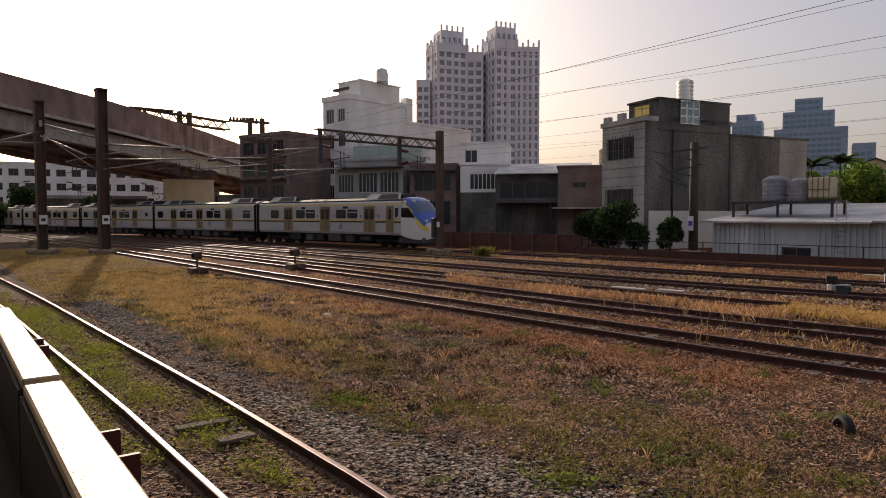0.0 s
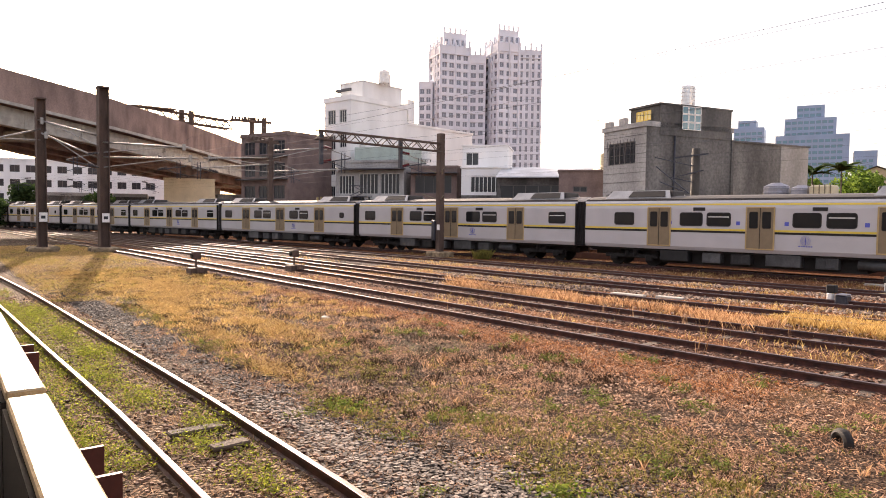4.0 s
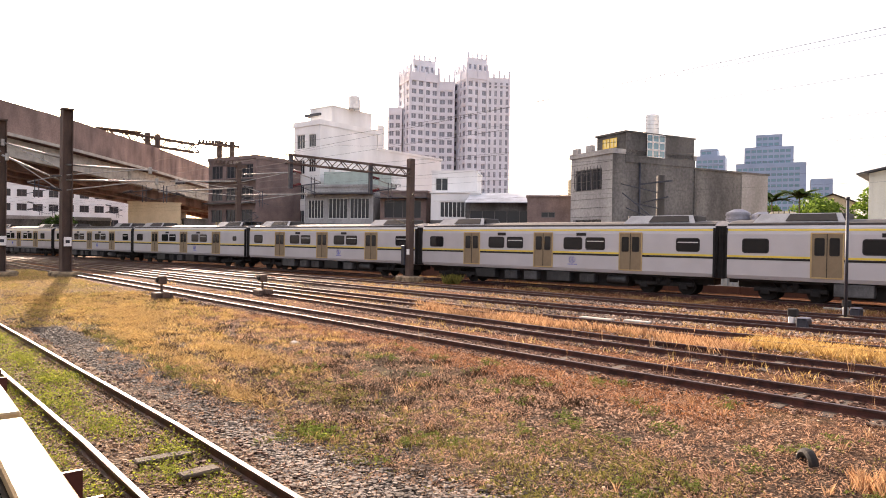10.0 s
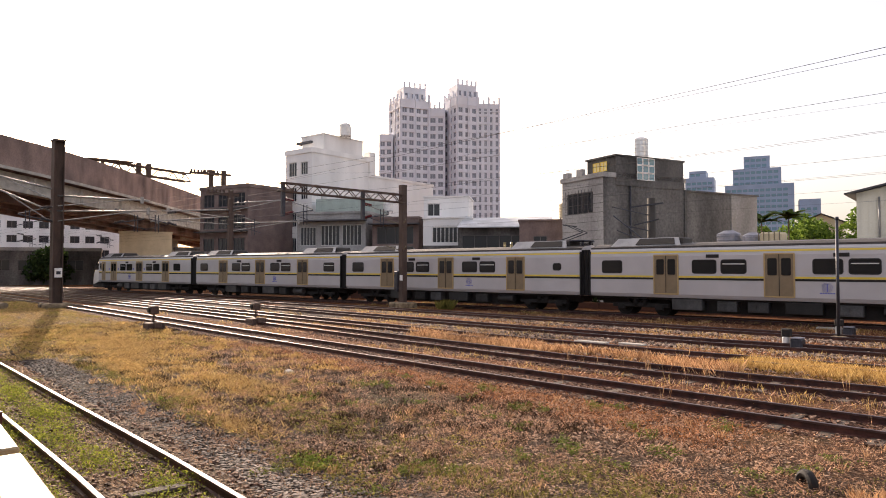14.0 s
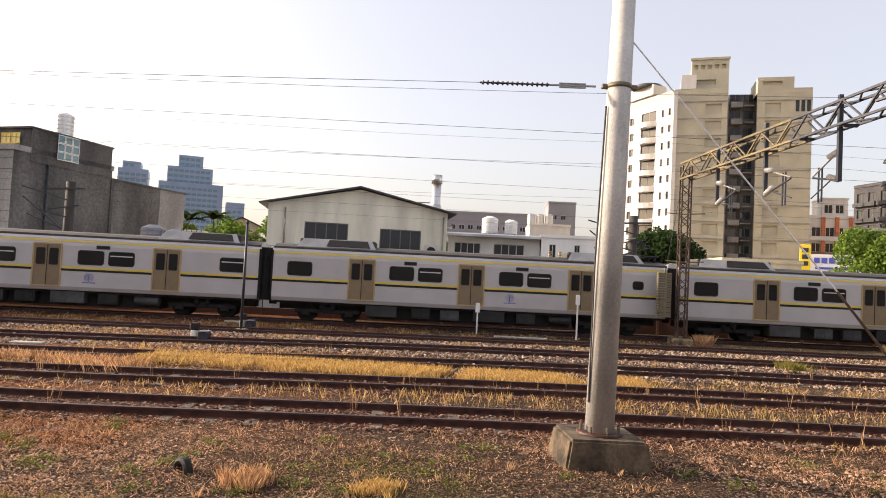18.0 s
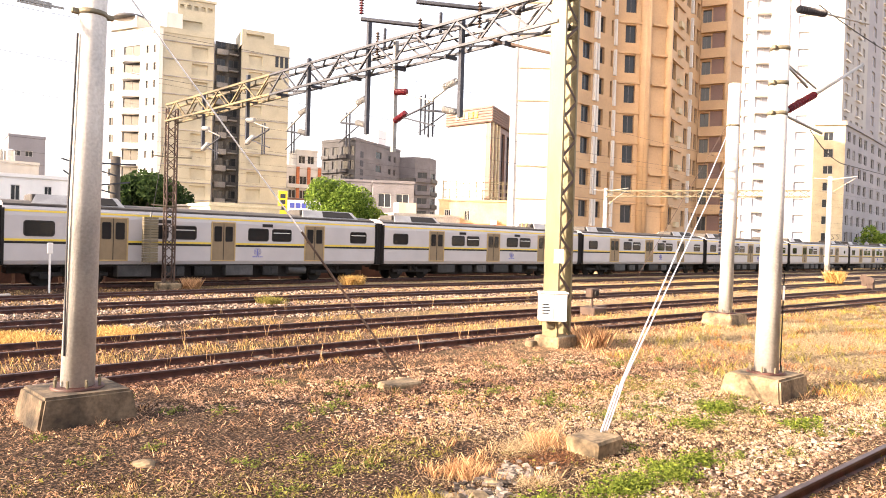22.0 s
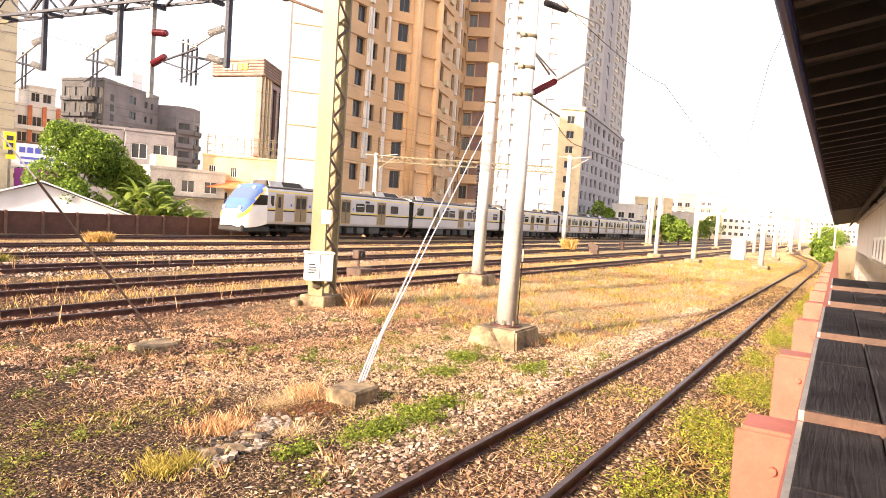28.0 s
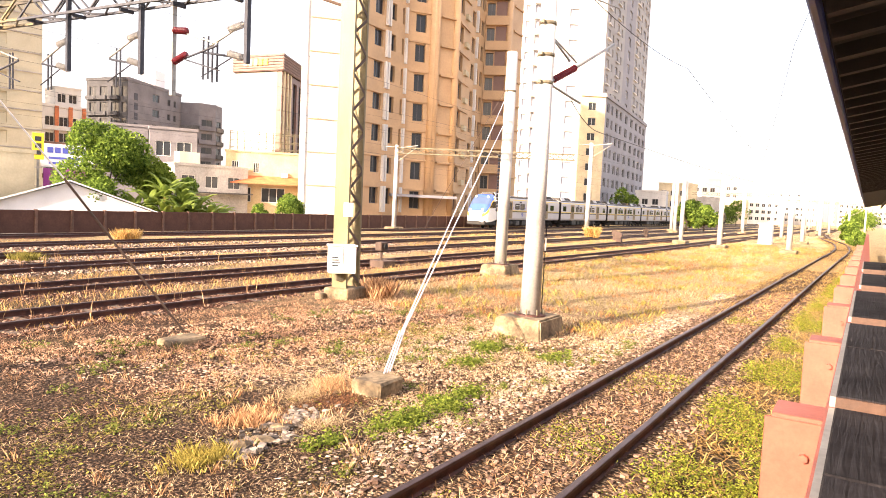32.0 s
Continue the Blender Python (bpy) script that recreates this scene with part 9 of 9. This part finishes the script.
weed_leaves("brown_clumps", p[where(p, 2.6, -0.22, 7.0)], 0.05, 0.065, 0.013, LITTER, "crumbled brown clumps over the yard", 16)
p = field(6000, -22, -5.0, 9.2, 13.2)
line = np.array(LINES["a"][0])
gap = np.interp(p[:, 0], line[:, 0], line[:, 1]) - p[:, 1]
p = p[(gap > 0.75) & (gap < 3.0)]
flat_blades("rusty_litter", np.repeat(p, 3, 0) + RNG.normal(0, 0.2, (len(p) * 3, 2)), 0.025, 0.085, 0.0045, RUSTY, "rust-red dry litter beside the first track", 3)
# green and golden patches
p = spots_in(2200, (-18.2, 4.35, 3.4, 0.35), (-12.9, 4.35, 2.4, 0.3), (-7.8, 4.5, 1.5, 0.5), (-4.6, 5.2, 0.9, 0.7), (-5.1, 6.9, 1.6, 0.6), (-2.6, 5.6, 1.2, 0.7), (0.6, 5.4, 1.6, 0.6), (-10, 5.9, 1.6, 0.5), (-1.0, 9.2, 1.0, 0.7), (4.4, 6.6, 1.4, 0.7), (2.4, 6.0, 1.4, 0.6), (10.4, 7.4, 1.2, 0.6))
weed_leaves("olive_weeds", p, 0.07, 0.07, 0.016, OLIVE, "low olive-green weeds in patches", 16)
p = spots_in(420, (-8.1, 4.45, 0.5, 0.25), (-4.4, 4.7, 0.3, 0.3), (7.06, 4.4, 0.5, 0.3), (6.1, 4.3, 0.6, 0.25), (9.3, 5.3, 0.5, 0.3), (10.6, 4.4, 0.5, 0.25))
weed_leaves("green_weeds", p, 0.07, 0.09, 0.02, WEED, "bright green weeds in small patches", 18)
p = spots_in(2200, (-10.8, 4.6, 1.2, 0.3), (-14.5, 4.9, 2.4, 0.3), (-18.5, 4.9, 2.4, 0.4), (-20.5, 5.6, 3.0, 0.7), (-24.5, 6.4, 4.0, 0.9), (-15, 6.2, 3.0, 0.6))
flat_blades("golden_patches", p, 0.05, 0.15, 0.009, GOLD, "bright golden straw in patches", 14, 0.12)
p = field(1300, 1.0, 14, 3.6, 9.4)
p = p[where(p, 0.5, 0.0, 12.0)]
weed_leaves("pale_weeds", p, 0.10, 0.06, 0.02, OLIVE, "pale olive weeds under the poles", 8)
# between the tracks
p = field(7000, -40, 60, 12.0, 33.0)
p = p[clear_of(p, ALL, 0.8)]
blades("yard_grass", p[where(p, 0.25, -0.05, 3.0)], 0.04, 0.16, 0.0035, GOLD, "dry golden grass between the tracks", 0.9, 16, 0.16)
p = field(20000, -30, 40, 12.2, 33.0)
flat_blades("track_litter", p[clear_of(p, ALL, 0.75)], 0.06, 0.18, 0.010, LITTER, "dry litter between the tracks", 3, 0.1)
# the thick golden strip between the second and third tracks
p = field(2600, -9, 4.5, 17.2, 18.9)
blades("golden_grass", p[where(p, 0.8, -0.25, 8.0)], 0.06, 0.24, 0.0035, GOLD, "thick golden grass strip between two tracks", 0.8, 20, 0.12)
p = field(1300, -22, -8, 15.4, 17.0)
blades("pale_grass", p[where(p, 0.6, -0.1, 5.0)], 0.08, 0.30, 0.004, STRAW, "pale dry tussocks between two tracks", 0.8, 14, 0.12)
p = field(900, -30, 40, 13.9, 15.4)
p = p[clear_of(p, ALL, 0.8)]
blades("track_side_grass", p, 0.06, 0.24, 0.003, GOLD, "tall dry stems beside the rails", 0.6, 8, 0.12)
p = np.concatenate([near_line(k, 60, -14, 30, 0.9)[:, :2] for k in "abc"])
blades("stalks", p, 0.2, 0.6, 0.002, STRAW, "single tall dry stalks at the rails", 0.25, 3, 0.03)
p = field(15000, 13, 120, 4.2, 12.6, 1.0)
p = p[clear_of(p, ALL, 0.8)]
flat_blades("pale_field_litter", p, 0.04, 0.12, 0.005, FIELD_PALE, "pale matted grass beside the line poles", 5, 0.14)
p = field(9000, 13, 120, 4.2, 12.6)
p = p[clear_of(p, ALL, 0.8)]
blades("pale_field_grass", p[where(p, 0.2, 0.0, 2.0)], 0.03, 0.12, 0.003, FIELD_PALE, "pale dry grass field beside the line poles", 0.9, 10, 0.2)
p = field(4200, 13, 70, 4.2, 12.4)
p = p[clear_of(p, ALL, 0.8) & where(p, 0.9, 0.08, 71.0)]
blades("field_tussocks", p, 0.05, 0.2, 0.004, OLIVE_GOLD, "olive and golden tussocks in a pale field", 0.9, 12, 0.10)
p = field(4600, 13, 70, 4.2, 12.4)
p = p[clear_of(p, ALL, 0.8) & where(p, 1.1, 0.1, 81.0)]
blades("brown_stems", p, 0.04, 0.14, 0.003, RUSTY, "brown dead stems in a pale field", 0.9, 10, 0.10)
# green strip between the siding and the platform
p = field(5600, 2.0, 45, 0.2, 1.6)
weed_leaves("verge_weeds", p[where(p, 0.7, -0.05, 1.0)], 0.13, 0.16, 0.015, WEED_SUN, "bright green weeds along the platform foot", 32)
p = field(5200, 2.0, 40, 0.2, 1.65)
flat_blades("verge_straw", p, 0.05, 0.16, 0.006, GOLD, "golden straw along the platform foot", 4)
p = field(4200, -26, -2.5, -0.2, 1.8)
weed_leaves("verge_weeds", p[where(p, 0.7, -0.2, 4.0)], 0.12, 0.13, 0.015, WEED_SUN, "green weeds along the platform foot", 28)
flat_blades("verge_straw", p, 0.05, 0.16, 0.006, LITTER, "dry straw along the platform foot", 4)
p = field(2600, -24, 20, 2.05, 2.9)
weed_leaves("siding_weeds", p[where(p, 0.6, 0.14, 6.0)], 0.12, 0.09, 0.014, WEED_SUN, "green weeds between the rails of the siding", 26)
p = spots_in(1500, (-10.0, 2.3, 0.9, 0.4), (-11.8, 2.1, 1.0, 0.35), (-8.4, 2.7, 0.7, 0.25), (-16.4, 2.2, 1.6, 0.35), (-6.2, 2.6, 0.6, 0.25), (-13.6, 2.3, 1.4, 0.4), (-19.6, 2.0, 2.0, 0.4), (-7.6, 2.4, 0.5, 0.3))
weed_leaves("siding_clumps", p, 0.10, 0.15, 0.016, WEED_SUN, "thick green clumps between the rails", 16)
p = field(5200, -24, 26, 2.05, 2.95)
flat_blades("siding_straw", p, 0.04, 0.12, 0.004, STRAW, "dry straw between the rails of the siding", 6)
# heap of pulled-up straw beside an anchor block
p = spots_in(420, (6.2, 5.9, 0.4, 0.2), (6.7, 5.95, 0.35, 0.18), (5.5, 4.9, 0.3, 0.15), (5.1, 5.55, 0.25, 0.15), (7.0, 5.6, 0.3, 0.15))
flat_blades("straw_heap", p, 0.06, 0.2, 0.0022, LITTER_PALE, "pale heap of pulled-up straw by an anchor block", 10, 0.05)
p = spots_in(330, (4.7, 5.0, 0.35, 0.2), (5.4, 5.3, 0.5, 0.25), (4.4, 4.9, 0.3, 0.15))
stones("heap_stones", lifted(p, 0.02), 0.02, 0.07, STONE_GREY, "broken stones around a straw heap")
p = spots_in(2400, (5.9, 5.4, 0.8, 0.35), (6.6, 5.4, 0.5, 0.25))
flat_blades("bare_soil_crumbs", p, 0.01, 0.03, 0.008, SOIL_RED, "bare red-brown soil crumbs by an anchor block", 3, 0.05)
p = spots_in(260, (7.0, 4.2, 0.3, 0.2), (7.75, 4.35, 0.3, 0.2), (6.2, 4.25, 0.35, 0.2), (5.1, 4.5, 0.3, 0.15), (10.4, 5.6, 0.4, 0.25))
weed_leaves("green_weeds", p, 0.06, 0.12, 0.02, WEED, "bright green weeds beside a straw heap", 22)
p = spots_in(40, (4.0, 5.1, 0.28, 0.2))
blades("golden_tuft", p, 0.04, 0.13, 0.0011, OLIVE_GOLD, "yellow-green tuft of fine grass", 0.9, 40, 0.06)
# tufts standing alone
for x, y, h, mtl, l in ((13.9, 11.0, 0.55, STRAW, "reddish dry weed tuft by the mast"), (14.4, 11.3, 0.5, STRAW, "reddish dry weed tuft by the mast"), (19.0, 31.5, 0.7, GOLD, "tall golden tuft of dry grass"),
                       (60, 23, 1.2, GOLD, "tall golden tuft of dry grass"), (-1.0, 8.3, 0.16, GOLD, "pale tuft of dry grass"), (-32, 27.3, 0.7, OLIVE, "green-yellow tuft of tall grass"), (-2.6, 8.2, 0.22, STRAW, "dry tuft of grass at a tyre"),
                       (10.6, 32.2, 0.6, STRAW, "dry weed tuft by a mast"), (5.1, 5.6, 0.17, STRAW, "upright bundle of pulled-up straw"), (6.75, 5.95, 0.15, STRAW, "upright bundle of pulled-up straw"), (11, 24, 0.35, OLIVE, "green-yellow tuft between the rails")):
    blades("grass_tuft", RNG.normal((x, y), 0.14 + h * 0.12, (26, 2)), h * 0.3, h, 0.0016 + 0.0012 * (h > 0.4), mtl, l, 0.7, 46, 0.05)["kind"] = "stuff"
p = field(44000, -9, 13, 4.6, 11.0)
p = p[clear_of(p, ("a",), 0.9) & where(p, 2.6, -0.1, 9.0)]
stones("mixed_gravel", lifted(p), 0.010, 0.034, STONE_MIX, "loose brown gravel between pole and track")
p = near_line("siding", 9000, 18, 110, 1.3)[:, :2]
flat_blades("far_siding_straw", p, 0.06, 0.2, 0.010, GOLD, "golden straw over the far siding", 4, 0.12)
p = spots_in(1300, (-3.2, 6.2, 3.0, 1.0), (-6.5, 5.6, 2.0, 0.7), (0.5, 6.6, 2.2, 1.2), (-1.0, 8.6, 2.0, 0.9))
blades("dark_tussocks", p, 0.03, 0.08, 0.0015, OLIVE, "dull olive tussocks over the yard", 0.9, 12, 0.05)
p = spots_in(7000, (-3.0, 5.4, 3.0, 0.9), (-6.5, 4.6, 2.0, 0.6), (0.0, 7.4, 3.0, 1.2))
stones("dull_gravel", lifted(p), 0.012, 0.032, STONE_DARK, "dark gravel scattered in dry grass")
# ballast stones
for key, n, x0, x1, w, smin, smax, ms in (("siding", 9000, -24, 26, 1.1, 0.018, 0.045, STONE), ("a", 9000, -30, 34, 1.2, 0.02, 0.05, STONE), ("b", 6000, -24, 34, 1.2, 0.025, 0.05, STONE), ("c", 6000, -24, 34, 1.6, 0.025, 0.06, STONE_PALE), ("d", 8000, -24, 34, 2.1, 0.03, 0.07, STONE_PALE), ("e", 7000, -24, 34, 2.0, 0.03, 0.07, STONE_PALE)):
    stones("ballast_stones", near_line(key, n, x0, x1, w), smin, smax, ms, "loose brown and grey ballast stones")
p = field(17000, -16, 16, 3.3, 9.5, 1.5)
stones("yard_gravel", lifted(p), 0.012, 0.034, STONE, "scattered gravel on the earth")
p = field(15000, -26, -3, 0, 1, 1.0)
line = np.array(LINES["siding"][0])
p[:, 1] = np.interp(p[:, 0], line[:, 0], line[:, 1]) + 0.72 + p[:, 1] ** 1.3 * 1.25
stones("shoulder_gravel", lifted(p), 0.018, 0.042, STONE_DARK, "dark coarse gravel beside the siding")
p = spots_in(9000, (-6.0, 3.7, 1.8, 0.6), (-5.1, 4.4, 1.0, 0.4), (-3.2, 4.4, 1.6, 0.7), (-0.6, 4.6, 1.6, 0.8), (-8.2, 3.7, 1.6, 0.35))
stones("gravel_patches", lifted(p, 0.012), 0.016, 0.044, STONE_GREY, "grey coarse gravel patches near the siding")
# clumps of weeds scattered over the yard, each a small heap of leaves
p = np.concatenate([RNG.normal(c, 0.10, (9, 2)) for c in field(150, -14, 14, 3.6, 11.0) if clear_of(np.array([c]), ("a", "siding"), 1.0)[0]])
weed_leaves("weed_clumps", p, 0.05, 0.10, 0.016, WEED_DULL, "small green weed clumps over the yard", 24)
p = field(240, -20, 15, 3.6, 11.4)
p = p[clear_of(p, ("a", "siding"), 0.9)]
blades("lone_tufts", p, 0.05, 0.17, 0.0013, STRAW, "single dry tufts standing over the yard", 0.8, 16, 0.035)
p = field(1500, -20, 15, 3.6, 11.4)
p = p[clear_of(p, ("a", "siding"), 0.9) & where(p, 0.7, 0.05, 31.0)]
# dark blades again, in place of shade among the tufts
blades("dark_stems", p, 0.03, 0.10, 0.0014, STEM_DARK, "dark stems standing for shaded gaps between the dry tufts", 0.9, 12, 0.05)
p = field(9000, 3, 24, 3.15, 4.4, 1.2)
stones("shoulder_gravel", lifted(p), 0.018, 0.042, STONE_PALE, "pale coarse gravel beside the siding")
p = spots_in(5000, (5.0, 7.0, 3.0, 1.4), (9.5, 6.2, 3.0, 1.2), (3.0, 8.6, 2.0, 0.8))
stones("pale_gravel", lifted(p), 0.014, 0.034, STONE_PALE, "pale gravel scattered under the poles")


def leaf_cloud(name, centres, n, size, material, seed):
    """Many small leaves round the given centres (x, y, z, r)."""
    rng = np.random.default_rng(seed)
    c = np.array(centres, float)
    k = rng.choice(len(c), n, p=c[:, 3] ** 2 / (c[:, 3] ** 2).sum())
    d = rng.normal(0, 1, (n, 3))
    d /= np.linalg.norm(d, axis=1)[:, None]
    pos = c[k, :3] + d * (c[k, 3] * rng.uniform(0.45, 1.05, n) ** 0.6)[:, None]
    a, b = rng.normal(0, 1, (n, 3)), rng.normal(0, 1, (n, 3))
    a /= np.linalg.norm(a, axis=1)[:, None]
    b = np.cross(a, b)
    b /= np.linalg.norm(b, axis=1)[:, None]
    s = size * rng.uniform(0.6, 1.4, n)[:, None]
    v = np.stack([pos - a * s, pos + b * s * 0.45, pos + a * s, pos - b * s * 0.45], 1)
    f = np.arange(n * 4).reshape(n, 4)
    me = bpy.data.meshes.new(name)
    me.from_pydata(v.reshape(-1, 3).tolist(), [], f.tolist())
    me.materials.append(material)
    me.update()
    return me


def tree(x, y, h, r, label, n=5000, size=0.16, material=None, seed=1, trunk=0.16, low=0.35):
    t = thing("tree", pose(x, y, 0), label, "tree", "trees")
    rng = random.Random(seed)
    bm = bmesh.new()
    tube(bm, (0, 0, -0.1), (0.1, 0, h * 0.45), trunk, trunk * 0.6, n=8)
    cs = []
    for i in range(11):
        a, up = rng.uniform(0, 6.28), rng.uniform(low, 0.9)
        rr = r * rng.uniform(0.35, 0.75) * (1.15 - 0.5 * up)
        p = (math.cos(a) * rr, math.sin(a) * rr, h * up)
        tube(bm, (0.1, 0, h * 0.3), p, trunk * 0.4, trunk * 0.12, n=6)
        cs.append((*p, r * rng.uniform(0.28, 0.5)))
    cs.append((0, 0, h * 0.85, r * 0.4))
    part("trunk", bm, SLEEPER, t)
    placed("crown", leaf_cloud("crown", cs, n, size, material or LEAF, seed), None, t)
    return t


def palm(x, y, h, label, fronds=12, length=2.2, width=0.3, material=None, seed=3, stem=0.12):
    t = thing("palm", pose(x, y, 0), label, "plant", "broad-leaved plants")
    rng = random.Random(seed)
    part("stem", tube(bmesh.new(), (0, 0, -0.1), (0, 0, h), stem, stem * 0.7, n=8), SLEEPER, t)
    for i in range(fronds):
        a = 6.283 * i / fronds + rng.uniform(-0.2, 0.2)
        up, L = rng.uniform(0.55, 1.35), length * rng.uniform(0.75, 1.1)
        verts, faces = [], []
        for k in range(7):
            s = k / 6
            px, pz = L * s * math.cos(up * (1 - 0.9 * s)), h + L * (s * math.sin(up) - 0.75 * s * s)
            w = width * math.sin(min(1, s * 1.15 + 0.12) * math.pi) + 0.02
            for q in (-1, 0, 1):
                verts.append((px * math.cos(a) - q * w * math.sin(a), px * math.sin(a) + q * w * math.cos(a), pz - abs(q) * w * 0.35))
        for k in range(6):
            for q in (0, 1):
                faces.append((k * 3 + q, k * 3 + q + 1, k * 3 + q + 4, k * 3 + q + 3))
        placed("leaf", raw("leaf", verts, faces), material or LEAF, t)
    return t


def banana(x, y, h, label, leaves=9, length=2.3, seed=1):
    """A banana plant: a sheathed stem and long blades that rise, arch over and hang, each split along its edge."""
    t = thing("banana_plant", pose(x, y, 0), label, "plant", "broad-leaved plants")
    rng = random.Random(seed)
    part("stem", tube(bmesh.new(), (0, 0, -0.1), (0.05, 0, h), 0.16, 0.10, n=10), OLIVE, t, "green-brown sheathed stem")
    for i in range(leaves):
        a = 2.4 * i + rng.uniform(-0.4, 0.4)
        lift, L = rng.uniform(0.75, 1.45), length * rng.uniform(0.75, 1.1)
        bend = rng.uniform(1.4, 2.4)
        px, pz, ang = 0.0, h - 0.1, lift
        mid = []
        for k in range(10):
            mid.append((px, pz, ang))
            px += L / 9 * math.cos(ang)
            pz += L / 9 * math.sin(ang)
            ang -= bend / 9 * (0.5 + k / 9)
        verts, faces = [], []
        for k, (u, z, ang) in enumerate(mid):
            q = k / 9
            w = 0.25 * math.sin(math.pi * min(1.0, 0.08 + q * 0.92)) ** 0.7 * (0.85 + 0.15 * (k % 2)) + 0.012
            for e in (-1, -0.5, 0, 0.5, 1):
                drop = abs(e) * w * 0.45 + (0.03 if k % 2 and abs(e) == 1 else 0)
                verts.append((u * math.cos(a) - e * w * math.sin(a), u * math.sin(a) + e * w * math.cos(a), z - drop))
        for k in range(9):
            for e in range(4):
                faces.append((k * 5 + e, k * 5 + e + 1, k * 5 + e + 6, k * 5 + e + 5))
        placed("leaf", raw("leaf", verts, faces, True), BANANA, t)
    return t


tree(27.6, 48.9, 7.3, 3.3, "dense bright green tree beside the street", 17000, 0.13, LEAF, 2, low=0.12)
tree(31.0, 48.6, 5.4, 2.4, "dense yellow-green tree beside the street", 9000, 0.13, LEAF_YELLOW, 6, low=0.12)
tree(33.6, 47.2, 3.6, 1.9, "leafy green shrub beside a street", 6000, 0.12, LEAF, 7, 0.08, low=0.1)
tree(26.5, 47.5, 3.2, 2.2, "low leafy shrub under a street tree", 6500, 0.12, LEAF, 5, 0.07, low=0.1)
for x, y, h, n in ((29.9, 44.9, 2.3, 1), (28.9, 45.3, 1.5, 2), (30.9, 44.2, 1.9, 3), (28.3, 46.0, 1.1, 4), (31.8, 43.8, 1.2, 5), (30.3, 43.6, 1.0, 6), (29.4, 44.1, 0.9, 7), (32.7, 43.2, 0.8, 8), (31.3, 45.2, 2.6, 9), (33.6, 43.4, 0.7, 10)):
    banana(x, y, h, "broad-leaved green banana plant by the fence", 10, 2.1 + 0.1 * (n % 3), n)
tree(40.2, 42.4, 2.6, 1.5, "round green bush behind the fence", 4500, 0.12, LEAF, 8, 0.06)
tree(37.0, 42.6, 1.9, 0.9, "small green bush behind the fence", 1500, 0.12, LEAF, 9, 0.05)
tree(-28.5, 36.0, 3.2, 2.1, "dark green shrub in front of a concrete house", 6000, 0.13, LEAF_DARK, 10, 0.08)
tree(-31.5, 36.5, 2.6, 1.6, "dark green shrub in front of a concrete house", 4000, 0.13, LEAF_DARK, 11, 0.08)
tree(-25.2, 36.9, 2.4, 1.0, "dark upright shrub by a shed", 2500, 0.12, LEAF_DARK, 12, 0.06)
tree(17.2, 68.5, 8.8, 3.2, "leafy dark tree behind a white building", 6000, 0.24, LEAF_DARK, 13)
tree(20.5, 70.0, 8.2, 3.0, "leafy dark tree behind a white building", 5000, 0.24, LEAF_DARK, 14)
for i, (x, y, h, r) in enumerate(((-38, 96, 9.5, 5), (-31, 98, 10.5, 5), (-24, 100, 10.0, 5.5), (-16, 104, 9.5, 5), (-9, 108, 9.5, 5), (-44, 92, 9.5, 4))):
    tree(x, y, h, r, "hazy green tree on a hillside", 6000, 0.3, LEAF, 20 + i)
for x, y, h in ((-39.8, 88, 8.6), (-36.4, 88, 8.9)):
    palm(x, y, h, "palm with a bushy crown behind the houses", 20, 3.6, 0.42, LEAF_DARK, int(h * 10))
for i, (x, y, h, r) in enumerate(((110, 27, 4.5, 2.6), (113, 25, 4.0, 2.2), (134, 46, 7, 3.5), (175, 42, 6, 4), (222, 40, 7, 5))):
    tree(x, y, h, r, "distant green tree beside the tracks", 2500, 0.28, LEAF, 40 + i)
for x, y, h in ((-76, 40, 3.0), (-100, 38, 4)):
    tree(x, y, h, 2.2, "dark shrub below the flyover", 2500, 0.2, LEAF_DARK, int(-x))

for i, (x, y, h) in enumerate(((-120, -14, 5), (-128, -4, 6), (-125, 6, 5), (-135, 12, 7), (-140, -20, 7), (-115, 20, 5), (-122, -28, 6))):
    tree(x, y, h, 4.0, "dark green tree beyond the flyover", 2500, 0.35, LEAF_DARK, 70 + i)
for i, (x, y, h, r) in enumerate(((84, 2.9, 1.6, 1.0), (95, 3.8, 2.2, 1.3), (108, 4.9, 2.6, 1.6), (210, 8, 5, 4), (240, 8, 6, 5), (290, 10, 6, 5))):
    tree(x, y, h, r, "yellow-green shrub beside the far siding", 2200, 0.10 + x * 0.0008, LEAF, 90 + i, 0.06)
add_sleepers()


# ---- what moves: the train along its track ----
S_KEYS = ((0, -59.45), (2, -42.73), (4, -26.19), (7, -1.57), (9, 14.77), (11, 31.1), (13, 47.45), (17, 80.22), (19, 96.64), (21, 113.05), (23, 129.43), (25, 145.74), (28, 169.93), (30, 185.78), (32, 201.32))


def motions():
    line = np.array(smooth_line(TRACKS["f"], 0.5))
    s = np.concatenate([[0], np.cumsum(np.hypot(*np.diff(line, axis=0).T))])
    s -= np.interp(0, line[:, 0], s)
    tt, ss = zip(*S_KEYS)
    fit = np.polynomial.Polynomial.fit(tt, ss, 4)

    def at(a):
        return np.array([np.interp(a, s, line[:, 0]), np.interp(a, s, line[:, 1])])

    for i, car in enumerate(CARS):
        rows = []
        for n in range(33):
            c = fit(n) + PITCH * (0.5 - i)
            a, b = at(c - 6.9), at(c + 6.9)
            mid = (a + b) / 2
            turn = math.degrees(math.atan2(b[1] - a[1], b[0] - a[0])) + (180 if i == 7 else 0)
            rows.append((float(n), pose(mid[0], mid[1], RAIL_Z, 0, 0, turn)))
        walk(car, rows)


motions()
